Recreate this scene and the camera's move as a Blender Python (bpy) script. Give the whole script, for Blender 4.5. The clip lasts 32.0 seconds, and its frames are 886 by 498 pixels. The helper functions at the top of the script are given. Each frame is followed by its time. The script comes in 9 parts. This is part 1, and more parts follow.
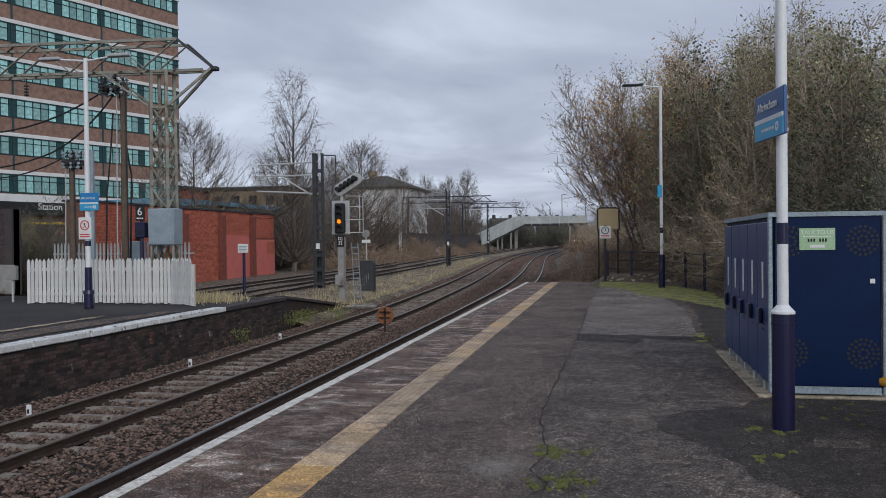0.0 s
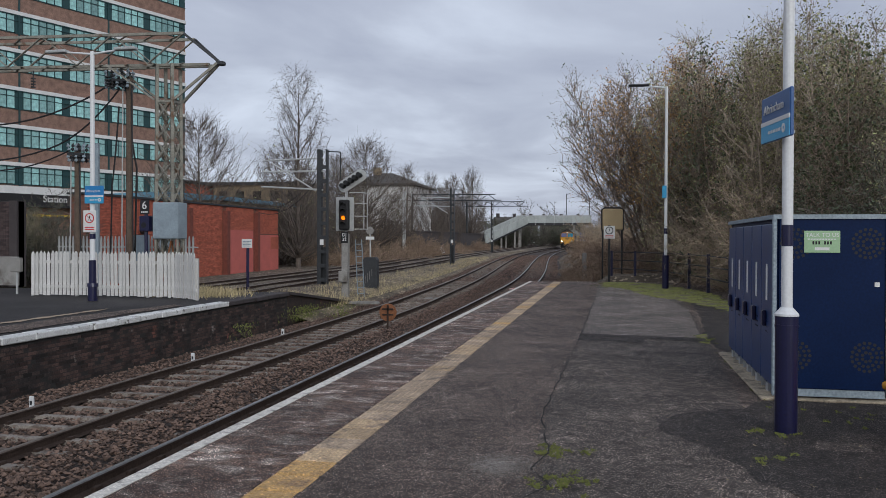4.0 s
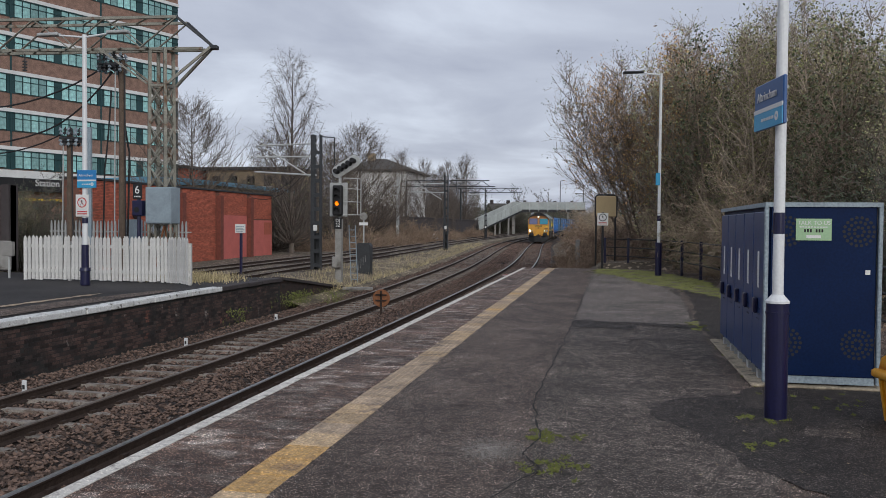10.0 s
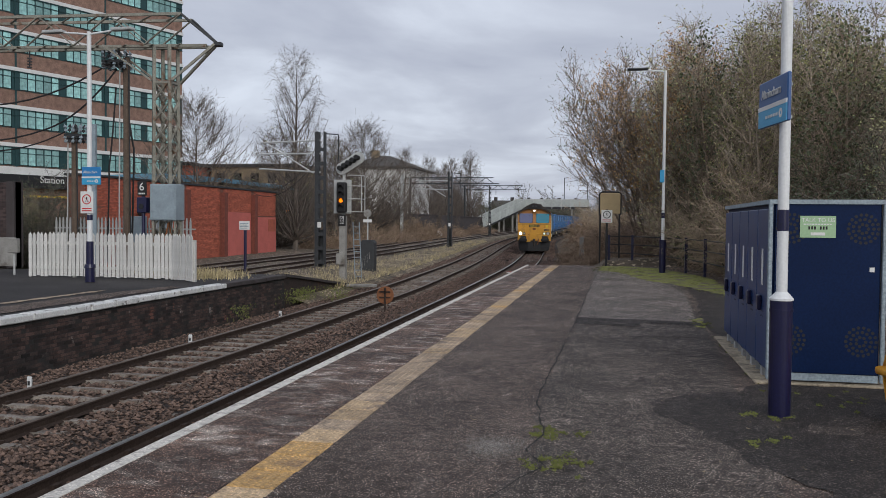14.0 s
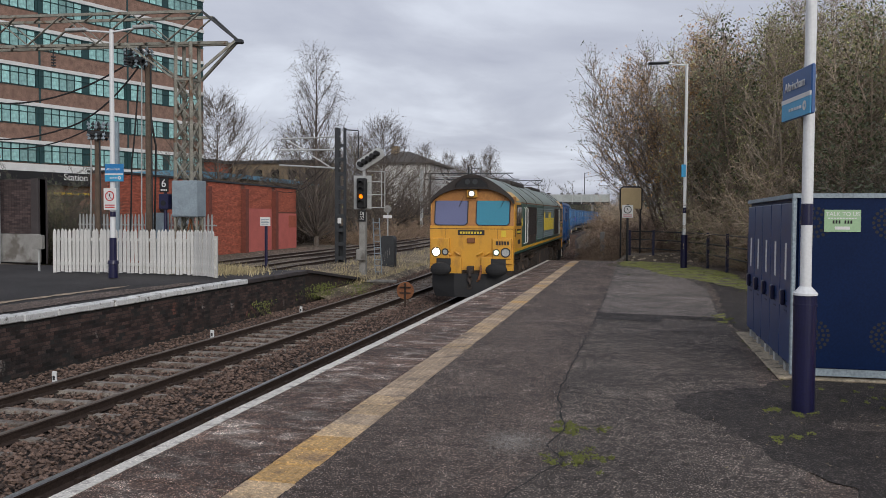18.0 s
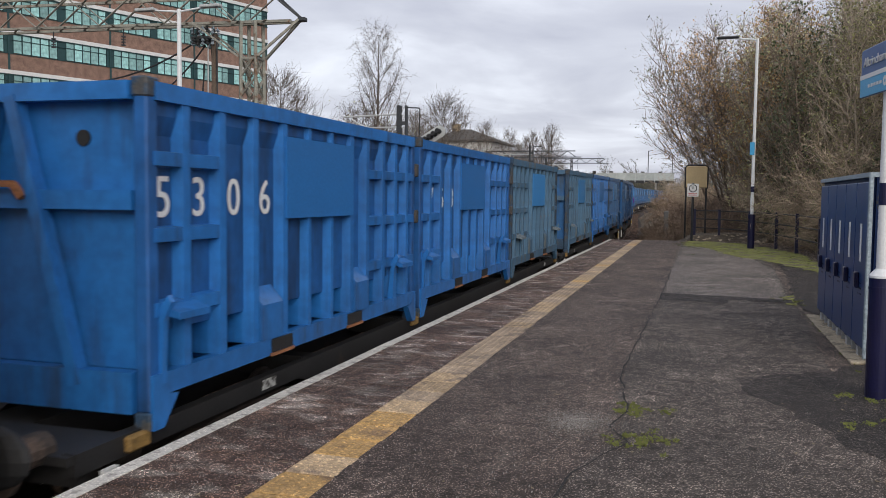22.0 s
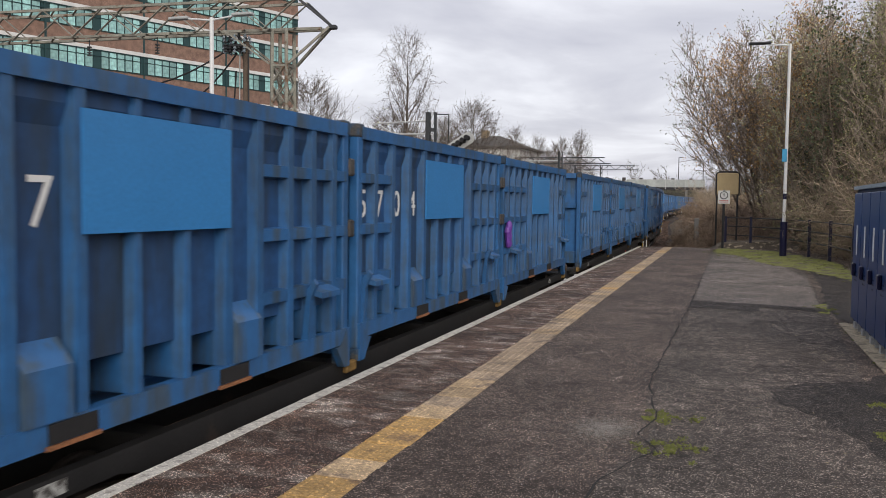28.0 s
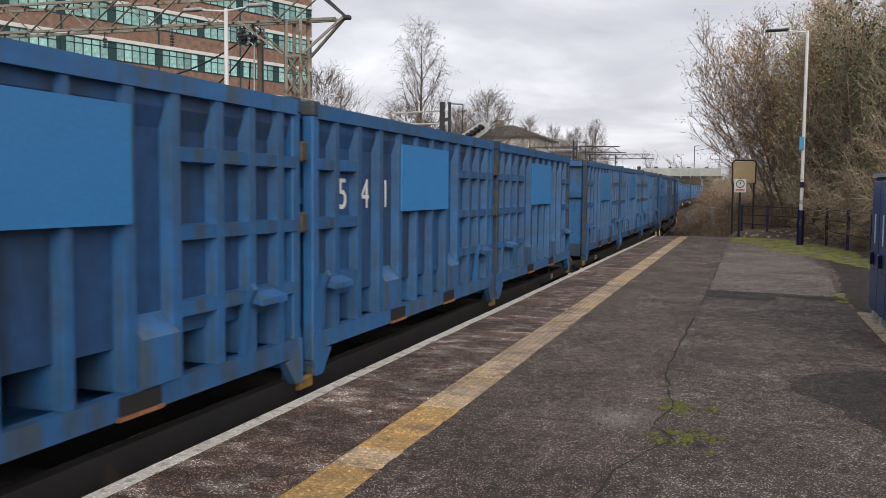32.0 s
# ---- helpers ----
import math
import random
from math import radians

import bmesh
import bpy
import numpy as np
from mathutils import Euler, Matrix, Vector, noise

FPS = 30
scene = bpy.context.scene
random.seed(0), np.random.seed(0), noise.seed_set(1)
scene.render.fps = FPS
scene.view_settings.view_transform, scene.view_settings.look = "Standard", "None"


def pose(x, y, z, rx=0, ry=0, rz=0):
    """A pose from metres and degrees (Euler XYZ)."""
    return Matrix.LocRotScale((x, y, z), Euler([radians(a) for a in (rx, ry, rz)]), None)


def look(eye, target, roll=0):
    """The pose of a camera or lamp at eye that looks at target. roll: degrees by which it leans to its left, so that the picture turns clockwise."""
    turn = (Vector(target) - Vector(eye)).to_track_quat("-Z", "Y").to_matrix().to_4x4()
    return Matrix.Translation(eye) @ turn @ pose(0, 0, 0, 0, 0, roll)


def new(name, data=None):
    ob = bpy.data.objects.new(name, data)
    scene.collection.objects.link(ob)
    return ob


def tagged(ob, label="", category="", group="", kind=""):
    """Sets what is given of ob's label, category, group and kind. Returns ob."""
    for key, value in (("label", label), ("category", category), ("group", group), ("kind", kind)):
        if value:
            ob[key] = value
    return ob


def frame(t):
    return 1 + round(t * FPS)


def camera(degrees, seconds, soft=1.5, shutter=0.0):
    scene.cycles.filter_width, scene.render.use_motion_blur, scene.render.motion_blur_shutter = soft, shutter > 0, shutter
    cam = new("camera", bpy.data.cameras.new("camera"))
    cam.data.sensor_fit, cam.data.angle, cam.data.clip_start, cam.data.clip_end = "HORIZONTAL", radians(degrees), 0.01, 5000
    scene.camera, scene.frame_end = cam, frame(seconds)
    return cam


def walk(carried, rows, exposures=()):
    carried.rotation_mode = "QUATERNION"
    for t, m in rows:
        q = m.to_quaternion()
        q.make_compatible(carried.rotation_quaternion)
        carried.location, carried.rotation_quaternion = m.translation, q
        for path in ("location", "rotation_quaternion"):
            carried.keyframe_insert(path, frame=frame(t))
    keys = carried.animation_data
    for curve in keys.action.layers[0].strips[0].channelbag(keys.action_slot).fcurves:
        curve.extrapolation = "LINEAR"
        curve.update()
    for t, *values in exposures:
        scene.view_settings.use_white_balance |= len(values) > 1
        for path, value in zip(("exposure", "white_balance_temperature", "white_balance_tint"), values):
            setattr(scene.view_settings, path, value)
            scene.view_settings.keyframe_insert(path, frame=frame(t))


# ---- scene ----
cam = camera(55.19, 32.0, 0.6, 0.12)
PATH = (
    (0, 0.000, 0.000, 1.776, 89.49, 0.60, 11.15),
    (0.5, -0.000, 0.010, 1.775, 89.63, 0.35, 11.24),
    (1, -0.002, 0.012, 1.774, 89.68, 0.25, 11.34),
    (1.5, 0.000, 0.005, 1.774, 89.78, 0.27, 11.46),
    (2, -0.002, 0.002, 1.773, 89.82, 0.20, 11.57),
    (2.5, -0.006, 0.001, 1.768, 89.74, -0.02, 11.60),
    (3, -0.007, 0.004, 1.766, 89.61, -0.06, 11.59),
    (3.5, -0.004, 0.003, 1.772, 89.45, -0.13, 11.51),
    (5.5, -0.005, -0.002, 1.769, 89.12, -0.22, 11.07),
    (6, -0.004, -0.001, 1.769, 88.94, -0.24, 10.98),
    (6.5, -0.002, -0.006, 1.768, 88.80, -0.29, 10.86),
    (7, -0.001, -0.011, 1.768, 88.65, -0.38, 10.67),
    (7.5, -0.003, -0.011, 1.768, 88.51, -0.61, 10.67),
    (8, -0.002, -0.014, 1.769, 88.39, -0.50, 10.70),
    (8.5, -0.000, -0.008, 1.770, 88.32, -0.46, 10.73),
    (9, 0.003, -0.013, 1.771, 88.32, -0.48, 10.82),
    (9.5, 0.002, -0.012, 1.770, 88.37, -0.46, 10.92),
    (10, 0.003, -0.011, 1.770, 88.42, -0.47, 10.98),
    (10.5, 0.006, -0.012, 1.769, 88.43, -0.46, 11.08),
    (11, 0.009, -0.016, 1.770, 88.42, -0.44, 11.15),
    (11.5, 0.006, -0.016, 1.769, 88.37, -0.42, 11.20),
    (12, 0.006, -0.012, 1.770, 88.34, -0.36, 11.23),
    (12.5, 0.004, -0.015, 1.771, 88.29, -0.54, 11.22),
    (13, 0.005, -0.014, 1.770, 88.24, -0.48, 11.18),
    (13.5, 0.006, -0.016, 1.768, 88.24, -0.51, 11.20),
    (14, 0.007, -0.020, 1.769, 88.22, -0.51, 11.25),
    (14.5, 0.007, -0.019, 1.770, 88.19, -0.45, 11.25),
    (16.5, 0.006, -0.017, 1.769, 88.11, -0.33, 11.57),
    (17, 0.006, -0.014, 1.764, 88.09, -0.34, 11.93),
    (17.5, 0.004, -0.017, 1.766, 88.03, -0.28, 12.24),
    (18, 0.003, -0.016, 1.763, 87.92, -0.34, 12.59),
    (18.5, 0.004, -0.021, 1.762, 87.77, -0.31, 13.17),
    (19, 0.004, -0.019, 1.761, 87.67, -0.40, 13.67),
    (19.5, -0.001, -0.013, 1.762, 87.40, -0.43, 14.29),
    (20, -0.009, -0.010, 1.764, 87.12, -0.32, 15.09),
    (20.5, -0.015, -0.003, 1.763, 86.77, -0.48, 15.48),
    (21, -0.021, 0.001, 1.764, 86.47, -0.46, 15.98),
    (21.5, -0.028, 0.001, 1.763, 86.35, -0.52, 16.43),
    (22, -0.026, 0.001, 1.763, 86.40, -0.60, 16.66),
    (22.5, -0.025, -0.001, 1.762, 86.57, -0.61, 16.88),
    (23, -0.018, -0.005, 1.761, 86.73, -0.42, 17.06),
    (23.5, -0.016, -0.012, 1.763, 86.81, -0.40, 17.17),
    (24, -0.017, -0.013, 1.765, 86.95, -0.34, 17.25),
    (24.5, -0.015, -0.015, 1.765, 87.09, -0.42, 17.39),
    (25, -0.012, -0.017, 1.764, 87.37, -0.47, 17.52),
    (25.5, -0.007, -0.019, 1.763, 87.47, -0.36, 17.76),
    (27.5, -0.015, -0.030, 1.761, 86.92, -0.59, 18.38),
    (28, -0.015, -0.033, 1.762, 86.81, -0.73, 18.59),
    (28.5, -0.014, -0.034, 1.762, 86.72, -0.48, 18.71),
    (29, -0.016, -0.034, 1.764, 86.66, -0.44, 18.86),
    (29.5, -0.019, -0.034, 1.764, 86.58, -0.51, 19.01),
    (30, -0.019, -0.033, 1.765, 86.51, -0.51, 19.16),
    (30.5, -0.015, -0.036, 1.763, 86.43, -0.44, 19.26),
    (31, -0.020, -0.038, 1.764, 86.34, -0.50, 19.37),
    (31.5, -0.020, -0.040, 1.764, 86.25, -0.31, 19.49),
    (32, -0.022, -0.041, 1.763, 86.12, -0.48, 19.55),
)
walk(cam, [(t, pose(x, y, z, rx, ry, rz)) for t, x, y, z, rx, ry, rz in PATH],
     [(0.0, 0.02, 6050, 9), (6.0, 0.07, 6200, 9), (14.0, 0.14, 6350, 9), (18.5, 0.22, 6500, 10), (21.0, 0.42, 6600, 10), (24.0, 0.49, 6650, 10), (28.0, 0.52, 6900, 11), (32.0, 0.53, 7000, 11)])

# ---- world and light ----
SUN_EL, SUN_AZ = radians(24), radians(150)
world = bpy.data.worlds.new("overcast_sky")
scene.world = world
world.use_nodes = True
wn, wl = world.node_tree.nodes, world.node_tree.links
wn.clear()
w_out = wn.new("ShaderNodeOutputWorld")
w_bg = wn.new("ShaderNodeBackground")
w_sky = wn.new("ShaderNodeTexSky")
w_sky.sky_type = "NISHITA"
w_sky.sun_disc = False
w_sky.sun_elevation, w_sky.sun_rotation = SUN_EL, SUN_AZ
w_sky.air_density, w_sky.dust_density = 1.0, 2.0
w_co = wn.new("ShaderNodeTexCoord")
w_sep = wn.new("ShaderNodeSeparateXYZ")
wl.new(w_co.outputs["Generated"], w_sep.inputs[0])


def w_math(op, a, b=None):
    n = wn.new("ShaderNodeMath")
    n.operation = op
    for i, v in enumerate((a, b)):
        if v is None:
            continue
        if isinstance(v, (int, float)):
            n.inputs[i].default_value = v
        else:
            wl.new(v, n.inputs[i])
    return n.outputs[0]


# cloud layers: the direction projected on a flat ceiling, so that they flatten towards the horizon
w_zz = w_math("ADD", w_math("MAXIMUM", w_sep.outputs["Z"], 0.0), 0.12)
w_cmb = wn.new("ShaderNodeCombineXYZ")
wl.new(w_math("DIVIDE", w_sep.outputs["X"], w_zz), w_cmb.inputs[0])
wl.new(w_math("DIVIDE", w_sep.outputs["Y"], w_zz), w_cmb.inputs[1])
w_n1 = wn.new("ShaderNodeTexNoise")
w_n1.inputs["Scale"].default_value = 0.75
w_n1.inputs["Detail"].default_value = 7.0
w_n1.inputs["Roughness"].default_value = 0.52
w_n1.inputs["Distortion"].default_value = 0.4
wl.new(w_cmb.outputs[0], w_n1.inputs["Vector"])
w_ramp = wn.new("ShaderNodeValToRGB")
w_ramp.color_ramp.elements[0].position, w_ramp.color_ramp.elements[0].color = 0.34, (0.40, 0.42, 0.51, 1)
w_ramp.color_ramp.elements[1].position, w_ramp.color_ramp.elements[1].color = 0.66, (0.73, 0.77, 0.86, 1)
e_mid = w_ramp.color_ramp.elements.new(0.5)
e_mid.color = (0.52, 0.545, 0.63, 1)
wl.new(w_n1.outputs["Fac"], w_ramp.inputs[0])
w_mix = wn.new("ShaderNodeMixRGB")
w_mix.inputs[0].default_value = 0.93
w_scale = wn.new("ShaderNodeMixRGB")
w_scale.blend_type = "MULTIPLY"
w_scale.inputs[0].default_value = 1.0
w_scale.inputs[2].default_value = (0.1, 0.1, 0.1, 1)
wl.new(w_sky.outputs[0], w_scale.inputs[1])
wl.new(w_scale.outputs[0], w_mix.inputs[1])
wl.new(w_ramp.outputs[0], w_mix.inputs[2])
wl.new(w_mix.outputs[0], w_bg.inputs[0])
w_bg.inputs[1].default_value = 0.95
wl.new(w_bg.outputs[0], w_out.inputs[0])
sun = new("sun", bpy.data.lights.new("sun", "SUN"))
sun.data.energy, sun.data.angle, sun.data.color = 1.35, radians(35), (1.0, 0.96, 0.9)
sun.matrix_world = look((0, 0, 0), (math.sin(SUN_AZ) * math.cos(SUN_EL) * -1, -math.cos(SUN_AZ) * math.cos(SUN_EL), -math.sin(SUN_EL)))


# ---- materials ----
def material(name, base, rough=0.8, metal=0.0, var=0.25, scale=3.0, fine=40.0, bump=0.06, tint=None, island=0.0, rand=0.0,
             stain=None, stain_at=0.6, stain_scale=1.2, spec=0.5, coat=0.0, stretch=None, soft=0.08, chips=0.0, chip_scale=45.0, blotch=0.0, blotch_scale=0.9, spots=None, spots_at=0.66, spots_scale=3.0, placed=False):
    """Base colour broken up at two scales, with fine relief; stain: a second colour in patches; island / rand: brightness varied piece by piece;
    placed: the pattern runs on from piece to piece."""
    m = bpy.data.materials.new(name)
    m.use_nodes = True
    nt = m.node_tree
    nd, lk = nt.nodes, nt.links
    b = nd["Principled BSDF"]
    b.inputs["Roughness"].default_value = rough
    b.inputs["Metallic"].default_value = metal
    b.inputs["Specular IOR Level"].default_value = spec
    b.inputs["Coat Weight"].default_value = coat
    where = nd.new("ShaderNodeNewGeometry").outputs["Position"] if placed else nd.new("ShaderNodeTexCoord").outputs["Object"]
    n1, n2 = nd.new("ShaderNodeTexNoise"), nd.new("ShaderNodeTexNoise")
    n1.inputs["Scale"].default_value, n1.inputs["Detail"].default_value = scale, 6
    n2.inputs["Scale"].default_value, n2.inputs["Detail"].default_value = fine, 4
    for n in (n1, n2):
        lk.new(where, n.inputs["Vector"])
    base = tuple(base)
    tint = tint or tuple(c * 0.6 for c in base)
    mx = nd.new("ShaderNodeMixRGB")
    mx.inputs[1].default_value, mx.inputs[2].default_value = (*base, 1), (*tint, 1)
    mr = nd.new("ShaderNodeMapRange")
    mr.inputs["From Min"].default_value, mr.inputs["From Max"].default_value = 0.35, 0.7
    mr.inputs["To Max"].default_value = min(1.0, var * 2.5)
    lk.new(n1.outputs["Fac"], mr.inputs["Value"])
    lk.new(mr.outputs[0], mx.inputs[0])
    last = mx.outputs[0]
    if stain:
        n3 = nd.new("ShaderNodeTexNoise")
        n3.inputs["Scale"].default_value, n3.inputs["Detail"].default_value, n3.inputs["Roughness"].default_value = stain_scale, 9, 0.65
        if stretch:
            mp = nd.new("ShaderNodeMapping")
            mp.inputs["Scale"].default_value = stretch
            lk.new(where, mp.inputs["Vector"])
            lk.new(mp.outputs[0], n3.inputs["Vector"])
        else:
            lk.new(where, n3.inputs["Vector"])
        ms = nd.new("ShaderNodeMapRange")
        ms.inputs["From Min"].default_value, ms.inputs["From Max"].default_value = stain_at, stain_at + soft
        lk.new(n3.outputs["Fac"], ms.inputs["Value"])
        mz = nd.new("ShaderNodeMixRGB")
        mz.inputs[2].default_value = (*stain, 1)
        lk.new(ms.outputs[0], mz.inputs[0])
        lk.new(last, mz.inputs[1])
        last = mz.outputs[0]
    if spots:
        n6 = nd.new("ShaderNodeTexNoise")
        n6.inputs["Scale"].default_value, n6.inputs["Detail"].default_value, n6.inputs["Roughness"].default_value = spots_scale, 10, 0.7
        lk.new(where, n6.inputs["Vector"])
        m6 = nd.new("ShaderNodeMapRange")
        m6.inputs["From Min"].default_value, m6.inputs["From Max"].default_value = spots_at, spots_at + 0.04
        lk.new(n6.outputs["Fac"], m6.inputs["Value"])
        mz = nd.new("ShaderNodeMixRGB")
        mz.inputs[2].default_value = (*spots, 1)
        lk.new(m6.outputs[0], mz.inputs[0])
        lk.new(last, mz.inputs[1])
        last = mz.outputs[0]
    f2 = nd.new("ShaderNodeMapRange")
    f2.inputs["From Min"].default_value, f2.inputs["From Max"].default_value = 0.3, 0.7
    f2.inputs["To Min"].default_value, f2.inputs["To Max"].default_value = 1 - var, 1 + var
    lk.new(n2.outputs["Fac"], f2.inputs["Value"])
    gain = f2.outputs[0]
    if island or rand:
        src = nd.new("ShaderNodeNewGeometry").outputs["Random Per Island"] if island else nd.new("ShaderNodeObjectInfo").outputs["Random"]
        k = island or rand
        f3 = nd.new("ShaderNodeMapRange")
        f3.inputs["To Min"].default_value, f3.inputs["To Max"].default_value = 1 - k, 1 + k
        lk.new(src, f3.inputs["Value"])
        mm = nd.new("ShaderNodeMath")
        mm.operation = "MULTIPLY"
        lk.new(gain, mm.inputs[0])
        lk.new(f3.outputs[0], mm.inputs[1])
        gain = mm.outputs[0]
    if chips:
        vo = nd.new("ShaderNodeTexVoronoi")
        vo.inputs["Scale"].default_value = chip_scale
        lk.new(where, vo.inputs["Vector"])
        cs = nd.new("ShaderNodeSeparateColor")
        lk.new(vo.outputs["Color"], cs.inputs[0])
        mc = nd.new("ShaderNodeMapRange")
        mc.inputs["From Min"].default_value, mc.inputs["From Max"].default_value = 0.78, 0.97
        mc.inputs["To Min"].default_value, mc.inputs["To Max"].default_value = 1 - chips * 0.35, 1 + chips
        lk.new(cs.outputs[0], mc.inputs["Value"])
        m4 = nd.new("ShaderNodeMath")
        m4.operation = "MULTIPLY"
        lk.new(gain, m4.inputs[0])
        lk.new(mc.outputs[0], m4.inputs[1])
        gain = m4.outputs[0]
    if blotch:
        n5 = nd.new("ShaderNodeTexNoise")
        n5.inputs["Scale"].default_value, n5.inputs["Detail"].default_value, n5.inputs["Roughness"].default_value = blotch_scale, 7, 0.6
        lk.new(where, n5.inputs["Vector"])
        mb = nd.new("ShaderNodeMapRange")
        mb.inputs["From Min"].default_value, mb.inputs["From Max"].default_value = 0.36, 0.66
        mb.inputs["To Min"].default_value, mb.inputs["To Max"].default_value = 1 - blotch, 1 + blotch
        lk.new(n5.outputs["Fac"], mb.inputs["Value"])
        m5 = nd.new("ShaderNodeMath")
        m5.operation = "MULTIPLY"
        lk.new(gain, m5.inputs[0])
        lk.new(mb.outputs[0], m5.inputs[1])
        gain = m5.outputs[0]
    hv = nd.new("ShaderNodeHueSaturation")
    lk.new(gain, hv.inputs["Value"])
    lk.new(last, hv.inputs["Color"])
    lk.new(hv.outputs[0], b.inputs["Base Color"])
    if bump:
        bp = nd.new("ShaderNodeBump")
        bp.inputs["Strength"].default_value, bp.inputs["Distance"].default_value = bump, 0.02 if bump > 0.25 else 0.004
        lk.new(n2.outputs["Fac"], bp.inputs["Height"])
        lk.new(bp.outputs[0], b.inputs["Normal"])
    return m


def glow(name, colour, strength):
    m = bpy.data.materials.new(name)
    m.use_nodes = True
    b = m.node_tree.nodes["Principled BSDF"]
    b.inputs["Base Color"].default_value = (*colour, 1)
    b.inputs["Emission Color"].default_value = (*colour, 1)
    b.inputs["Emission Strength"].default_value = strength
    return m


M_grit = material("pale_grit", (0.3, 0.28, 0.26), 0.9, island=0.5, bump=0)
M_asphalt = material("asphalt", (0.235, 0.177, 0.145), 0.7, var=0.5, scale=9.0, fine=110, bump=1.0, tint=(0.1, 0.074, 0.06), stain=(0.36, 0.285, 0.24), stain_at=0.56, stain_scale=2.2, soft=0.16, chips=1.7, chip_scale=118, blotch=0.3, blotch_scale=0.9, spec=0.28, stretch=(1.6, 0.7, 1))
M_asphalt_grey = material("asphalt_grey", (0.222, 0.181, 0.152), 0.7, var=0.5, scale=9.0, fine=105, bump=1.0, tint=(0.085, 0.067, 0.056), stain=(0.29, 0.24, 0.205), stain_at=0.57, stain_scale=1.8, soft=0.18, chips=1.7, chip_scale=112, blotch=0.3, blotch_scale=0.9, spec=0.28)
# worn asphalt, its base lightened to carry the sheen seen at distance
M_asphalt_worn_sheen = material("asphalt_worn", (0.31, 0.26, 0.225), 0.7, var=0.45, scale=5, fine=50, bump=0.9, tint=(0.14, 0.12, 0.104), stain=(0.14, 0.115, 0.1), stain_at=0.56, stain_scale=0.9, soft=0.2, chips=1.8, chip_scale=110, blotch=0.3, blotch_scale=0.6, spec=0.28)
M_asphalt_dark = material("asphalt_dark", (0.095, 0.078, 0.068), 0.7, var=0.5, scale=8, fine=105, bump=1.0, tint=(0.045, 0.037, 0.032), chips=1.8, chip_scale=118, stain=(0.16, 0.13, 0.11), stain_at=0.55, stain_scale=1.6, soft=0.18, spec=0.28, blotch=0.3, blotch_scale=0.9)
M_asphalt_left = material("asphalt_left", (0.04, 0.036, 0.036), 0.75, var=0.35, scale=0.4, fine=80, bump=0.4, tint=(0.026, 0.024, 0.024), blotch=0.4, blotch_scale=0.3, spec=0.3)
M_slab = material("edge_slab", (0.26, 0.165, 0.125), 0.68, var=0.5, scale=9, fine=110, bump=1.0, tint=(0.1, 0.064, 0.05), stain=(0.64, 0.55, 0.475), stain_at=0.5, stain_scale=2.6, rand=0.3, stretch=(0.9, 1.6, 1), soft=0.16, chips=1.7, chip_scale=125, blotch=0.35, blotch_scale=1.3, spec=0.3, placed=True)
M_paint = material("white_paint", (0.74, 0.7, 0.63), 0.6, var=0.2, scale=5, stain=(0.2, 0.17, 0.15), stain_at=0.53, stain_scale=9, soft=0.15, chips=0.3, chip_scale=90, placed=True)
M_coping = material("white_coping", (0.66, 0.66, 0.64), 0.65, var=0.2, scale=3, stain=(0.15, 0.14, 0.12), stain_at=0.565, stain_scale=6, rand=0.1, soft=0.06, placed=True)
M_tactile = material("tactile_buff", (0.52, 0.375, 0.225), 0.7, var=0.35, scale=6, stain=(0.17, 0.125, 0.095), stain_at=0.54, stain_scale=3.4, rand=0.24, soft=0.14, chips=0.35, chip_scale=120, placed=True)
M_tactile_orange = material("tactile_orange", (0.56, 0.345, 0.13), 0.65, var=0.35, scale=6, stain=(0.2, 0.125, 0.075), stain_at=0.55, stain_scale=3.0, rand=0.2, soft=0.14, chips=0.35, chip_scale=120, placed=True)
M_tactile_grey = material("tactile_pink_grey", (0.46, 0.345, 0.235), 0.7, var=0.35, scale=6, stain=(0.13, 0.1, 0.08), stain_at=0.53, stain_scale=3.4, rand=0.24, soft=0.14, chips=0.35, chip_scale=120, placed=True)
M_brick = material("platform_brick", (0.062, 0.036, 0.03), 0.85, var=0.5, scale=3, rand=0.75, tint=(0.022, 0.019, 0.018), stain=(0.24, 0.22, 0.2), stain_at=0.63, stain_scale=2.2, stretch=(1, 1, 0.7), soft=0.1, spots=(0.13, 0.055, 0.04), spots_at=0.6, spots_scale=1.4, placed=True)
M_mortar = material("dark_mortar", (0.032, 0.03, 0.028), 0.95, var=0.3)
M_ballast = material("ballast_stone", (0.13, 0.087, 0.068), 0.95, var=0.2, scale=10, fine=60, island=0.7, tint=(0.11, 0.068, 0.048), bump=0.3)
M_bed = material("ballast_bed", (0.07, 0.049, 0.039), 0.95, var=0.5, scale=14, fine=45, bump=1.0, chips=1.0, chip_scale=18)
M_rust = material("rail_rust", (0.052, 0.036, 0.029), 0.9, spec=0.2, var=0.3, scale=8)
M_steel = material("rail_head", (0.33, 0.32, 0.31), 0.35, metal=1.0, var=0.15, scale=20, bump=0.02)
M_dullrail = material("dull_rail_head", (0.2, 0.16, 0.13), 0.45, metal=0.7, var=0.2, scale=20, bump=0.02)
M_sleeper = material("concrete_sleeper", (0.24, 0.21, 0.18), 0.9, var=0.3, scale=5, rand=0.2, stain=(0.12, 0.09, 0.07), stain_at=0.48, stain_scale=4, placed=True)
M_timber = material("timber_sleeper", (0.07, 0.055, 0.045), 0.9, var=0.35, scale=6, rand=0.3)
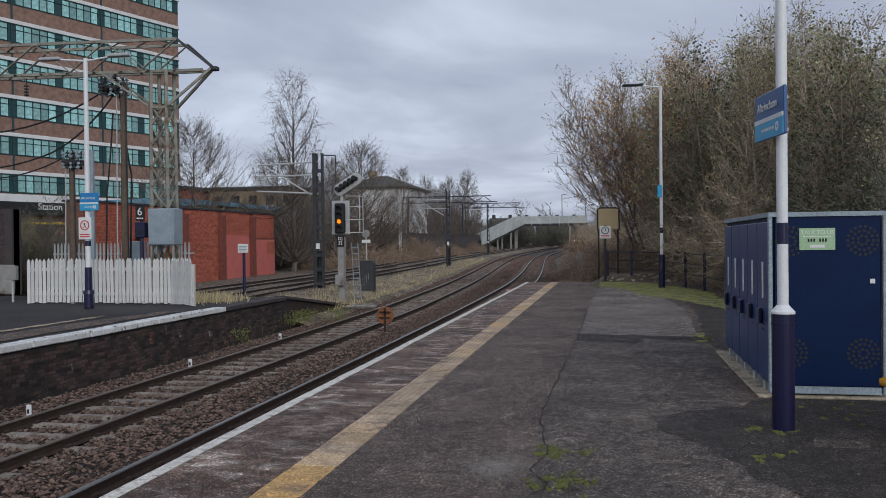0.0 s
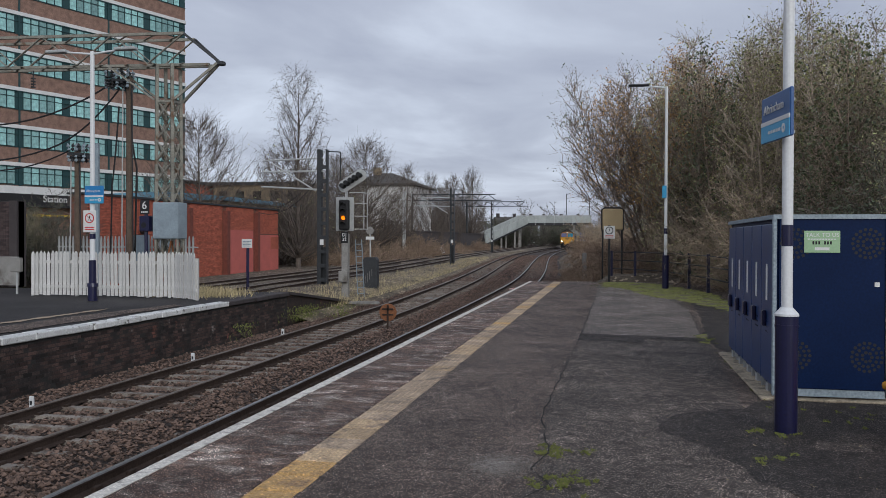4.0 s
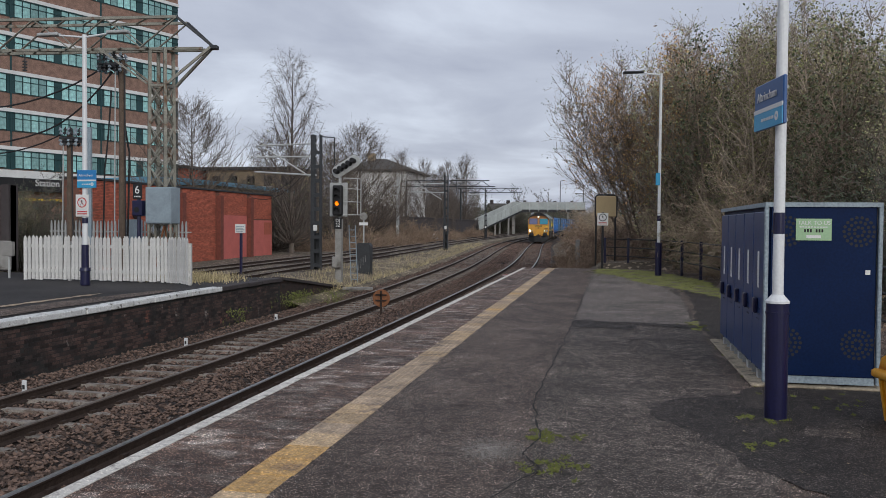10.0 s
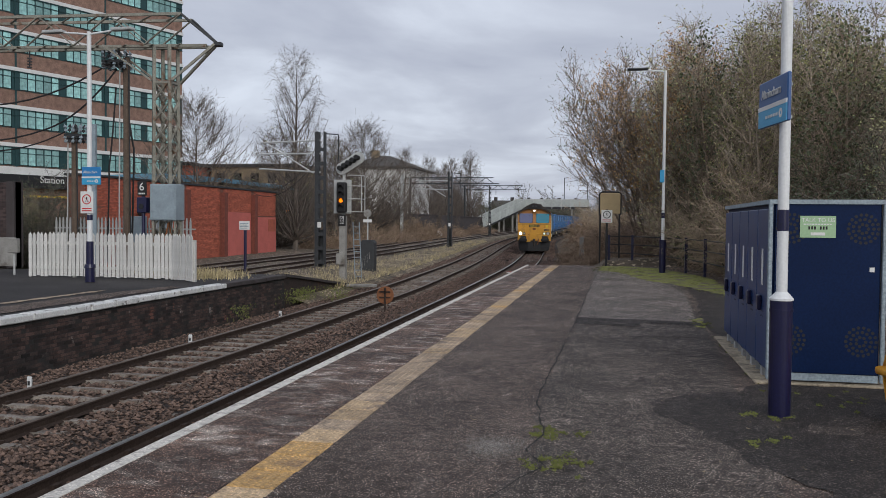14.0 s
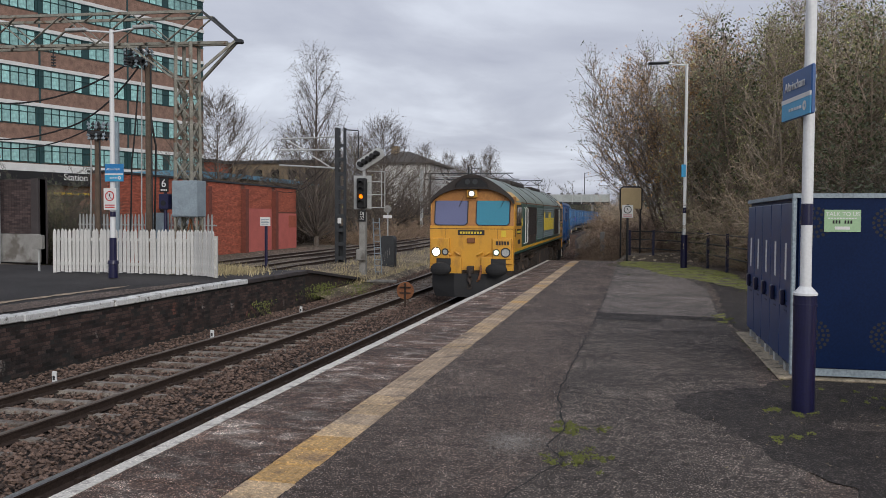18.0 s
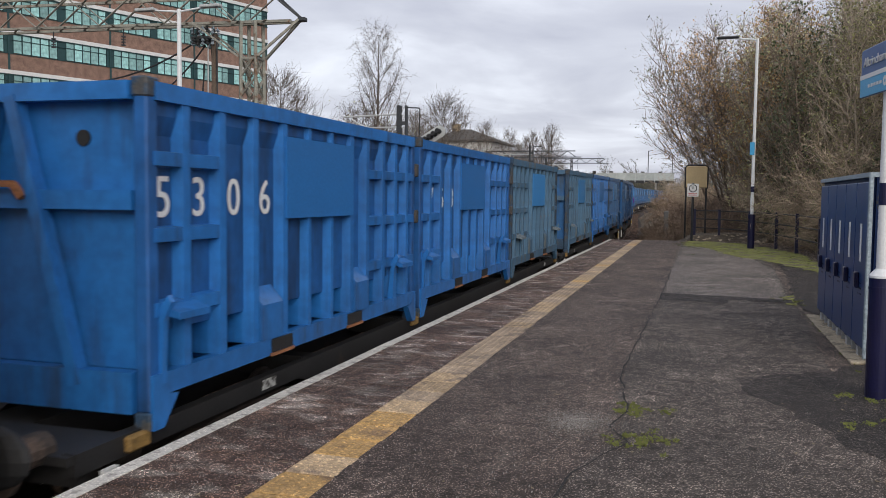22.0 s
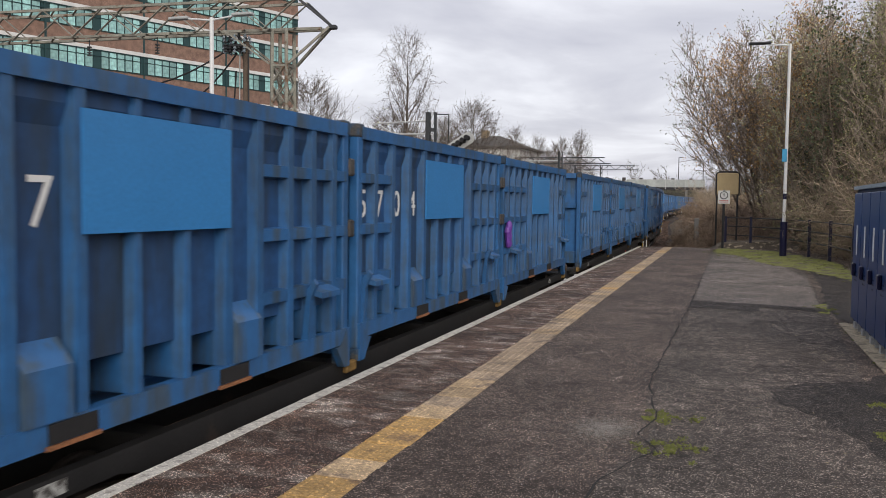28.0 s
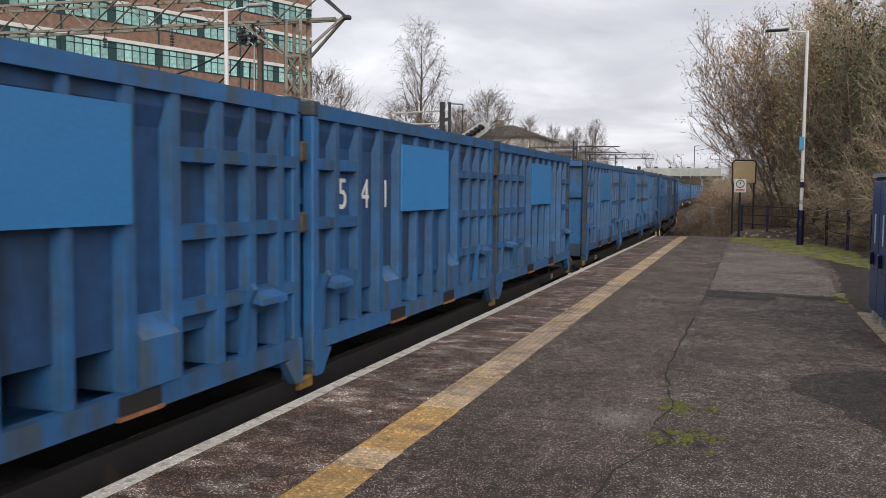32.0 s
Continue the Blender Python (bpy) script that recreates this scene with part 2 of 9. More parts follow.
M_plinth = material("stained_plinth", (0.42, 0.35, 0.25), 0.9, var=0.35, scale=5, stain=(0.12, 0.1, 0.07), stain_at=0.52, stain_scale=6, soft=0.12)
M_concrete = material("concrete", (0.3, 0.29, 0.27), 0.9, var=0.3, scale=3, stain=(0.14, 0.125, 0.11), stain_at=0.55)
M_grass = material("rough_grass", (0.3, 0.24, 0.16), 0.95, var=0.5, scale=1.2, fine=30, tint=(0.16, 0.125, 0.085), bump=0.9, chips=1.2, chip_scale=14, blotch=0.4, blotch_scale=0.5)
M_blade = material("grass_blade", (0.48, 0.40, 0.23), 0.9, island=0.45, bump=0)
M_moss = material("moss", (0.34, 0.34, 0.07), 0.95, var=0.4, scale=20, fine=120, bump=0.6, tint=(0.12, 0.13, 0.04), stain=(0.15, 0.125, 0.1), stain_at=0.51, stain_scale=1.7, soft=0.07, chips=0.6, chip_scale=60, placed=True)
M_clump = material("moss_clump", (0.17, 0.185, 0.045), 0.95, var=0.4, scale=20, bump=0)
M_weed = material("weed_leaf", (0.17, 0.19, 0.05), 0.9, var=0.4, scale=20, bump=0)
M_earth = material("earth", (0.205, 0.16, 0.118), 0.95, var=0.45, scale=0.8, fine=20, bump=0.8, tint=(0.12, 0.098, 0.065), chips=1.2, chip_scale=9)
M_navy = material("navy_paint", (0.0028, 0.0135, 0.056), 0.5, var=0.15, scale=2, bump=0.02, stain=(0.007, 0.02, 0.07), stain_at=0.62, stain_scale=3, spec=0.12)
# the lockers' same navy, lightened on the doors for reflected sky
M_navy_door_lit = material("navy_door_paint", (0.011, 0.042, 0.15), 0.35, var=0.15, scale=2, bump=0.02, stain=(0.012, 0.032, 0.1), stain_at=0.6, stain_scale=3, spec=0.5)
M_navy_post = material("navy_post_paint", (0.010, 0.010, 0.045), 0.3, var=0.15, scale=3, bump=0.02, stain=(0.025, 0.015, 0.05), stain_at=0.6)
M_white = material("white_enamel", (0.7, 0.71, 0.71), 0.45, var=0.06, scale=3, bump=0.02, stain=(0.5, 0.5, 0.47), stain_at=0.7, stain_scale=4)
M_picket = material("picket_paint", (0.62, 0.61, 0.58), 0.65, var=0.15, scale=4, rand=0.1, stain=(0.33, 0.32, 0.28), stain_at=0.62, stain_scale=7, stretch=(1, 1, 0.2))
M_redbrick = material("red_brick", (0.46, 0.125, 0.075), 0.9, var=0.22, scale=3, fine=40, rand=0.14, stain=(0.28, 0.08, 0.05), stain_at=0.62)
M_redpaint = material("red_painted_brick", (0.52, 0.135, 0.11), 0.8, var=0.15, scale=1.5, fine=40, rand=0.06)
# pier brick: soot, and the shade on the piers' sides, in one dark colour
M_pier = material("sooty_red_brick", (0.2, 0.06, 0.042), 0.9, var=0.3, scale=5, fine=40)
M_redmortar = material("red_mortar", (0.19, 0.085, 0.06), 0.95, var=0.25)
M_galv = material("galvanised", (0.46, 0.47, 0.46), 0.5, metal=0.15, var=0.2, scale=5)
M_bluegrey = material("bluegrey_cabinet", (0.28, 0.34, 0.38), 0.55, var=0.25, scale=3, stain=(0.2, 0.16, 0.12), stain_at=0.66, stain_scale=3, stretch=(1, 1, 0.3))
M_signalgrey = material("signal_grey", (0.42, 0.43, 0.42), 0.6, var=0.2, scale=3, stain=(0.25, 0.25, 0.23), stain_at=0.55)
M_lattice = material("weathered_steel", (0.29, 0.28, 0.235), 0.75, metal=0.1, var=0.35, scale=3, stain=(0.15, 0.09, 0.055), stain_at=0.56, stain_scale=2.5)
M_mast = material("dark_mast", (0.045, 0.048, 0.052), 0.65, metal=0.2, var=0.3, scale=3)
M_dark = material("dark_iron", (0.022, 0.022, 0.024), 0.6, var=0.25)
M_black = material("black_rubber", (0.012, 0.012, 0.013), 0.7, var=0.2)
M_wood = material("creosoted_pole", (0.13, 0.095, 0.07), 0.9, var=0.3, scale=4, stain=(0.08, 0.05, 0.035), stain_at=0.55, stretch=(3, 3, 0.2))
M_twig_warm = material("warm_twig", (0.29, 0.22, 0.165), 0.95, island=0.5, bump=0)
M_twig = material("twig", (0.36, 0.295, 0.225), 0.95, island=0.45, bump=0)
M_twig_dark = material("dark_twig", (0.14, 0.115, 0.097), 0.95, island=0.4, bump=0)
M_siding = material("weedy_siding_bed", (0.21, 0.165, 0.125), 0.95, var=0.5, scale=9, fine=45, bump=1.0, chips=1.4, chip_scale=14, blotch=0.45, blotch_scale=0.6, tint=(0.14, 0.11, 0.08))
M_twig_light = material("pale_twig", (0.4, 0.31, 0.22), 0.95, island=0.4, bump=0)
M_bramble = material("bramble", (0.29, 0.205, 0.155), 0.95, island=0.5, bump=0)
M_leaf_brown = material("brown_dead_leaf", (0.27, 0.195, 0.125), 0.8, island=0.55, bump=0)
M_leaf = material("dull_leaf", (0.36, 0.36, 0.16), 0.7, island=0.6, bump=0)
M_leaf_ivy = material("ivy_leaf", (0.105, 0.125, 0.055), 0.55, island=0.6, bump=0)
M_leaf_orange = material("orange_leaf", (0.5, 0.29, 0.11), 0.75, island=0.5, bump=0)
M_leaf_dark = material("evergreen_leaf", (0.085, 0.105, 0.06), 0.75, island=0.5, bump=0)
M_litter = material("fallen_leaf", (0.3, 0.24, 0.15), 0.9, island=0.5, bump=0)
M_casting = material("grimy_blue_casting", (0.022, 0.052, 0.095), 0.62, var=0.35, scale=3, stain=(0.05, 0.05, 0.05), stain_at=0.5, stain_scale=5, rand=0.2, spots=(0.11, 0.055, 0.035), spots_at=0.64, spots_scale=5)
M_bracket = material("grimy_bracket", (0.055, 0.052, 0.05), 0.7, var=0.4, scale=4, stain=(0.1, 0.065, 0.045), stain_at=0.58, stain_scale=5, rand=0.2)
M_pad = material("worn_pad", (0.15, 0.185, 0.21), 0.6, var=0.3, scale=5, stain=(0.12, 0.09, 0.07), stain_at=0.6, stain_scale=6)
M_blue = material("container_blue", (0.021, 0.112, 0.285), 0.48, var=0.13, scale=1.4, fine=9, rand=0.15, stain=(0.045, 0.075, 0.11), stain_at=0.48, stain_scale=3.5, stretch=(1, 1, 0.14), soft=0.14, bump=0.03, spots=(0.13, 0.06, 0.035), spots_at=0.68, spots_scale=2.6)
# grimy panel blue, darkened further for the shade of recesses between ribs
M_blue_panel_shaded = material("container_blue_panel", (0.013, 0.062, 0.17), 0.6, var=0.2, scale=1.3, fine=7, rand=0.2, stain=(0.019, 0.032, 0.048), stain_at=0.45, stain_scale=2.2, stretch=(1, 1, 0.14), soft=0.2, bump=0.03, spots=(0.07, 0.045, 0.035), spots_at=0.68, spots_scale=2.2)
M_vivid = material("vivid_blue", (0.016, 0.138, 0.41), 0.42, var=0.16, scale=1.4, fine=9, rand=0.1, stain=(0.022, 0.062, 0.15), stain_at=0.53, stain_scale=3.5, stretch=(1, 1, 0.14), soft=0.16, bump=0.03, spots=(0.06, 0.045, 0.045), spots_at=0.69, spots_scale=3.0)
# vivid panels: grime, plus recess shade put into the base colour
M_vivid_panel_shaded = material("vivid_blue_panel", (0.012, 0.098, 0.31), 0.48, var=0.22, scale=1.3, fine=7, rand=0.12, stain=(0.012, 0.026, 0.06), stain_at=0.47, stain_scale=2.2, stretch=(1, 1, 0.14), soft=0.22, bump=0.03)
M_vivid_plate = material("vivid_blue_plate", (0.016, 0.14, 0.4), 0.42, var=0.08, scale=1.5, bump=0.02)
M_worn = material("worn_blue_grey", (0.05, 0.125, 0.21), 0.6, var=0.13, scale=1.2, fine=9, rand=0.15, stain=(0.1, 0.105, 0.095), stain_at=0.5, stain_scale=3.2, stretch=(1, 1, 0.16), soft=0.14, bump=0.03, spots=(0.19, 0.08, 0.035), spots_at=0.65, spots_scale=2.4)
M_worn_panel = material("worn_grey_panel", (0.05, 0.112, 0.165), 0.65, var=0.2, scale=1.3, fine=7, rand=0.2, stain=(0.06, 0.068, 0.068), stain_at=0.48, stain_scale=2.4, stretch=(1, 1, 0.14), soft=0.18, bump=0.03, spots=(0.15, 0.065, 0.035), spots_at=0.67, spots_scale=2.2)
M_plate = material("fresh_blue_plate", (0.03, 0.205, 0.49), 0.42, var=0.08, scale=1.5, bump=0.02, rand=0.12)
M_rusty = material("orange_rust", (0.26, 0.105, 0.045), 0.85, var=0.35, scale=6)
M_frame = material("wagon_black", (0.016, 0.015, 0.015), 0.6, var=0.3, scale=3, stain=(0.05, 0.035, 0.028), stain_at=0.6)
M_bogie = material("bogie_grime", (0.05, 0.037, 0.03), 0.8, var=0.4, scale=4, stain=(0.12, 0.08, 0.058), stain_at=0.55)
M_wheel = material("wheel_steel", (0.06, 0.05, 0.045), 0.6, metal=0.5, var=0.3, scale=5)
M_yel = material("loco_yellow", (0.66, 0.335, 0.04), 0.4, var=0.1, scale=1.0, bump=0.01, tint=(0.56, 0.26, 0.04), stain=(0.33, 0.15, 0.045), stain_at=0.52, stain_scale=2.2, stretch=(1, 1, 0.45), soft=0.22, spots=(0.3, 0.13, 0.04), spots_at=0.63, spots_scale=2.4)
M_yel_dirty = material("loco_sooty_yellow", (0.42, 0.19, 0.045), 0.5, var=0.25, scale=1.5, bump=0.02, tint=(0.3, 0.12, 0.035), stain=(0.16, 0.075, 0.035), stain_at=0.55, stain_scale=2.4, soft=0.2)
M_yel_pale = material("loco_pale_yellow", (0.68, 0.42, 0.1), 0.45, var=0.1, scale=2, stain=(0.45, 0.28, 0.08), stain_at=0.64)
M_green = material("loco_green", (0.022, 0.085, 0.068), 0.38, var=0.2, scale=1.5, stain=(0.06, 0.09, 0.075), stain_at=0.56, stain_scale=1.2, soft=0.2, spots=(0.05, 0.045, 0.035), spots_at=0.62, spots_scale=1.2)
M_roof = material("loco_roof", (0.2, 0.25, 0.215), 0.5, var=0.3, scale=1.0, stain=(0.3, 0.25, 0.185), stain_at=0.57, stain_scale=0.8, soft=0.22, stretch=(1, 0.3, 1))
M_roofdark = material("loco_roof_dark", (0.035, 0.027, 0.022), 0.65, var=0.3, scale=2)
M_grille = material("loco_grille", (0.028, 0.02, 0.018), 0.75, var=0.2, scale=3, fine=90, bump=0.4)
# windscreens: reflections painted as base colour, violet left and blue-green right
M_glass_l = material("tinted_windscreen_violet", (0.12, 0.13, 0.25), 0.12, var=0.1, scale=1, bump=0, spec=0.9, coat=0.6)
M_glass_r = material("tinted_windscreen_blue", (0.02, 0.23, 0.33), 0.12, var=0.1, scale=1, bump=0, spec=0.9, coat=0.6)
M_glass_side = material("dark_cab_glass", (0.014, 0.017, 0.017), 0.08, var=0.1, bump=0, spec=0.8)
M_officebrick = material("office_brick", (0.275, 0.168, 0.127), 0.9, var=0.35, scale=2, fine=14, tint=(0.15, 0.092, 0.07), rand=0.06)
M_officeglass = material("office_glass", (0.3, 0.56, 0.53), 0.12, var=0.3, scale=0.5, fine=3, bump=0, spec=0.9, rand=0.4)
M_teal = material("teal_frame", (0.012, 0.05, 0.052), 0.5, var=0.15)
M_band = material("white_band", (0.68, 0.68, 0.66), 0.7, var=0.12, scale=1)
M_render = material("white_render", (0.72, 0.71, 0.68), 0.8, var=0.18, scale=0.6, stain=(0.5, 0.49, 0.46), stain_at=0.6, stretch=(1, 1, 0.25))
M_slate = material("slate_roof", (0.075, 0.068, 0.06), 0.75, var=0.25, scale=2)
M_stone = material("dark_stone_wall", (0.06, 0.05, 0.05), 0.9, var=0.3, scale=2)
M_buff = material("buff_brick", (0.3, 0.23, 0.15), 0.9, var=0.2, scale=2)
M_bluetrim = material("blue_roof_sheet", (0.13, 0.3, 0.42), 0.5, var=0.15, scale=1)
M_bridge = material("bridge_paint", (0.42, 0.45, 0.43), 0.6, var=0.2, scale=1, rand=0.1)
M_signblue = material("sign_blue", (0.012, 0.075, 0.24), 0.4, var=0.08, bump=0)
M_signmid = material("sign_mid_blue", (0.025, 0.2, 0.47), 0.4, var=0.12, bump=0)
M_signcyan = material("sign_cyan", (0.04, 0.33, 0.58), 0.4, var=0.08, bump=0)
M_signgreen = material("sign_green", (0.33, 0.5, 0.29), 0.5, var=0.06, bump=0)
M_signred = material("sign_red", (0.5, 0.03, 0.03), 0.5, var=0.08, bump=0)
M_signwhite = material("sign_white", (0.7, 0.7, 0.68), 0.5, var=0.06, bump=0)
M_datapanel = material("grubby_data_panel", (0.42, 0.42, 0.4), 0.6, var=0.3, scale=9, stain=(0.06, 0.055, 0.05), stain_at=0.5, stain_scale=14, soft=0.06)
M_signtan = material("sign_back_tan", (0.5, 0.38, 0.21), 0.7, var=0.12, scale=1.5, stain=(0.26, 0.19, 0.1), stain_at=0.6)
M_gritbin = material("grit_bin_yellow", (0.72, 0.33, 0.015), 0.45, var=0.1, scale=3)
M_ochre = material("worn_ochre", (0.24, 0.14, 0.04), 0.7, var=0.35, scale=6)
M_safety = material("safety_yellow", (0.6, 0.4, 0.03), 0.6, var=0.25, scale=6)
M_band_yellow = material("band_yellow", (0.72, 0.40, 0.03), 0.5, var=0.12, bump=0)
M_letter = material("letter_yellow", (0.72, 0.55, 0.05), 0.5, var=0.1, bump=0)
M_purple = material("purple_bag", (0.16, 0.05, 0.34), 0.5, var=0.2)
G_head = glow("headlight_glow", (1.0, 0.84, 0.58), 9.0)
G_dim = glow("marker_light_glow", (0.8, 1.0, 0.8), 0.75)
G_amber = glow("signal_amber_glow", (1.0, 0.21, 0.0), 1.4)


# ---- mesh helpers ----
def box(bm, x0, x1, y0, y1, z0, z1, m=None):
    vs = [bm.verts.new(m @ Vector((x, y, z)) if m else (x, y, z)) for z in (z0, z1) for y in (y0, y1) for x in (x0, x1)]
    for a, b, c, d in ((0, 2, 3, 1), (4, 5, 7, 6), (0, 1, 5, 4), (2, 6, 7, 3), (0, 4, 6, 2), (1, 3, 7, 5)):
        bm.faces.new((vs[a], vs[b], vs[c], vs[d]))
    return bm


def rod(bm, p, q, r0, r1=None, n=8, caps=True):
    p, q = Vector(p), Vector(q)
    r1 = r0 if r1 is None else r1
    d = (q - p).normalized()
    u = d.orthogonal().normalized()
    v = d.cross(u)
    rings = []
    for c, r in ((p, r0), (q, r1)):
        rings.append([bm.verts.new(c + (u * math.cos(2 * math.pi * i / n) + v * math.sin(2 * math.pi * i / n)) * r) for i in range(n)])
    for i in range(n):
        bm.faces.new((rings[0][i], rings[0][(i + 1) % n], rings[1][(i + 1) % n], rings[1][i]))
    if caps:
        bm.faces.new(rings[0][::-1])
        bm.faces.new(rings[1])
    return bm


def bar(bm, p, q, w, h=None):
    """A square bar from p to q."""
    h = w if h is None else h
    p, q = Vector(p), Vector(q)
    d = q - p
    m = Matrix.Translation(p) @ d.to_track_quat("Y", "Z").to_matrix().to_4x4()
    return box(bm, -w / 2, w / 2, 0, d.length, -h / 2, h / 2, m)


def prism(bm, pts, y0, y1, axis="y"):
    """An outline (a, b) carried along an axis: x of the outline across, second value up."""
    def put(a, b, c):
        return (a, c, b) if axis == "y" else (c, a, b) if axis == "x" else (a, b, c)
    lo = [bm.verts.new(put(a, b, y0)) for a, b in pts]
    hi = [bm.verts.new(put(a, b, y1)) for a, b in pts]
    n = len(pts)
    for i in range(n):
        bm.faces.new((lo[i], lo[(i + 1) % n], hi[(i + 1) % n], hi[i]))
    bm.faces.new(lo[::-1])
    bm.faces.new(hi)
    return bm


def mesh_of(bm, name, mat, smooth=False):
    bmesh.ops.recalc_face_normals(bm, faces=bm.faces)
    me = bpy.data.meshes.new(name)
    bm.to_mesh(me)
    bm.free()
    for mt in (mat if isinstance(mat, (list, tuple)) else (mat,)):
        me.materials.append(mt)
    if smooth:
        me.polygons.foreach_set("use_smooth", [True] * len(me.polygons))
    return me


def part(name, bm, mat, parent=None, label="", smooth=False, m=None):
    ob = new(name, mesh_of(bm, name, mat, smooth))
    if parent:
        ob.parent = parent
    if m:
        ob.matrix_basis = m
    return tagged(ob, label)


def share(name, me, parent, m, label=""):
    ob = new(name, me)
    ob.parent = parent
    ob.matrix_basis = m
    return tagged(ob, label)


def thing(name, label, category, group="", m=None, kind=""):
    ob = new(name)
    if m:
        ob.matrix_basis = m
    return tagged(ob, label, category, group, kind)


def surface(name, bm, mat, label="", category=""):
    ob = part(name, bm, mat)
    return tagged(ob, label, category, kind="structure")


def B():
    return bmesh.new()



# ---- the plan ----
RAIL_Z = -0.88
EDGE, EDGE_L = -3.5, -10.5
LINE_Y = (-80, -20, 15, 36, 50, 65, 82, 98, 112, 130, 152, 182, 215, 280, 360, 480)
LINE_X = (-4.95, -4.95, -4.95, -4.95, -5.15, -5.9, -7.05, -8.1, -8.85, -9.4, -9.45, -9.2, -8.0, -3.5, 5.0, 24.0)
SIDE_Y = (-20, 12, 30, 43, 57, 70, 85, 100, 120, 150, 200, 300)
SIDE_X = (-14.6, -15.5, -16.3, -16.5, -16.3, -16.5, -17.2, -17.7, -17.9, -18.0, -18.0, -14)
SIX_Y = (-80, 0, 32, 42, 55, 75, 100, 150, 480)
SIX_X = (3.28, 3.28, 3.28, 3.58, 3.85, 4.08, 4.15, 4.1, 4.1)
RISE_Y = (-400, 0, 20, 40, 68, 111, 153, 215, 300, 480, 2600)
RISE_Z = (0, 0, 0, 0.1, 0.27, 0.5, 0.7, 0.95, 1.2, 1.5, 1.5)


def curve_at(y, ys, xs):
    """A smooth curve through the plan's points."""
    i = min(max(int(np.searchsorted(ys, y)) - 1, 0), len(ys) - 2)
    h = ys[i + 1] - ys[i]

    def slope(k):
        a, b = max(k - 1, 0), min(k + 1, len(ys) - 1)
        return (xs[b] - xs[a]) / (ys[b] - ys[a])
    u = (y - ys[i]) / h
    m0, m1 = slope(i) * h, slope(i + 1) * h
    return (2 * u**3 - 3 * u**2 + 1) * xs[i] + (u**3 - 2 * u**2 + u) * m0 + (-2 * u**3 + 3 * u**2) * xs[i + 1] + (u**3 - u**2) * m1


def line_x(y):
    return curve_at(y, LINE_Y, LINE_X)


def far_x(y):
    return line_x(y) - curve_at(y, SIX_Y, SIX_X)


def side_x(y):
    return curve_at(y, SIDE_Y, SIDE_X)


def side2_x(y):
    return side_x(y) - 3.5


def rise(y):
    """The line climbs gently away from the station."""
    return curve_at(y, RISE_Y, RISE_Z)


# ---- ground ----
def sheet(rows, close=False):
    """A grid of faces from rows of points."""
    bm = B()
    vs = [[bm.verts.new(p) for p in r] for r in rows]
    for r, s in zip(vs, vs[1:]):
        for i in range(len(r) - 1):
            bm.faces.new((r[i], r[i + 1], s[i + 1], s[i]))
    return bm


def ground_z(x, y):
    """Level of the rough ground: track trough, verge, bank on the right, raised land on the left."""
    d = x - line_x(y)
    if d > 0:
        z = -1.25 + 1.35 * min(max((d - 2.6) / 2.2, 0), 1) + 0.05 * max(d - 6, 0) ** 0.8
        if y < 37.5 and x < 13:
            z = min(z, -0.6)
    else:
        z = -1.25 + 0.5 * min(max((-d - 5.4) / 1.4, 0), 1) + 0.5 * min(max((-d - 22) / 14, 0), 1)
        s = x - side_x(y)
        if y > 64 and s < -8:
            z += 1.6 * min((-8 - s) / 6, 1) * min((y - 64) / 10, 1)
    return z + rise(y)


xs = [-1400, -500, -200, -120, -90, -70, -55, -46, -40, -36, -32, -29, -26, -23.5, -21, -18.5, -16.5, -15, -14, -13, -12.2, -11.4, -10.6, -9.6, -8.5, -7, -5, -3.5, -2.6, -1.8, -1, -0.2, 0.8, 2, 4, 6, 9, 13, 20, 40, 90, 200, 500, 1400]
ys = [-400, -100, -20, 0, 10, 20, 24, 28, 31, 34, 36.5, 37.6, 39, 42, 46, 50, 55, 60, 64, 68, 74, 80, 88, 96, 106, 118, 132, 148, 165, 185, 210, 250, 300, 380, 500, 800, 1400, 2500]
rows = []
for y in ys:
    yy = min(max(y, -60), 400)
    rows.append([(x, y, ground_z(x, yy) + (0.14 * noise.noise((x * 0.35, y * 0.35, 0)) if -30 < x < 20 and 20 < y < 120 else 0)) for x in xs])
surface("ground", sheet(rows), M_earth, "dark earth and dead leaf litter beside the railway", "ground")

# grassy verge between the far line and the sidings
rows = []
for y in np.arange(27, 150, 1.5):
    a, b = side_x(y) + 1.7, far_x(y) - 1.75
    rows.append([(a + (b - a) * u, y, -0.83 - 0.26 * max(0.0, (u - 0.82) / 0.18) + 0.12 * math.sin(u * 3.1) + rise(y) + 0.07 * noise.noise((u * 4, y * 0.5, 3))) for u in np.linspace(0, 1, 7)])
surface("grass_verge", sheet(rows), M_grass, "yellowed rough grass verge between the lines", "grass")


def strip(bm, f0, f1, z, y0, y1, step=2.5, thick=0.5):
    rows = []
    for y in np.arange(y0, y1 + step / 2, step):
        a, b = f0(y), f1(y)
        rows.append([bm.verts.new(p) for p in ((a - 0.5, y, z + rise(y) - thick), (a, y, z + rise(y)), (b, y, z + rise(y)), (b + 0.5, y, z + rise(y) - thick))])
    for r, s in zip(rows, rows[1:]):
        for i in range(3):
            bm.faces.new((r[i], r[i + 1], s[i + 1], s[i]))


bm = B()
strip(bm, lambda y: far_x(y) - 2.1, lambda y: line_x(y) + 1.9, RAIL_Z - 0.19, -14, 340)
surface("track_bed", bm, M_bed, "brown stone ballast bed under two running lines", "ballast")
bm = B()
strip(bm, lambda y: side2_x(y) - 1.9, lambda y: side_x(y) + 1.7, -0.78, 24, 300, thick=0.4)
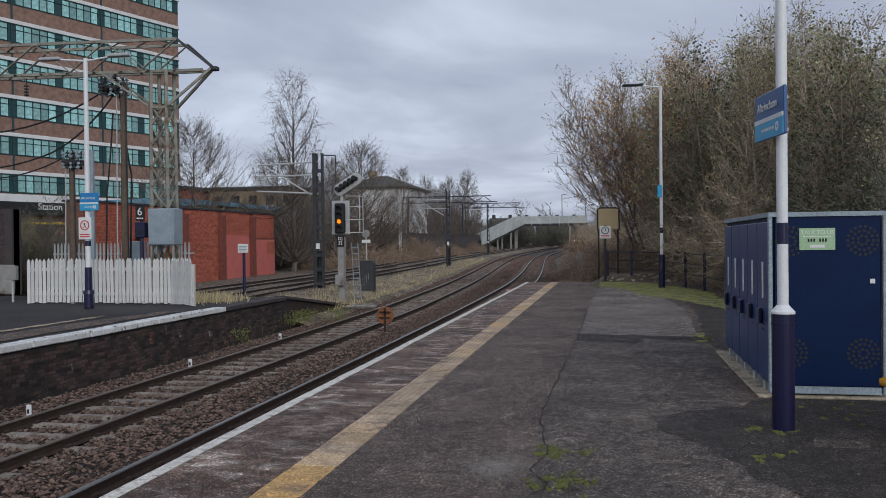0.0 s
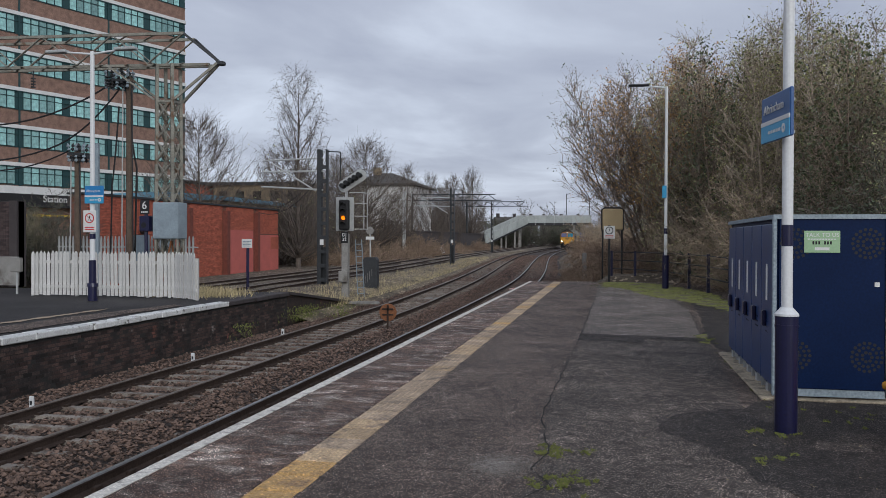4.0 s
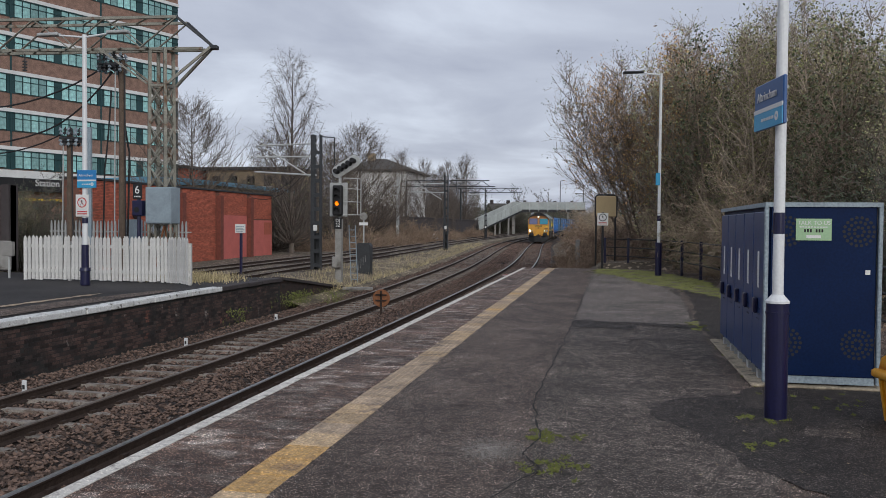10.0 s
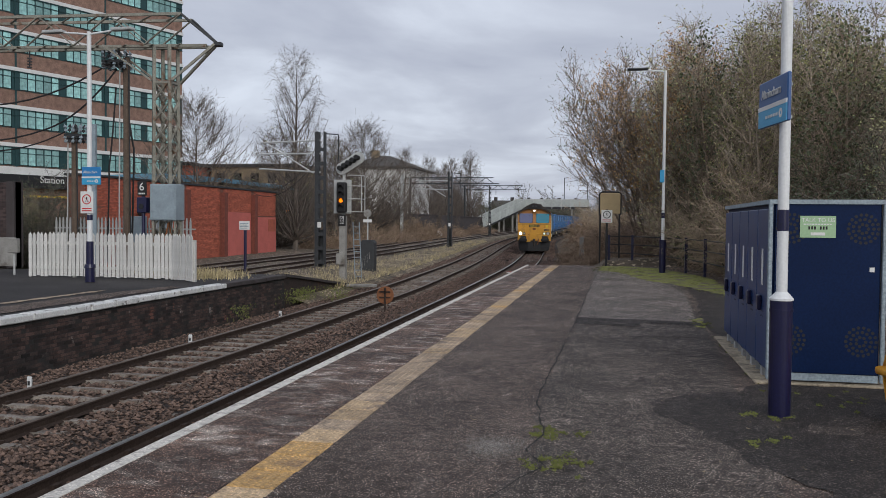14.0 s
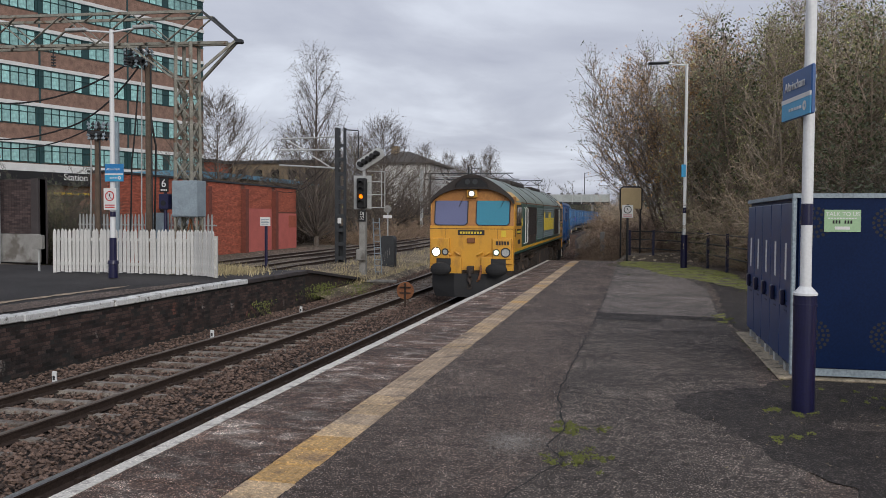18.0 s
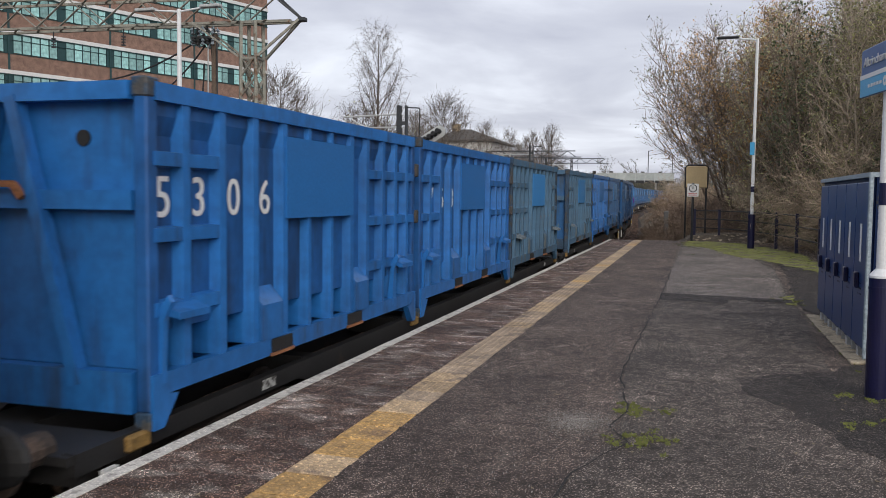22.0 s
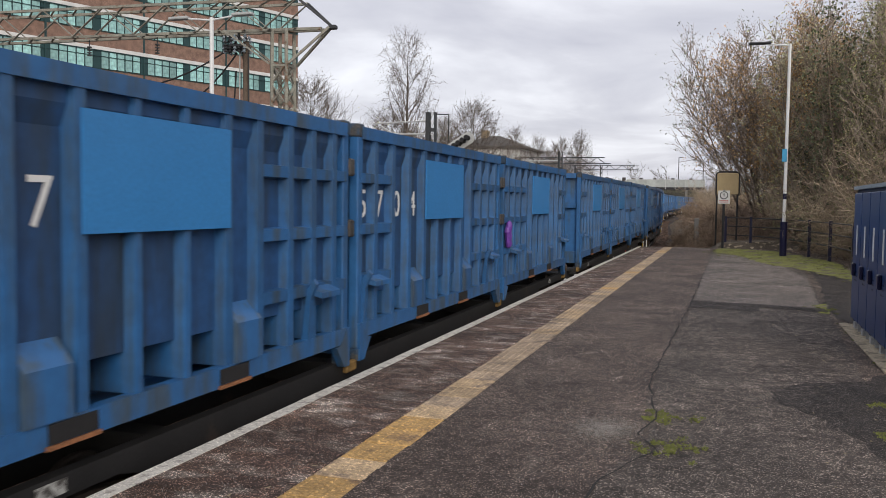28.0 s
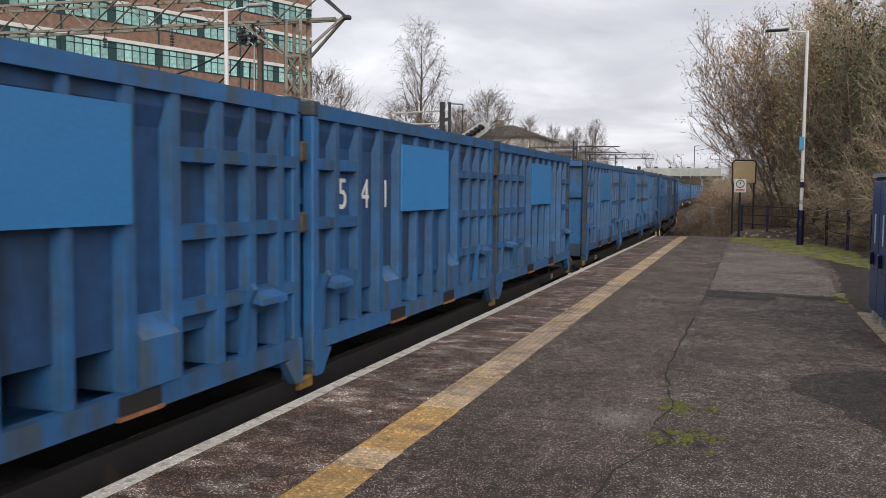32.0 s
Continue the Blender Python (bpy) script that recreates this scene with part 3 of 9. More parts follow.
surface("siding_bed", bm, M_siding, "weedy ballast bed of the sidings", "ballast")


def rails(f, z, y0, y1, name, label, head):
    th = thing(name, label, "railway track", "railway tracks", kind="structure")
    for off in (-0.7525, 0.7525):
        for nm, prof, mt in (("rail_web", ((-0.075, -0.15), (0.075, -0.15), (0.015, -0.12), (0.02, -0.045), (0.036, -0.035), (0.036, -0.014), (-0.036, -0.014), (-0.036, -0.035), (-0.02, -0.045), (-0.015, -0.12)), M_rust),
                             ("rail_head", ((-0.036, -0.014), (0.036, -0.014), (0.028, 0.0), (-0.028, 0.0)), head)):
            bm = B()
            rows = []
            for y in np.arange(y0, y1 + 0.1, 2.0):
                x = f(y) + off
                rows.append([bm.verts.new((x + a, y, z + rise(y) + b)) for a, b in prof])
            n = len(prof)
            for r, s in zip(rows, rows[1:]):
                for i in range(n):
                    bm.faces.new((r[i], s[i], s[(i + 1) % n], r[(i + 1) % n]))
            part(nm, bm, mt, th)
    return th


T_near = rails(line_x, RAIL_Z, -12, 340, "track_near", "platform line with polished steel rail heads", M_steel)
T_far = rails(far_x, RAIL_Z, -12, 340, "track_far", "second running line with dull brown rails", M_dullrail)
T_side = rails(side_x, -0.6, 22, 300, "track_siding", "rusty siding rails among weeds", M_dullrail)
T_side2 = rails(side2_x, -0.6, 22, 300, "track_siding_outer", "rusty outer siding rails among weeds", M_dullrail)

# ---- platforms ----
bm = B()
box(bm, EDGE + 0.06, 14, -14, 36.6, -1.4, -0.075)
surface("platform_right", bm, M_mortar, "body of the station platform behind its brick face", "platform")
bm = B()
rows = []
for y in np.arange(-14, 36.7, 0.5):
    rows.append([(x, y, 0.004 * noise.noise((x * 0.9, y * 0.9, 1))) for x in np.arange(-2.155, 14.1, 0.55)])
surface("platform_asphalt", sheet(rows), M_asphalt, "worn dark asphalt platform surface with patches", "pavement")


def ragged(pts, wob, seed, step=0.13):
    """A closed outline with its edges broken up."""
    out = []
    n = len(pts)
    for i in range(n):
        a, b = Vector(pts[i]), Vector(pts[(i + 1) % n])
        k = max(1, int((b - a).length / step))
        nrm = Vector((-(b - a).y, (b - a).x)).normalized()
        for j in range(k):
            p = a + (b - a) * (j / k)
            out.append(p + nrm * wob * (noise.noise((p.x * 2.3, p.y * 2.3, seed)) + 0.55 * noise.noise((p.x * 9.0, p.y * 9.0, seed)) ))
    return out


def patch(name, pts, z, mat, label, wob=0.08, seed=0):
    bm = B()
    vs = [bm.verts.new((p.x, p.y, z)) for p in ragged(pts, wob, seed)]
    f = bm.faces.new(vs)
    bmesh.ops.triangulate(bm, faces=[f])
    if f.is_valid and f.normal.z < 0:
        bmesh.ops.reverse_faces(bm, faces=bm.faces)
    ob = part(name, bm, mat)
    return tagged(ob, label, "pavement", kind="structure")


patch("asphalt_grey_area", ((-0.46, 34.2), (-0.57, 21.6), (-0.6, 15.4), (-0.66, 11.5), (-0.7, 8.4), (-0.5, 6.5), (-0.75, 5.2), (-0.9, 1.5), (0.7, 1.0), (1.1, 5.2), (1.25, 7.0), (1.35, 9.6), (1.6, 15.0), (1.9, 22.5), (2.1, 28.0), (1.3, 32.0)), 0.006, M_asphalt_grey, "greyer coarse asphalt area of the platform", 0.07, 2)
patch("asphalt_worn_panel", ((-0.56, 33.5), (-0.57, 16.2), (1.55, 15.6), (1.85, 22.4), (1.2, 31.0)), 0.010, M_asphalt_worn_sheen, "worn asphalt panel with distant sheen put into its pale colour", 0.04, 5)
patch("asphalt_trench", ((-0.6, 16.1), (-0.6, 15.0), (0.5, 14.9), (0.55, 15.5), (1.6, 15.3), (1.6, 15.8), (0.4, 16.0)), 0.014, M_asphalt_dark, "dark asphalt trench repair", 0.05, 7)
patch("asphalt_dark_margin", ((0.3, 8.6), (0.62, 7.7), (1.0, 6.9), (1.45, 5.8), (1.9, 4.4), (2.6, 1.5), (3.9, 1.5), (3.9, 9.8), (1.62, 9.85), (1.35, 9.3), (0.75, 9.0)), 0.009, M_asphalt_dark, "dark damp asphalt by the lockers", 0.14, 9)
patch("asphalt_dark_side", ((1.72, 14.0), (3.3, 14.0), (3.2, 26.0), (2.4, 29.5), (2.15, 25.5), (1.95, 20.0), (1.62, 15.6)), 0.009, M_asphalt_dark, "dark asphalt along the railing", 0.08, 11)
patch("asphalt_pale_patch", ((1.68, 7.62), (2.12, 7.58), (2.18, 7.9), (1.74, 7.95)), 0.012, M_asphalt_grey, "small grey repair in the dark asphalt", 0.05, 13)

bm = B()
box(bm, -40, EDGE_L - 0.32, -14, 26.6, -1.4, -0.012)
surface("platform_left", bm, M_asphalt_left, "dark damp asphalt of the opposite platform", "platform")
patch("platform_left_wear", ((-12.1, 8.0), (-11.15, 8.0), (-11.15, 20.6), (-11.6, 20.9), (-12.0, 17.0)), 0.002, M_asphalt, "brown worn band behind the coping", 0.05, 16)
patch("platform_left_stain", ((-12.75, 11.0), (-12.55, 11.0), (-12.35, 15.0), (-12.4, 19.2), (-12.5, 19.2), (-12.6, 15.0)), 0.002, M_tactile_grey, "pale brown worn strip along the platform", 0.09, 15)

# ramp at the end of the opposite platform
bm = B()
prism(bm, ((26.4, -1.4), (26.4, -0.06), (34.4, -0.98), (34.4, -1.4)), -10.85, EDGE_L - 0.06, "x")
surface("platform_ramp_wall", bm, M_brick, "dark sloping brick side of the platform ramp", "wall")
bm = B()
prism(bm, ((26.4, -0.055), (34.5, -0.985), (34.5, -0.9), (26.4, 0.03)), -10.88, EDGE_L + 0.02, "x")
surface("platform_ramp_coping", bm, M_stone, "dark stone coping on the sloping ramp", "coping")
bm = B()
prism(bm, ((26.6, -1.4), (26.6, -0.06), (33.5, -0.85), (33.5, -1.4)), -13.6, -10.86, "x")
surface("platform_ramp", bm, M_earth, "overgrown earth ramp at the platform end", "ground")

# ---- train ----
SPEED, FRONT_AT_19 = 10.62, 15.45
# the train runs a little ahead of an even pace, then falls back
PACE_T, PACE_D = (-2, 10, 20, 22, 25, 28, 30, 32, 36), (0, 0, 0, -0.28, -0.46, -0.52, -0.3, 0.03, 0.6)


def front(t):
    """How far ahead of the eye the locomotive's face stands."""
    return FRONT_AT_19 + SPEED * (19.0 - t) + curve_at(t, PACE_T, PACE_D)


def on_line(y, z=RAIL_Z, half=2.0, ahead=0.0):
    """A thing on the line: its wheels stand half apart on either side of a point ahead of its origin."""
    p, q = y + ahead - half, y + ahead + half
    a, b = line_x(p), line_x(q)
    k, g = (b - a) / (2 * half), (rise(q) - rise(p)) / (2 * half)
    return pose((a + b) / 2 - k * ahead, y, z + (rise(p) + rise(q)) / 2 - g * ahead, math.degrees(math.atan(g)), 0, math.degrees(math.atan(-k)))


MOVING = []
SPINNING = []


def ring(bm, c, axis, r0, r1, t, n=20):
    """A flat ring of thickness t about c, facing along axis."""
    c, axis = Vector(c), Vector(axis).normalized()
    u = axis.orthogonal().normalized()
    v = axis.cross(u)
    loops = []
    for r, d in ((r0, 0), (r1, 0), (r1, t), (r0, t)):
        loops.append([bm.verts.new(c + axis * d + (u * math.cos(2 * math.pi * i / n) + v * math.sin(2 * math.pi * i / n)) * r) for i in range(n)])
    for k in range(4):
        a, b = loops[k], loops[(k + 1) % 4]
        for i in range(n):
            bm.faces.new((a[i], a[(i + 1) % n], b[(i + 1) % n], b[i]))
    return bm


def blob(bm, c, r, n=10, m=None):
    """A rounded body with radii r."""
    res = bmesh.ops.create_uvsphere(bm, u_segments=n, v_segments=max(4, n // 2), radius=1.0)
    mm = Matrix.Translation(c) @ (m or Matrix()) @ Matrix.Diagonal((*r, 1))
    bmesh.ops.transform(bm, matrix=mm, verts=res["verts"])
    return bm


def rounded(bm, x0, x1, y0, y1, z0, z1, r=0.03, seg=2):
    b2 = B()
    box(b2, x0, x1, y0, y1, z0, z1)
    bmesh.ops.bevel(b2, geom=b2.edges[:], offset=r, segments=seg, affect="EDGES", profile=0.5)
    me = bpy.data.meshes.new("tmp")
    b2.to_mesh(me)
    b2.free()
    bm.from_mesh(me)
    bpy.data.meshes.remove(me)
    return bm


def wheelset_mesh(r):
    bm = B()
    for s in (-1, 1):
        rod(bm, (s * 0.68, 0, 0), (s * 0.815, 0, 0), r, r * 0.985, 24)
        rod(bm, (s * 0.66, 0, 0), (s * 0.69, 0, 0), r + 0.03, r + 0.02, 24)
        rod(bm, (s * 0.815, 0, 0), (s * 0.83, 0, 0), r * 0.35, r * 0.3, 12)
        for a in range(6):
            ca, sa = math.cos(a * math.pi / 3), math.sin(a * math.pi / 3)
            rod(bm, (s * 0.812, ca * r * 0.55, sa * r * 0.55), (s * 0.824, ca * r * 0.55, sa * r * 0.55), 0.035, n=6)
    rod(bm, (-0.7, 0, 0), (0.7, 0, 0), 0.08, n=10)
    return mesh_of(bm, "wheelset", M_wheel)


def text(body, size, mat, parent, m, name="lettering", label="", extrude=0.003, align="CENTER", shear=0.0):
    key = (body, size, mat.name, align, shear)
    if key not in TEXTS:
        cu = bpy.data.curves.new(name, "FONT")
        cu.body, cu.size, cu.extrude, cu.shear = body, size, extrude, shear
        cu.align_x, cu.align_y = align, "CENTER"
        cu.materials.append(mat)
        TEXTS[key] = cu
    ob = new(name, TEXTS[key])
    if parent:
        ob.parent = parent
    ob.matrix_basis = m
    return tagged(ob, label)


TEXTS = {}


def build_loco():
    th = thing("locomotive", "yellow and dark green diesel freight locomotive with grimy grey roof", "locomotive")
    L, W = 20.2, 1.325
    # hull: sides, and the round-shouldered roof
    side = ((-W, 1.5), (W, 1.5), (W, 3.1), (-W, 3.1))
    bm = B()
    prism(bm, side, 0.55, L - 0.55, "y")
    hull = part("body", bm, M_green, th, "dark green ribbed body sides")
    roofline = [(W, 3.06), (1.32, 3.15), (1.28, 3.24), (1.2, 3.33), (1.05, 3.46), (0.86, 3.61), (0.68, 3.73), (0.5, 3.84), (0.33, 3.92), (0.16, 3.975), (0.0, 3.99)]
    roofline = roofline + [(-a, b) for a, b in roofline[-2::-1]]
    bm = B()
    loops = [[bm.verts.new((a, y, b)) for a, b in roofline] for y in (0.08, 0.62, 3.3, L - 3.3, L - 0.62, L - 0.08)]
    for p, q in zip(loops, loops[1:]):
        for i in range(len(p) - 1):
            bm.faces.new((p[i], p[i + 1], q[i + 1], q[i]))
    part("roof", bm, M_roof, th, "dirty grey-green curved roof", smooth=True)
    for y in (3.35, 6.55, 9.4, 15.9, 17.9):
        bm = B()
        prism(bm, [(a * 1.006, b + 0.012) for a, b in roofline], y, y + 0.05, "y")
        part("roof_seam", bm, M_roofdark, th)
    bm = B()
    rounded(bm, -0.55, 0.55, 5.2, 9.2, 3.7, 4.04, 0.14)
    part("exhaust_hump", bm, M_roofdark, th, "sooty black exhaust housing")
    bm = B()
    rounded(bm, -0.5, 0.5, 12.4, 16.2, 3.7, 4.005, 0.08)
    part("radiator_fan_deck", bm, M_roofdark, th)
    for y in (4.4, 10.4, 11.6, 17.0):
        bm = B()
        rod(bm, (0, y, 3.96), (0, y, 4.05), 0.22, 0.2, 14)
        part("roof_vent", bm, M_roofdark, th)
    for end in (0, 1):
        def Y(v):
            return v if end == 0 else L - v

        def P(name, bm, mat, label="", parent=th, smooth=False):
            if end:
                bmesh.ops.transform(bm, matrix=Matrix.Translation((0, L, 0)) @ Matrix.Rotation(math.pi, 4, "Z"), verts=bm.verts)
            return part(name, bm, mat, parent, label, smooth)
        # face: lower apron, raked screen panel with real openings made of pillars
        bm = B()
        prism(bm, ((-0.02, 1.0), (-0.02, 2.38), (0.1, 2.42), (0.2, 2.42), (0.2, 1.0)), -W, W, "x")
        cab = P("cab_front", bm, M_yel, "weathered yellow cab front")
        bm = B()
        prism(bm, ((0.02, 2.36), (0.2, 3.3), (0.6, 3.3), (0.6, 2.36)), -W + 0.004, W - 0.004, "x")
        P("windscreen_panel", bm, M_yel_dirty, "sooty orange panel round the windscreens")
        bm = B()
        box(bm, -W + 0.01, W - 0.01, -0.024, -0.018, 2.29, 2.305)
        box(bm, -0.84, -0.83, -0.024, -0.018, 1.5, 2.29)
        box(bm, 0.83, 0.84, -0.024, -0.018, 1.5, 2.29)
        P("panel_joint", bm, M_grille)
        bm = B()
        arch = [(-1.28, 3.18), (-1.24, 3.24), (-1.05, 3.4), (-0.8, 3.54), (-0.5, 3.63), (0, 3.66)]
        arch = arch + [(-a, b) for a, b in arch[-2::-1]]
        prism(bm, arch, 0.16, 0.58, "y")
        P("cab_header", bm, M_yel_dirty, "yellow panel above the windscreens")
        bm = B()
        # crescent: the roof's outline above, a flatter arch below
        outer = [(a * 1.012, b + 0.015) for a, b in roofline]
        span = [-1.3, -1.26, -1.16, -1.05, -0.92, -0.78, -0.62, -0.46, -0.3, -0.15, 0.0]
        span = (span + [-v for v in span[-2::-1]])[::-1]
        inner = [(v, 3.1 + 0.47 * (1 - (abs(v) / 1.3) ** 2.4) ** 0.75) for v in span]
        vs = [[bm.verts.new((a, y, b)) for a, b in prof] for prof, y in ((outer, -0.04), (outer, 0.1), (inner, 0.14), (inner, -0.04))]
        for k in range(4):
            p, q = vs[k], vs[(k + 1) % 4]
            for i in range(len(p) - 1):
                bm.faces.new((p[i], p[i + 1], q[i + 1], q[i]))
        P("roof_hood", bm, M_roofdark, "sooty dark hood over the cab")
        bm = B()
        prism(bm, ((-0.5, 3.6), (0.5, 3.6), (0.47, 3.7), (0.26, 3.88), (-0.26, 3.88), (-0.47, 3.7)), -0.055, -0.035, "y")
        P("horn_recess", bm, M_black, "black recess of the horns")
        bm = B()
        rim = ((-0.54, 3.56), (0.54, 3.56), (0.51, 3.71), (0.28, 3.91), (-0.28, 3.91), (-0.51, 3.71))
        for (a, b), (c, d) in zip(rim, rim[1:] + rim[:1]):
            bar(bm, (a, -0.06, b), (c, -0.06, d), 0.04)
        P("recess_rim", bm, M_grille)
        for x in (-0.12, 0.12):
            bm = B()
            rod(bm, (x, -0.1, 3.76), (x, -0.05, 3.76), 0.085, 0.05, 14)
            P("horn", bm, M_mast)
        for sx, g in ((-0.665, M_glass_l), (0.665, M_glass_r)):
            def pane_outline(w, z0, z1, r, lift):
                """A rounded rectangle on the raked panel."""
                out = []
                for cx, cz, a0 in ((w - r, z1 - r, 0), (-w + r, z1 - r, 90), (-w + r, z0 + r, 180), (w - r, z0 + r, 270)):
                    for k in range(6):
                        a = math.radians(a0 + k * 18)
                        x, z = cx + r * math.cos(a), cz + r * math.sin(a)
                        out.append((sx + x, 0.02 + (z - 2.36) * 0.1915 - lift, z))
                return out

            def slab(bm, front, back):
                p, q = [bm.verts.new(v) for v in front], [bm.verts.new(v) for v in back]
                bm.faces.new(p)
                bm.faces.new(q[::-1])
                for k in range(len(p)):
                    bm.faces.new((p[k], p[(k + 1) % len(p)], q[(k + 1) % len(p)], q[k]))
            bm = B()
            slab(bm, pane_outline(0.545, 2.39, 3.25, 0.13, 0.012), pane_outline(0.545, 2.39, 3.25, 0.13, -0.03))
            P("windscreen_seal", bm, M_dark)
            bm = B()
            slab(bm, pane_outline(0.51, 2.425, 3.215, 0.1, 0.017), pane_outline(0.51, 2.425, 3.215, 0.1, 0.008))
            P("windscreen", bm, g, "windscreen coloured with a violet reflection" if sx < 0 else "windscreen coloured with a blue-green reflection")
            bm = B()
            bar(bm, (sx + 0.24, 0.1, 2.98), (sx + 0.4, 0.15, 3.34), 0.012)
            P("wiper", bm, M_black)
        # lamps
        bm = B()
        rounded(bm, -0.16, 0.16, -0.0, 0.22, 3.27, 3.53, 0.03)
        P("top_lamp_box", bm, M_yel)
        bm = B()
        ring(bm, (0, 0.0, 3.4), (0, -1, 0), 0.08, 0.11, 0.03)
        P("lamp_rim", bm, M_dark)
        bm = B()
        rod(bm, (0, -0.02, 3.4), (0, 0.01, 3.4), 0.08, n=18)
        P("top_lamp", bm, glow_top if end == 0 else M_signwhite, "lit round lamp" if end == 0 else "")
        for sx in (-1, 1):
            bm = B()
            rounded(bm, sx * 0.98 - 0.3, sx * 0.98 + 0.3, -0.12, 0.05, 1.36, 2.0, 0.03)
            lampbox = P("lamp_cluster_box", bm, M_yel)
            for dx, r in ((-0.12, 0.118), (0.17, 0.075)) if sx < 0 else ((0.12, 0.118), (-0.17, 0.075)):
                bm = B()
                ring(bm, (sx * 0.98 + dx, -0.115, 1.57), (0, -1, 0), r, r + 0.035, 0.03)
                P("lamp_rim", bm, M_dark)
                bm = B()
                rod(bm, (sx * 0.98 + dx, -0.13, 1.57), (sx * 0.98 + dx, -0.1, 1.57), r, n=20)
                lit = end == 0 and ((sx < 0 and r > 0.1) or (sx > 0 and r < 0.1))
                P("headlight" if r > 0.1 else "marker_light", bm, (G_head if sx < 0 else G_dim) if lit else M_galv, "lit headlight" if lit and sx < 0 else "lit marker light" if lit else "unlit lamp glass")
            bm = B()
            rounded(bm, sx * 0.98 - 0.05, sx * 0.98 + 0.03, -0.16, -0.1, 1.78, 1.92, 0.015)
            if sx < 0:
                P("lamp_bracket", bm, M_yel)
            else:
                bm.free()
        # number and name boards as plain bars
        bm = B()
        box(bm, -0.42, 0.42, -0.035, -0.015, 2.1, 2.26)
        P("name_board", bm, M_dark)
        for i in range(8):
            bm = B()
            box(bm, -0.36 + i * 0.09, -0.30 + i * 0.09, -0.043, -0.034, 2.14, 2.21)
            P("name_board_mark", bm, M_letter)
        for i in range(5):
            bm = B()
            box(bm, 0.8 + i * 0.085, 0.86 + i * 0.085, -0.132, -0.122, 1.8, 1.92)
            P("number_bar", bm, M_dark)
        for x in (0.95,):
            bm = B()
            box(bm, x, x + 0.14, -0.032, -0.012, 2.05, 2.25)
            P("warning_label", bm, M_letter)
        # apron, horns of the jumper cables, buffers, coupling, plough
        for x0, x1, z0 in ((-W + 0.02, -0.82, 1.2), (-0.78, -0.3, 0.8), (0.32, 0.8, 0.8), (0.84, W - 0.02, 1.2)):
            bm = B()
            rounded(bm, x0, x1, -0.08, 0.15, z0, 1.42, 0.02)
            P("apron", bm, M_yel)
        bm = B()
        rounded(bm, -0.12, 0.12, -0.1, 0, 1.86, 2.02, 0.02)
        P("jumper_socket", bm, M_rusty)
        for x, a in ((-0.72, 30), (-0.42, 30), (0.28, -30), (0.52, -30)):
            bm = B()
            blob(bm, (x, -0.08, 1.52), (0.13, 0.06, 0.045), 8, Matrix.Rotation(radians(a), 4, "Y"))
            P("cable_socket", bm, M_yel)
        bm = B()
        box(bm, -1.28, 1.28, 0.0, 0.4, 0.85, 1.36)
        P("buffer_beam", bm, M_bogie)
        for sx in (-1, 1):
            bm = B()
            rod(bm, (sx * 0.87, 0.05, 1.05), (sx * 0.87, -0.5, 1.05), 0.15, 0.13, 14)
            buf = P("buffer", bm, M_bogie)
            bm = B()
            blob(bm, (sx * 0.87, -0.5, 1.05), (0.34, 0.09, 0.21), 16)
            P("buffer_head", bm, M_black, "black oval buffer head")
        bm = B()
        rounded(bm, -0.1, 0.1, -0.28, 0.1, 0.92, 1.14, 0.02)
        rod(bm, (0, -0.28, 1.02), (0, -0.34, 0.66), 0.05, n=8)
        for k in range(4):
            ring(bm, (0.0, -0.33, 0.86 - k * 0.12), (0, 1, 0) if k % 2 else (1, 0.2, 0), 0.045, 0.085, 0.05, 10)
        P("coupling", bm, M_bogie)
        for sx in (-1, 1):
            bm = B()
            rounded(bm, sx * 0.87 - 0.24, sx * 0.87 + 0.24, -0.09, 0.0, 1.12, 1.38, 0.03)
            P("buffer_housing", bm, M_dark)
        bm = B()
        pts = [Vector((0.32, -0.12, 1.15)), Vector((0.36, -0.3, 0.98)), Vector((0.3, -0.32, 0.75)), Vector((0.2, -0.2, 0.62)), Vector((0.16, -0.05, 0.7))]
        for a, b in zip(pts, pts[1:]):
            rod(bm, a, b, 0.035, n=8)
        P("brake_hose", bm, M_rusty, "rusty brake hose")
        bm = B()
        front = [(-1.26, 0.05), (-0.5, -0.22), (0.5, -0.22), (1.26, 0.05)]
        loops = [[bm.verts.new((x * k, y + d, z)) for x, y in front] for k, d, z in ((1.0, 0.0, 0.9), (0.99, -0.08, 0.5), (0.9, -0.12, 0.18), (0.9, 0.0, 0.18), (0.99, 0.04, 0.5), (1.0, 0.1, 0.9))]
        for k in range(6):
            p, q = loops[k], loops[(k + 1) % 6]
            for i in range(3):
                bm.faces.new((p[i], p[i + 1], q[i + 1], q[i]))
        for c in (0, 3):
            bm.faces.new([lp[c] for lp in loops])
        P("snow_plough", bm, M_black, "sooty black plough plate")
        # cab sides
        for sx in (-1, 1):
            bm = B()
            box(bm, sx * (W - 0.01), sx * (W + 0.012), 0.12, 0.62, 1.55, 3.14)
            P("cab_corner_panel", bm, M_yel)
            bm = B()
            box(bm, sx * (W - 0.01), sx * (W + 0.012), 0.62, 1.95, 1.55, 2.38)
            prism(bm, ((1.95, 1.55), (1.95, 2.38), (2.0, 1.55)), sx * (W - 0.01), sx * (W + 0.012), "x")
            P("cab_side_panel", bm, M_yel, "yellow cab side")
            bm = B()
            box(bm, sx * (W - 0.01), sx * (W + 0.012), 0.62, 1.7, 3.06, 3.14)
            P("cab_cant_panel", bm, M_yel)
            bm = B()
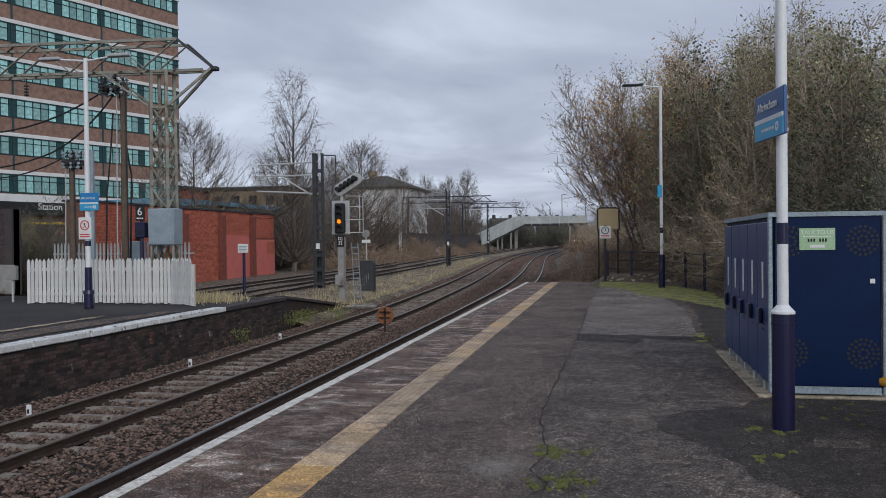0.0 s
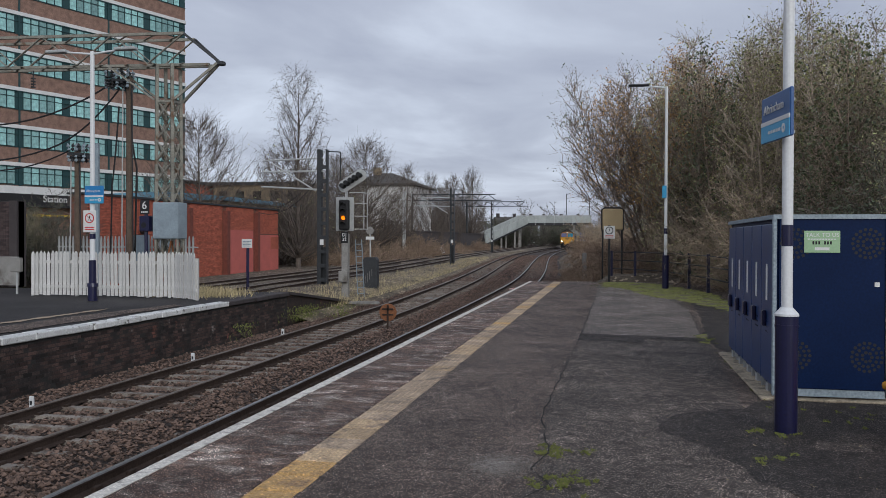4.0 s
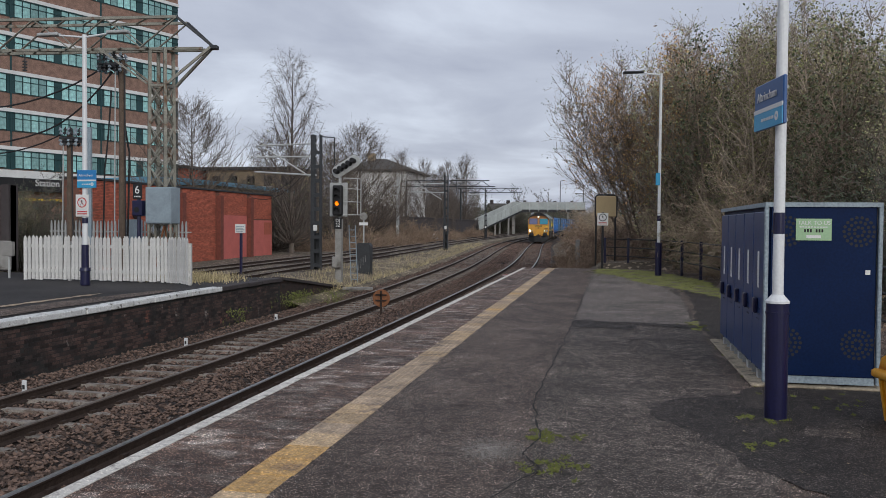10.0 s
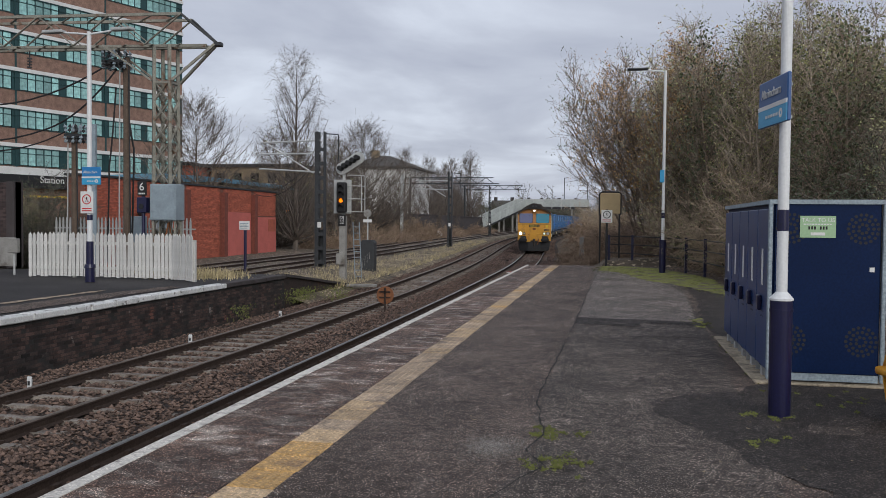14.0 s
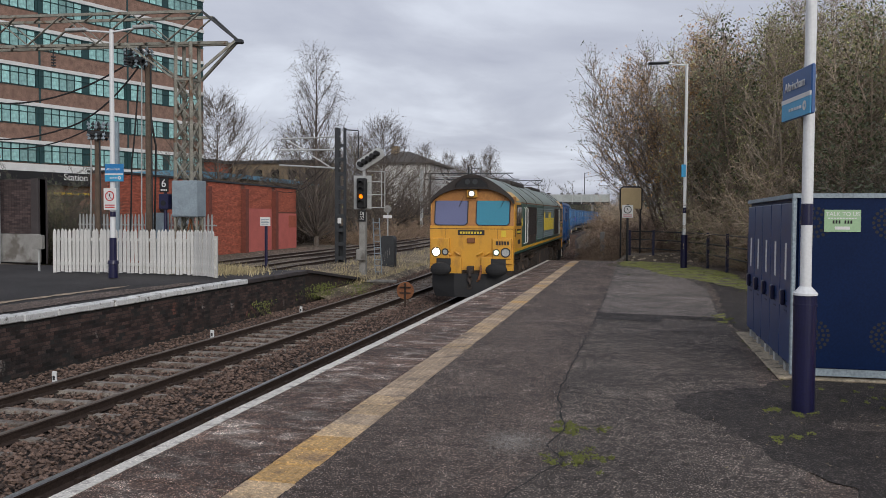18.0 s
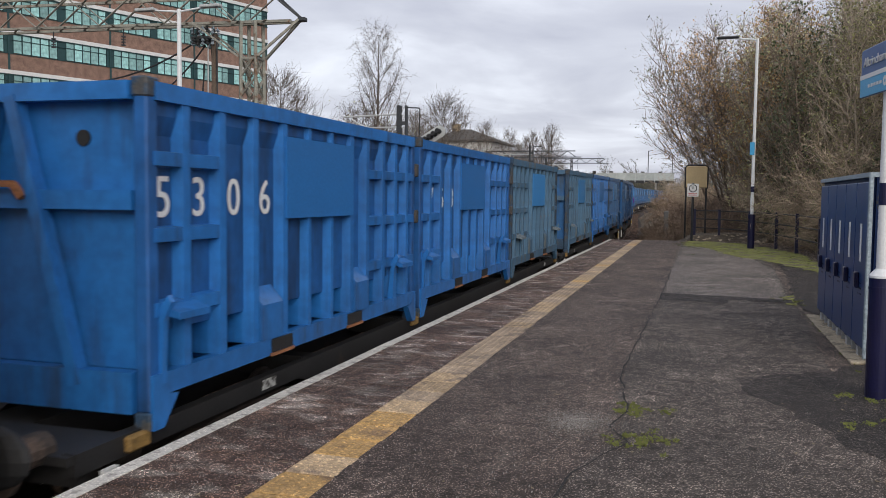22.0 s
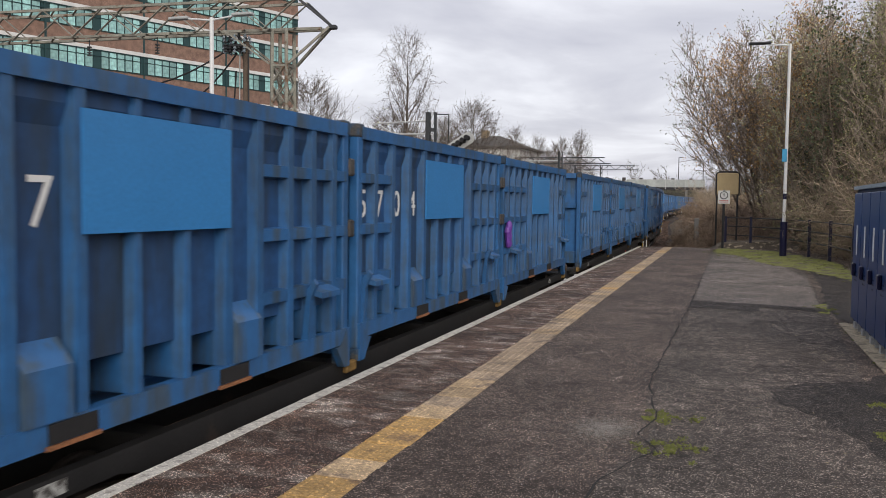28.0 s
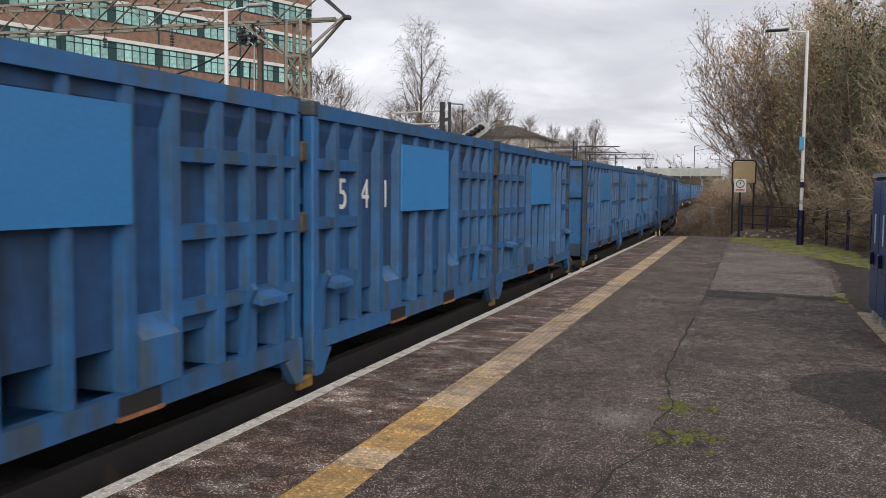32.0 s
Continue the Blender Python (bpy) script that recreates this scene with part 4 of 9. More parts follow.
            vs = [bm.verts.new((sx * a, y, b)) for y0, y1 in (((0.1, 0.1)), ((1.75, 1.45))) for (a, b), y in (((W + 0.008, 3.07), y0), ((1.29, 3.245), (y0 + y1) / 2), ((1.06, 3.47), y1))]
            bm.faces.new((vs[0], vs[1], vs[4], vs[3]))
            bm.faces.new((vs[1], vs[2], vs[5], vs[4]))
            P("cab_eave", bm, M_yel_pale)
            bm = B()
            rounded(bm, min(sx * (W + 0.002), sx * (W + 0.03)), max(sx * (W + 0.002), sx * (W + 0.03)), 0.6, 1.78, 2.4, 3.06, 0.012)
            P("cab_side_window_frame", bm, M_dark)
            for y0, y1 in ((0.67, 1.14), (1.2, 1.72)):
                bm = B()
                box(bm, min(sx * (W + 0.02), sx * (W + 0.034)), max(sx * (W + 0.02), sx * (W + 0.034)), y0, y1, 2.46, 3.0)
                P("cab_side_window", bm, M_glass_side)
            bm = B()
            box(bm, sx * (W + 0.012), sx * (W + 0.02), 0.75, 1.7, 2.12, 2.28)
            P("side_name_board", bm, M_dark)
            for i in range(8):
                bm = B()
                box(bm, sx * (W + 0.02), sx * (W + 0.026), 0.8 + i * 0.105, 0.87 + i * 0.105, 2.16, 2.23)
                P("side_name_mark", bm, M_letter)
            for i in range(5):
                bm = B()
                box(bm, sx * (W + 0.012), sx * (W + 0.018), 0.95 + i * 0.13, 1.04 + i * 0.13, 1.8, 1.94)
                P("side_number_bar", bm, M_dark)
            bm = B()
            box(bm, sx * (W + 0.012), sx * (W + 0.018), 0.2, 0.36, 2.05, 2.3)
            P("side_grille", bm, M_grille)
            bm = B()
            ring(bm, (sx * (W + 0.004), 2.1, 2.5), (sx, 0, 0), 0.09, 0.15, 0.008, 14)
            P("round_badge", bm, M_letter)
            # door recess and its long hand rails
            bm = B()
            box(bm, min(sx * (W - 0.02), sx * (W + 0.006)), max(sx * (W - 0.02), sx * (W + 0.006)), 2.78, 3.26, 1.58, 3.08)
            P("cab_door", bm, M_green)
            for y in (2.7, 3.32):
                bm = B()
                pts = [(sx * W, y, 1.75), (sx * (W + 0.06), y, 1.8), (sx * (W + 0.06), y, 2.95), (sx * W, y, 3.0)]
                for a, b in zip(pts, pts[1:]):
                    rod(bm, a, b, 0.016, n=6)
                P("hand_rail", bm, M_signwhite, "white hand rail")
            bm = B()
            bar(bm, (sx * (W + 0.005), 3.38, 3.1), (sx * 1.28, 3.36, 3.22), 0.05)
            bar(bm, (sx * 1.28, 3.36, 3.22), (sx * 1.1, 3.2, 3.4), 0.05)
            P("door_drip_strip", bm, M_roofdark)
            bm = B()
            for k, z in enumerate((0.55, 0.85, 1.15)):
                box(bm, min(sx * 0.95, sx * 1.3), max(sx * 0.95, sx * 1.3), 2.75, 3.3, z, z + 0.04)
            for y in (2.75, 3.28):
                box(bm, min(sx * 1.2, sx * 1.26), max(sx * 1.2, sx * 1.26), y, y + 0.04, 0.5, 1.5)
            P("cab_steps", bm, M_bogie)
    # long sides
    for sx in (-1, 1):
        def F(x0, x1, *r):
            a, b = sx * (W + x0), sx * (W + x1)
            return (min(a, b), max(a, b), *r)
        bm = B()
        box(bm, *F(-0.01, 0.014, 0.16, L - 0.16, 1.578, 1.665))
        part("yellow_band", bm, M_band_yellow, th, "long yellow lower band")
        bm = B()
        box(bm, *F(-0.02, 0.02, 0.16, L - 0.16, 1.5, 1.575))
        part("sole_bar", bm, M_green, th)
        bm = B()
        box(bm, *F(-0.012, 0.004, 1.8, L - 1.8, 3.125, 3.155))
        part("orange_cant_line", bm, M_rusty, th)
        for y0, y1, z0 in ((3.5, 6.45, 2.0), (16.1, 17.2, 1.85), (15.0, 16.05, 1.85)):
            bm = B()
            box(bm, *F(-0.01, 0.02, y0, y1, z0, 2.98))
            part("side_grille", bm, M_grille, th, "dark brown mesh grille")
            bm = B()
            for a, b, c, d in ((y0 - 0.04, y0, z0 - 0.04, 3.02), (y1, y1 + 0.04, z0 - 0.04, 3.02)):
                box(bm, *F(0, 0.035, a, b, c, d))
            box(bm, *F(0, 0.035, y0, y1, 2.98, 3.02))
            box(bm, *F(0, 0.035, y0, y1, z0 - 0.04, z0))
            part("grille_frame", bm, M_bogie, th)
        bm = B()
        box(bm, *F(-0.01, 0.012, 3.5, 6.45, 1.7, 1.95))
        part("grille_sill_panel", bm, M_bogie, th)
        for y0, y1 in ((6.6, 9.4), (9.5, 14.05)):
            for k in range(15):
                z = 1.78 + k * 0.083
                bm = B()
                prism(bm, ((sx * (W - 0.01), z), (sx * (W + 0.03), z), (sx * (W - 0.01), z + 0.065)), y0, y1, "y")
                part("louvre", bm, M_green, th)
        # the operator's mark: plain yellow bars on the louvres
        y = 9.58
        for w, top in ((0.34, 2.84), (0.2, 2.6), (0.28, 2.6), (0.13, 2.6), (0.28, 2.6), (0.26, 2.84), (0.18, 2.78), (0.13, 2.84), (0.13, 2.6), (0.26, 2.6), (0.28, 2.6), (0.2, 2.6)):
            a = y if sx > 0 else 23.6 - y - w
            bm = B()
            box(bm, *F(0.012, 0.036, a, a + w, 2.08, top))
            part("yellow_mark", bm, M_letter, th)
            y += w + 0.17
        bm = B()
        box(bm, *F(0.002, 0.024, 9.42, 9.47, 1.7, 3.0))
        part("body_joint", bm, M_dark, th)
        # underframe gear
        bm = B()
        prism(bm, ((sx * 0.4, 0.45), (sx * 1.15, 0.45), (sx * 1.27, 0.7), (sx * 1.27, 1.25), (sx * 0.4, 1.25)), 7.6, 12.4, "y")
        part("fuel_tank", bm, M_bogie, th, "grimy fuel tank")
        for y0 in (7.2, 12.6):
            bm = B()
            rod(bm, (sx * 1.05, y0 - 0.4, 1.2), (sx * 1.05, y0 + 0.5, 1.2), 0.16, n=12)
            part("air_reservoir", bm, M_bogie, th)
        bm = B()
        rod(bm, (sx * 1.22, 2.4, 1.38), (sx * 1.22, 17.8, 1.38), 0.03, n=6)
        rod(bm, (sx * 1.25, 6.2, 1.25), (sx * 1.25, 14.0, 1.22), 0.022, n=6)
        part("underframe_pipe", bm, M_bogie, th)
    bm = B()
    box(bm, -1.15, 1.15, 0.3, L - 0.3, 1.25, 1.52)
    part("underframe", bm, M_bogie, th)
    wm = wheelset_mesh(0.53)
    for yc in (4.0, 16.2):
        bg = new("bogie")
        bg.parent = th
        bg.matrix_basis = pose(0, yc, 0)
        for sx in (-1, 1):
            bm = B()
            prism(bm, ((-2.75, 0.72), (-2.75, 0.95), (-1.4, 1.08), (-0.6, 0.9), (0.6, 0.9), (1.4, 1.08), (2.75, 0.95), (2.75, 0.72), (1.5, 0.72), (0.7, 0.58), (-0.7, 0.58), (-1.5, 0.72)), sx * 0.98, sx * 1.12, "x")
            part("side_frame", bm, M_bogie, bg)
            for y in (-2.05, 0, 2.05):
                bm = B()
                rounded(bm, min(sx * 1.02, sx * 1.2), max(sx * 1.02, sx * 1.2), y - 0.17, y + 0.17, 0.36, 0.7, 0.04)
                part("axle_box", bm, M_bogie, bg)
                for d in (-0.36, 0.36):
                    bm = B()
                    for k in range(4):
                        ring(bm, (sx * 1.12, y + d, 0.6 + k * 0.07), (0, 0, 1), 0.06, 0.11, 0.04, 10)
                    part("coil_spring", bm, M_bogie, bg)
            for y in (-1.05, 1.05):
                bm = B()
                rounded(bm, min(sx * 1.0, sx * 1.22), max(sx * 1.0, sx * 1.22), y - 0.22, y + 0.22, 0.78, 1.15, 0.03)
                rod(bm, (sx * 1.16, y - 0.35, 0.5), (sx * 1.16, y + 0.35, 0.62), 0.03, n=6)
                part("brake_cylinder", bm, M_bogie, bg)
            bm = B()
            rounded(bm, min(sx * 0.95, sx * 1.2), max(sx * 0.95, sx * 1.2), -3.1, -2.65, 0.5, 1.0, 0.03)
            part("sand_box", bm, M_bogie, bg)
        for y in (-2.05, 0, 2.05):
            ws = new("wheelset", wm)
            ws.parent = bg
            ws.matrix_basis = pose(0, y, 0.53)
            SPINNING.append((ws, y, 0.53))
    return th


glow_top = glow("top_lamp_glow", (1.0, 0.95, 0.85), 2.0)
loco = build_loco()
MOVING.append((loco, 0.0, 6.1, 0, 0.0, 10.1))


# ---- containers and wagons ----
CL, CW, CH = 6.06, 1.25, 2.5


def container(kind, number, flip):
    """kind: paint. The number's digits stand between the ribs of the visible side."""
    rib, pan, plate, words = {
        "blue": (M_blue, M_blue_panel_shaded, M_plate, "blue ribbed steel waste container with a blank plate"),
        "vivid": (M_vivid, M_vivid_panel_shaded, M_vivid_plate, "vivid blue ribbed steel waste container with a blank plate"),
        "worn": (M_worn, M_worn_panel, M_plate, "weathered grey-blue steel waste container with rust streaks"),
        "dark": (M_blue, M_blue_panel_shaded, M_plate, "dirty blue steel waste container with recess shade coloured into its panels"),
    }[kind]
    th = thing("waste_container", words, "container", "waste containers on the train")
    g = CMESH.setdefault(kind, {})

    def sub(name, key, make, mat, m, label="", parent=th):
        if key not in g:
            g[key] = mesh_of(make(B()), name, mat)
        return share(name, g[key], parent, m, label)
    I = Matrix()
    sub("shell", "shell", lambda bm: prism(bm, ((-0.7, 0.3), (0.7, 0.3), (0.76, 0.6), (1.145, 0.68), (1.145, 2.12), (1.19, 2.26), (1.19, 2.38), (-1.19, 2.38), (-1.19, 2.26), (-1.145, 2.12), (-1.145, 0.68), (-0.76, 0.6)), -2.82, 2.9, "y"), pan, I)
    sub("base", "base", lambda bm: box(bm, -1.18, 1.18, -2.9, 2.9, 0.22, 0.31), rib, I)
    for sx in (-1, 1):
        for sy in (-1, 1):
            for nm, key, z0, z1 in (("corner_post", "post", 0.13, 2.4), ("corner_casting", "cast", 0.0, 0.13), ("corner_casting", "cast_top", 2.38, 2.52)):
                big = 0.0 if nm == "corner_post" else 0.012
                sub(nm, key, lambda bm: rounded(bm, -0.055 - big, 0.055 + big, -0.065 - big, 0.065 + big, z0, z1, 0.012, 1), (rib if kind == "blue" else M_vivid_panel_shaded if kind == "vivid" else M_casting) if nm == "corner_post" else M_casting, pose(sx * 1.17, sy * 2.88, 0))
            sub("corner_gusset", "gusset%d" % sy, lambda bm: prism(bm, ((0, 0.0), (0, 0.4), (sy * -0.05, 0.4), (sy * -0.2, 0.24), (sy * -0.3, 0.22), (sy * -0.12, 0.0)), -0.04, 0.04, "x"), rib, pose(sx * 1.215, sy * 2.93, 0))
        sub("top_rail", "toprail", lambda bm: box(bm, -0.06, 0.06, -2.86, 2.86, 2.36, 2.49), rib, pose(sx * 1.19, 0, 0))
        sub("bottom_rail", "botrail", lambda bm: box(bm, -0.05, 0.05, -2.86, 2.86, 0.24, 0.4), rib, pose(sx * 1.2, 0, 0))
        ribs = [0.55, 1.06, 1.6, 2.15, 3.75, 4.22, 4.74, 5.18, 5.62]
        for y in ribs:
            sub("rib", "rib", lambda bm: prism(bm, ((0.8, -0.066), (1.13, -0.066), (1.24, -0.046), (1.24, 0.046), (1.13, 0.066), (0.8, 0.066)), 0.4, 2.36, "z"), rib, pose(0, y - 3.03, 0) if sx > 0 else pose(0, y - 3.03, 0, 0, 0, 180))
        for y in (2.68, 3.22):
            for key, z0, z1 in (("rib_low", 0.4, 1.5), ("rib_high", 2.2, 2.36)):
                sub("rib", key, lambda bm: prism(bm, ((0.8, -0.048), (1.13, -0.048), (1.235, -0.032), (1.235, 0.032), (1.13, 0.048), (0.8, 0.048)), z0, z1, "z"), rib, pose(0, y - 3.03, 0) if sx > 0 else pose(0, y - 3.03, 0, 0, 0, 180))
        sub("blank_plate", "plate", lambda bm: box(bm, -0.008, 0.008, -0.8, 0.8, 1.48, 2.24), plate, pose(sx * 1.248, 2.95 - 3.03, 0), "plain bright blue plate")
        for z in (1.95, 1.4, 0.86):
            sub("cross_bar", "bar_a", lambda bm: prism(bm, ((-0.1, -0.07), (0.055, -0.05), (0.055, 0.05), (-0.1, 0.07)), -0.44, 0.44, "y"), rib, pose(sx * 1.18, 0.6 - 3.03, z) if sx > 0 else pose(-1.18, 0.6 - 3.03, z, 0, 0, 180))
            sub("cross_bar", "bar_b", lambda bm: prism(bm, ((-0.1, -0.07), (0.055, -0.05), (0.055, 0.05), (-0.1, 0.07)), -0.85, 0.85, "y"), rib, pose(sx * 1.18, 5.05 - 3.03, z) if sx > 0 else pose(-1.18, 5.05 - 3.03, z, 0, 0, 180))
        for y in (1.85, 4.0):
            sub("ram_box", "ram", lambda bm: prism(bm, ((0, 0.4), (0.15, 0.4), (0.15, 0.72), (0.0, 0.9)), -0.19, 0.19, "y"), rib, pose(sx * 1.12, y - 3.03, 0) if sx > 0 else pose(-1.12, y - 3.03, 0, 0, 0, 180))
            sub("fork_pocket", "pocket", lambda bm: box(bm, -0.03, 0.03, -0.2, 0.2, 0.27, 0.385), M_black, pose(sx * 1.235, y + (0.2 if y < 3 else -0.2) - 3.03, 0), "dark fork pocket")
            sub("pocket_lip", "lip", lambda bm: box(bm, -0.05, 0.04, -0.22, 0.22, 0.235, 0.262), M_rusty, pose(sx * 1.235, y + (0.2 if y < 3 else -0.2) - 3.03, 0), "rusty lip of the fork pocket")
        for y in (0.45, 5.3):
            sub("step", "step", lambda bm: prism(bm, ((0.0, 0.0), (0.22, -0.05), (0.22, 0.0), (0.0, 0.08)), -0.2, 0.2, "y"), M_pad if kind == "worn" else rib, pose(sx * 1.15, y - 3.03, 0.84) if sx > 0 else pose(-1.15, y - 3.03, 0.84, 0, 0, 180))
            sub("latch_arm", "latch", lambda bm: prism(bm, ((-0.03, 0.32), (0.05, 0.32), (0.07, 0.78), (0.13, 0.92), (0.1, 0.97), (0.03, 0.86)), -0.028, 0.028, "y"), rib, pose(sx * 1.2, y - 0.22 - 3.03, 0) if sx > 0 else pose(-1.2, y - 0.22 - 3.03, 0, 0, 0, 180))
        for z in (1.42, 2.05):
            sub("hinge", "hinge", lambda bm: rounded(bm, -0.05, 0.05, -0.06, 0.06, -0.09, 0.09, 0.015, 1), M_bracket, pose(sx * 1.2, 2.99, z))
    # ends: header, cross beam, and on the front the A-shaped lifting frame
    sub("end_wall", "ewall", lambda bm: box(bm, -1.1, 1.1, -2.84, -2.815, 0.42, 2.36), M_blue if kind in ("worn", "dark") else rib, I)
    for e in (-1, 1):
        sub("end_header", "head", lambda bm: box(bm, -1.1, 1.1, -0.06, 0.06, 2.36, 2.49), rib, pose(0, e * 2.92, 0))
        sub("end_sill", "sill", lambda bm: box(bm, -1.1, 1.1, -0.06, 0.06, 0.12, 0.42), rib if kind in ("blue", "vivid") else M_casting, pose(0, e * 2.92, 0))
        sub("end_beam", "ebeam", lambda bm: box(bm, -1.1, 1.1, -0.1, 0.06, 1.58, 1.72), rib, pose(0, e * 2.86, 0))
        for sx in (-1, 1):
            sub("end_hole", "hole", lambda bm: rod(bm, (0, -0.012, 0), (0, 0.012, 0), 0.06, n=14), M_black, pose(sx * 0.62, -2.845 if e < 0 else 2.905, 2.1))
    for sx in (-1, 1):
        sub("lifting_strut", "strut%d" % sx, lambda bm: bar(bm, (sx * 0.08, -2.93, 2.4), (sx * 0.62, -2.93, 0.3), 0.12, 0.1), rib, I)
    sub("lifting_hoop", "hoop", lambda bm: bar(bar(bar(bm, (-0.2, -3.0, 1.66), (-0.12, -3.0, 1.76), 0.05), (-0.12, -3.0, 1.76), (0.12, -3.0, 1.76), 0.05), (0.12, -3.0, 1.76), (0.2, -3.0, 1.66), 0.05), M_rusty, I)
    for sx in (-1, 1):
        sub("end_hose", "hose", lambda bm: rod(rod(bm, (0, 0, 0.5), (0, 0, 1.5), 0.022, n=6), (0, 0, 1.5), (0.04, -0.05, 2.1), 0.022, n=6), M_black, pose(sx * 1.12, 2.97, 0))
    spots = (0.37, 0.84, 1.37, 1.91)
    for i, ch in enumerate(number):
        if ch != " ":
            if flip:
                text(ch, 0.44, M_signwhite, th, pose(-1.152, spots[3 - i] - 0.11 - 3.03, 1.66, 90, 0, -90), "number")
            else:
                text(ch, 0.44, M_signwhite, th, pose(1.152, spots[i] - 3.03, 1.66, 90, 0, 90), "number")
    return th


CMESH = {}
WMESH = {}


def far_container(kind):
    """A container that stays far up the line: shell, joined ribbing and plates."""
    key = "far_" + kind
    if key not in CMESH:
        near = container(kind, "    ", False)
        groups = {}
        for ch in near.children:
            if ch.type == "MESH":
                groups.setdefault(ch.data.materials[0].name, []).append(ch)
        out = []
        for mt, obs in groups.items():
            bm = B()
            for ob in obs:
                n0 = len(bm.verts)
                bm.from_mesh(ob.data)
                bm.verts.ensure_lookup_table()
                bmesh.ops.transform(bm, matrix=ob.matrix_basis, verts=bm.verts[n0:])
            me = bpy.data.meshes.new("shell")
            bm.to_mesh(me)
            bm.free()
            me.materials.append(bpy.data.materials[mt])
            out.append(("ribbing" if mt == RIBS[kind].name else "blank_plate" if "plate" in mt else "shell" if "panel" in mt else "fitting", me))
        CMESH[key] = (near["label"], out)
        for ch in list(near.children):
            bpy.data.objects.remove(ch)
        bpy.data.objects.remove(near)
    label, out = CMESH[key]
    th = thing("waste_container", label, "container", "waste containers on the train")
    for nm, me in out:
        tagged(share(nm, me, th, Matrix()), kind="stuff" if nm in ("ribbing", "fitting") else "")
    return th


RIBS = {"blue": M_blue, "vivid": M_vivid, "worn": M_worn, "dark": M_blue}


def wagon():
    th = thing("flat_wagon", "black container flat wagon with white data panels", "wagon", "flat wagons of the train")
    half = 9.75

    def sub(name, key, make, mat, m=None, label="", parent=th):
        if key not in WMESH:
            WMESH[key] = mesh_of(make(B()), name, mat)
        return share(name, WMESH[key], parent, m or Matrix(), label)
    for sx in (-1, 1):
        sub("side_sill", "sill", lambda bm: prism(bm, ((-half, 0.82), (-half, 0.97), (half, 0.97), (half, 0.82), (6.6, 0.82), (5.6, 0.56), (-5.6, 0.56), (-6.6, 0.82)), -0.05, 0.05, "x"), M_frame, pose(sx * 1.12, 0, 0))
        for y in (-9.15, -3.05, 3.05, 9.15):
            sub("twist_lock", "lock", lambda bm: rounded(bm, -0.09, 0.09, -0.12, 0.12, 0.84, 0.955, 0.015, 1), M_ochre, pose(sx * 1.13, y, 0), "worn yellow container lock")
        for k, y in enumerate((-7.2, -5.1, -1.5, 2.2, 4.6, 7.6)):
            w = (0.24, 0.14, 0.34, 0.2, 0.28, 0.16)[k]
            sub("data_panel", "data%d" % k, lambda bm: box(bm, -0.004, 0.004, -w / 2, w / 2, -0.045, 0.045), M_datapanel if k != 3 else M_signred, pose(sx * 1.175, y, 0.72 if abs(y) < 5.3 else 0.9))
        for y in (-9.6, 9.6):
            sub("end_marker", "marker", lambda bm: box(bm, -0.02, 0.02, -0.07, 0.07, 0.45, 0.8), M_signwhite, pose(sx * 1.19, y * 0.985, 0), "white end marker plate")
            sub("grab_plate", "grab", lambda bm: box(bm, -0.02, 0.02, -0.05, 0.05, 0.5, 0.72), M_safety, pose(sx * 1.19, y * 0.955, 0))
            sub("buffer", "buffer%d" % (1 if y > 0 else -1), lambda bm: rod(rod(bm, (0, 0, 0), (0, 0.42 * (1 if y > 0 else -1), 0), 0.11, n=12), (0, 0.4 * (1 if y > 0 else -1), 0), (0, 0.45 * (1 if y > 0 else -1), 0), 0.22, n=16), M_bogie, pose(sx * 0.87, y * 1.01, 0.98))
    sub("centre_sill", "centre", lambda bm: box(bm, -0.25, 0.25, -half, half, 0.62, 0.93), M_frame)
    for y in (-9.55, -6.0, -3.05, 0, 3.05, 6.0, 9.55):
        sub("cross_member", "cross", lambda bm: box(bm, -1.1, 1.1, -0.12, 0.12, 0.72, 0.94), M_frame, pose(0, y, 0))
    for e in (-1, 1):
        sub("end_platform", "deck", lambda bm: box(bm, -1.15, 1.15, -0.3, 0.3, 0.9, 0.96), M_frame, pose(0, e * 9.5, 0))
        sub("brake_wheel", "bwheel", lambda bm: bar(bar(ring(bm, (0, 0, 0), (1, 0, 0), 0.17, 0.21, 0.03, 18), (0.01, -0.18, 0), (0.01, 0.18, 0), 0.03), (0.01, 0, -0.18), (0.01, 0, 0.18), 0.03), M_bogie, pose(0.75, e * 9.3, 0.72))
        sub("draw_hook", "hook%d" % e, lambda bm: rounded(bm, -0.1, 0.1, min(0, 0.7 * e), max(0, 0.7 * e), 0.82, 1.0, 0.03, 1), M_bogie, pose(0, e * 9.6, 0))
        bg = new("bogie")
        bg.parent = th
        bg.matrix_basis = pose(0, e * 7.35, 0)
        for sx in (-1, 1):
            sub("side_frame", "bframe", lambda bm: prism(bm, ((-1.3, 0.42), (-1.3, 0.62), (-0.6, 0.74), (0.6, 0.74), (1.3, 0.62), (1.3, 0.42), (0.6, 0.3), (-0.6, 0.3)), -0.06, 0.06, "x"), M_bogie, pose(sx * 1.0, 0, 0), "", bg)
            for y in (-0.9, 0.9):
                sub("axle_box", "abox", lambda bm: rounded(bm, -0.1, 0.1, -0.14, 0.14, 0.3, 0.56, 0.03, 1), M_bogie, pose(sx * 1.07, y, 0), "", bg)
        for y in (-0.9, 0.9):
            if "wheels" not in WMESH:
                WMESH["wheels"] = wheelset_mesh(0.42)
            ws = share("wheelset", WMESH["wheels"], bg, pose(0, y, 0.42))
            SPINNING.append((ws, y, 0.42))
    return th


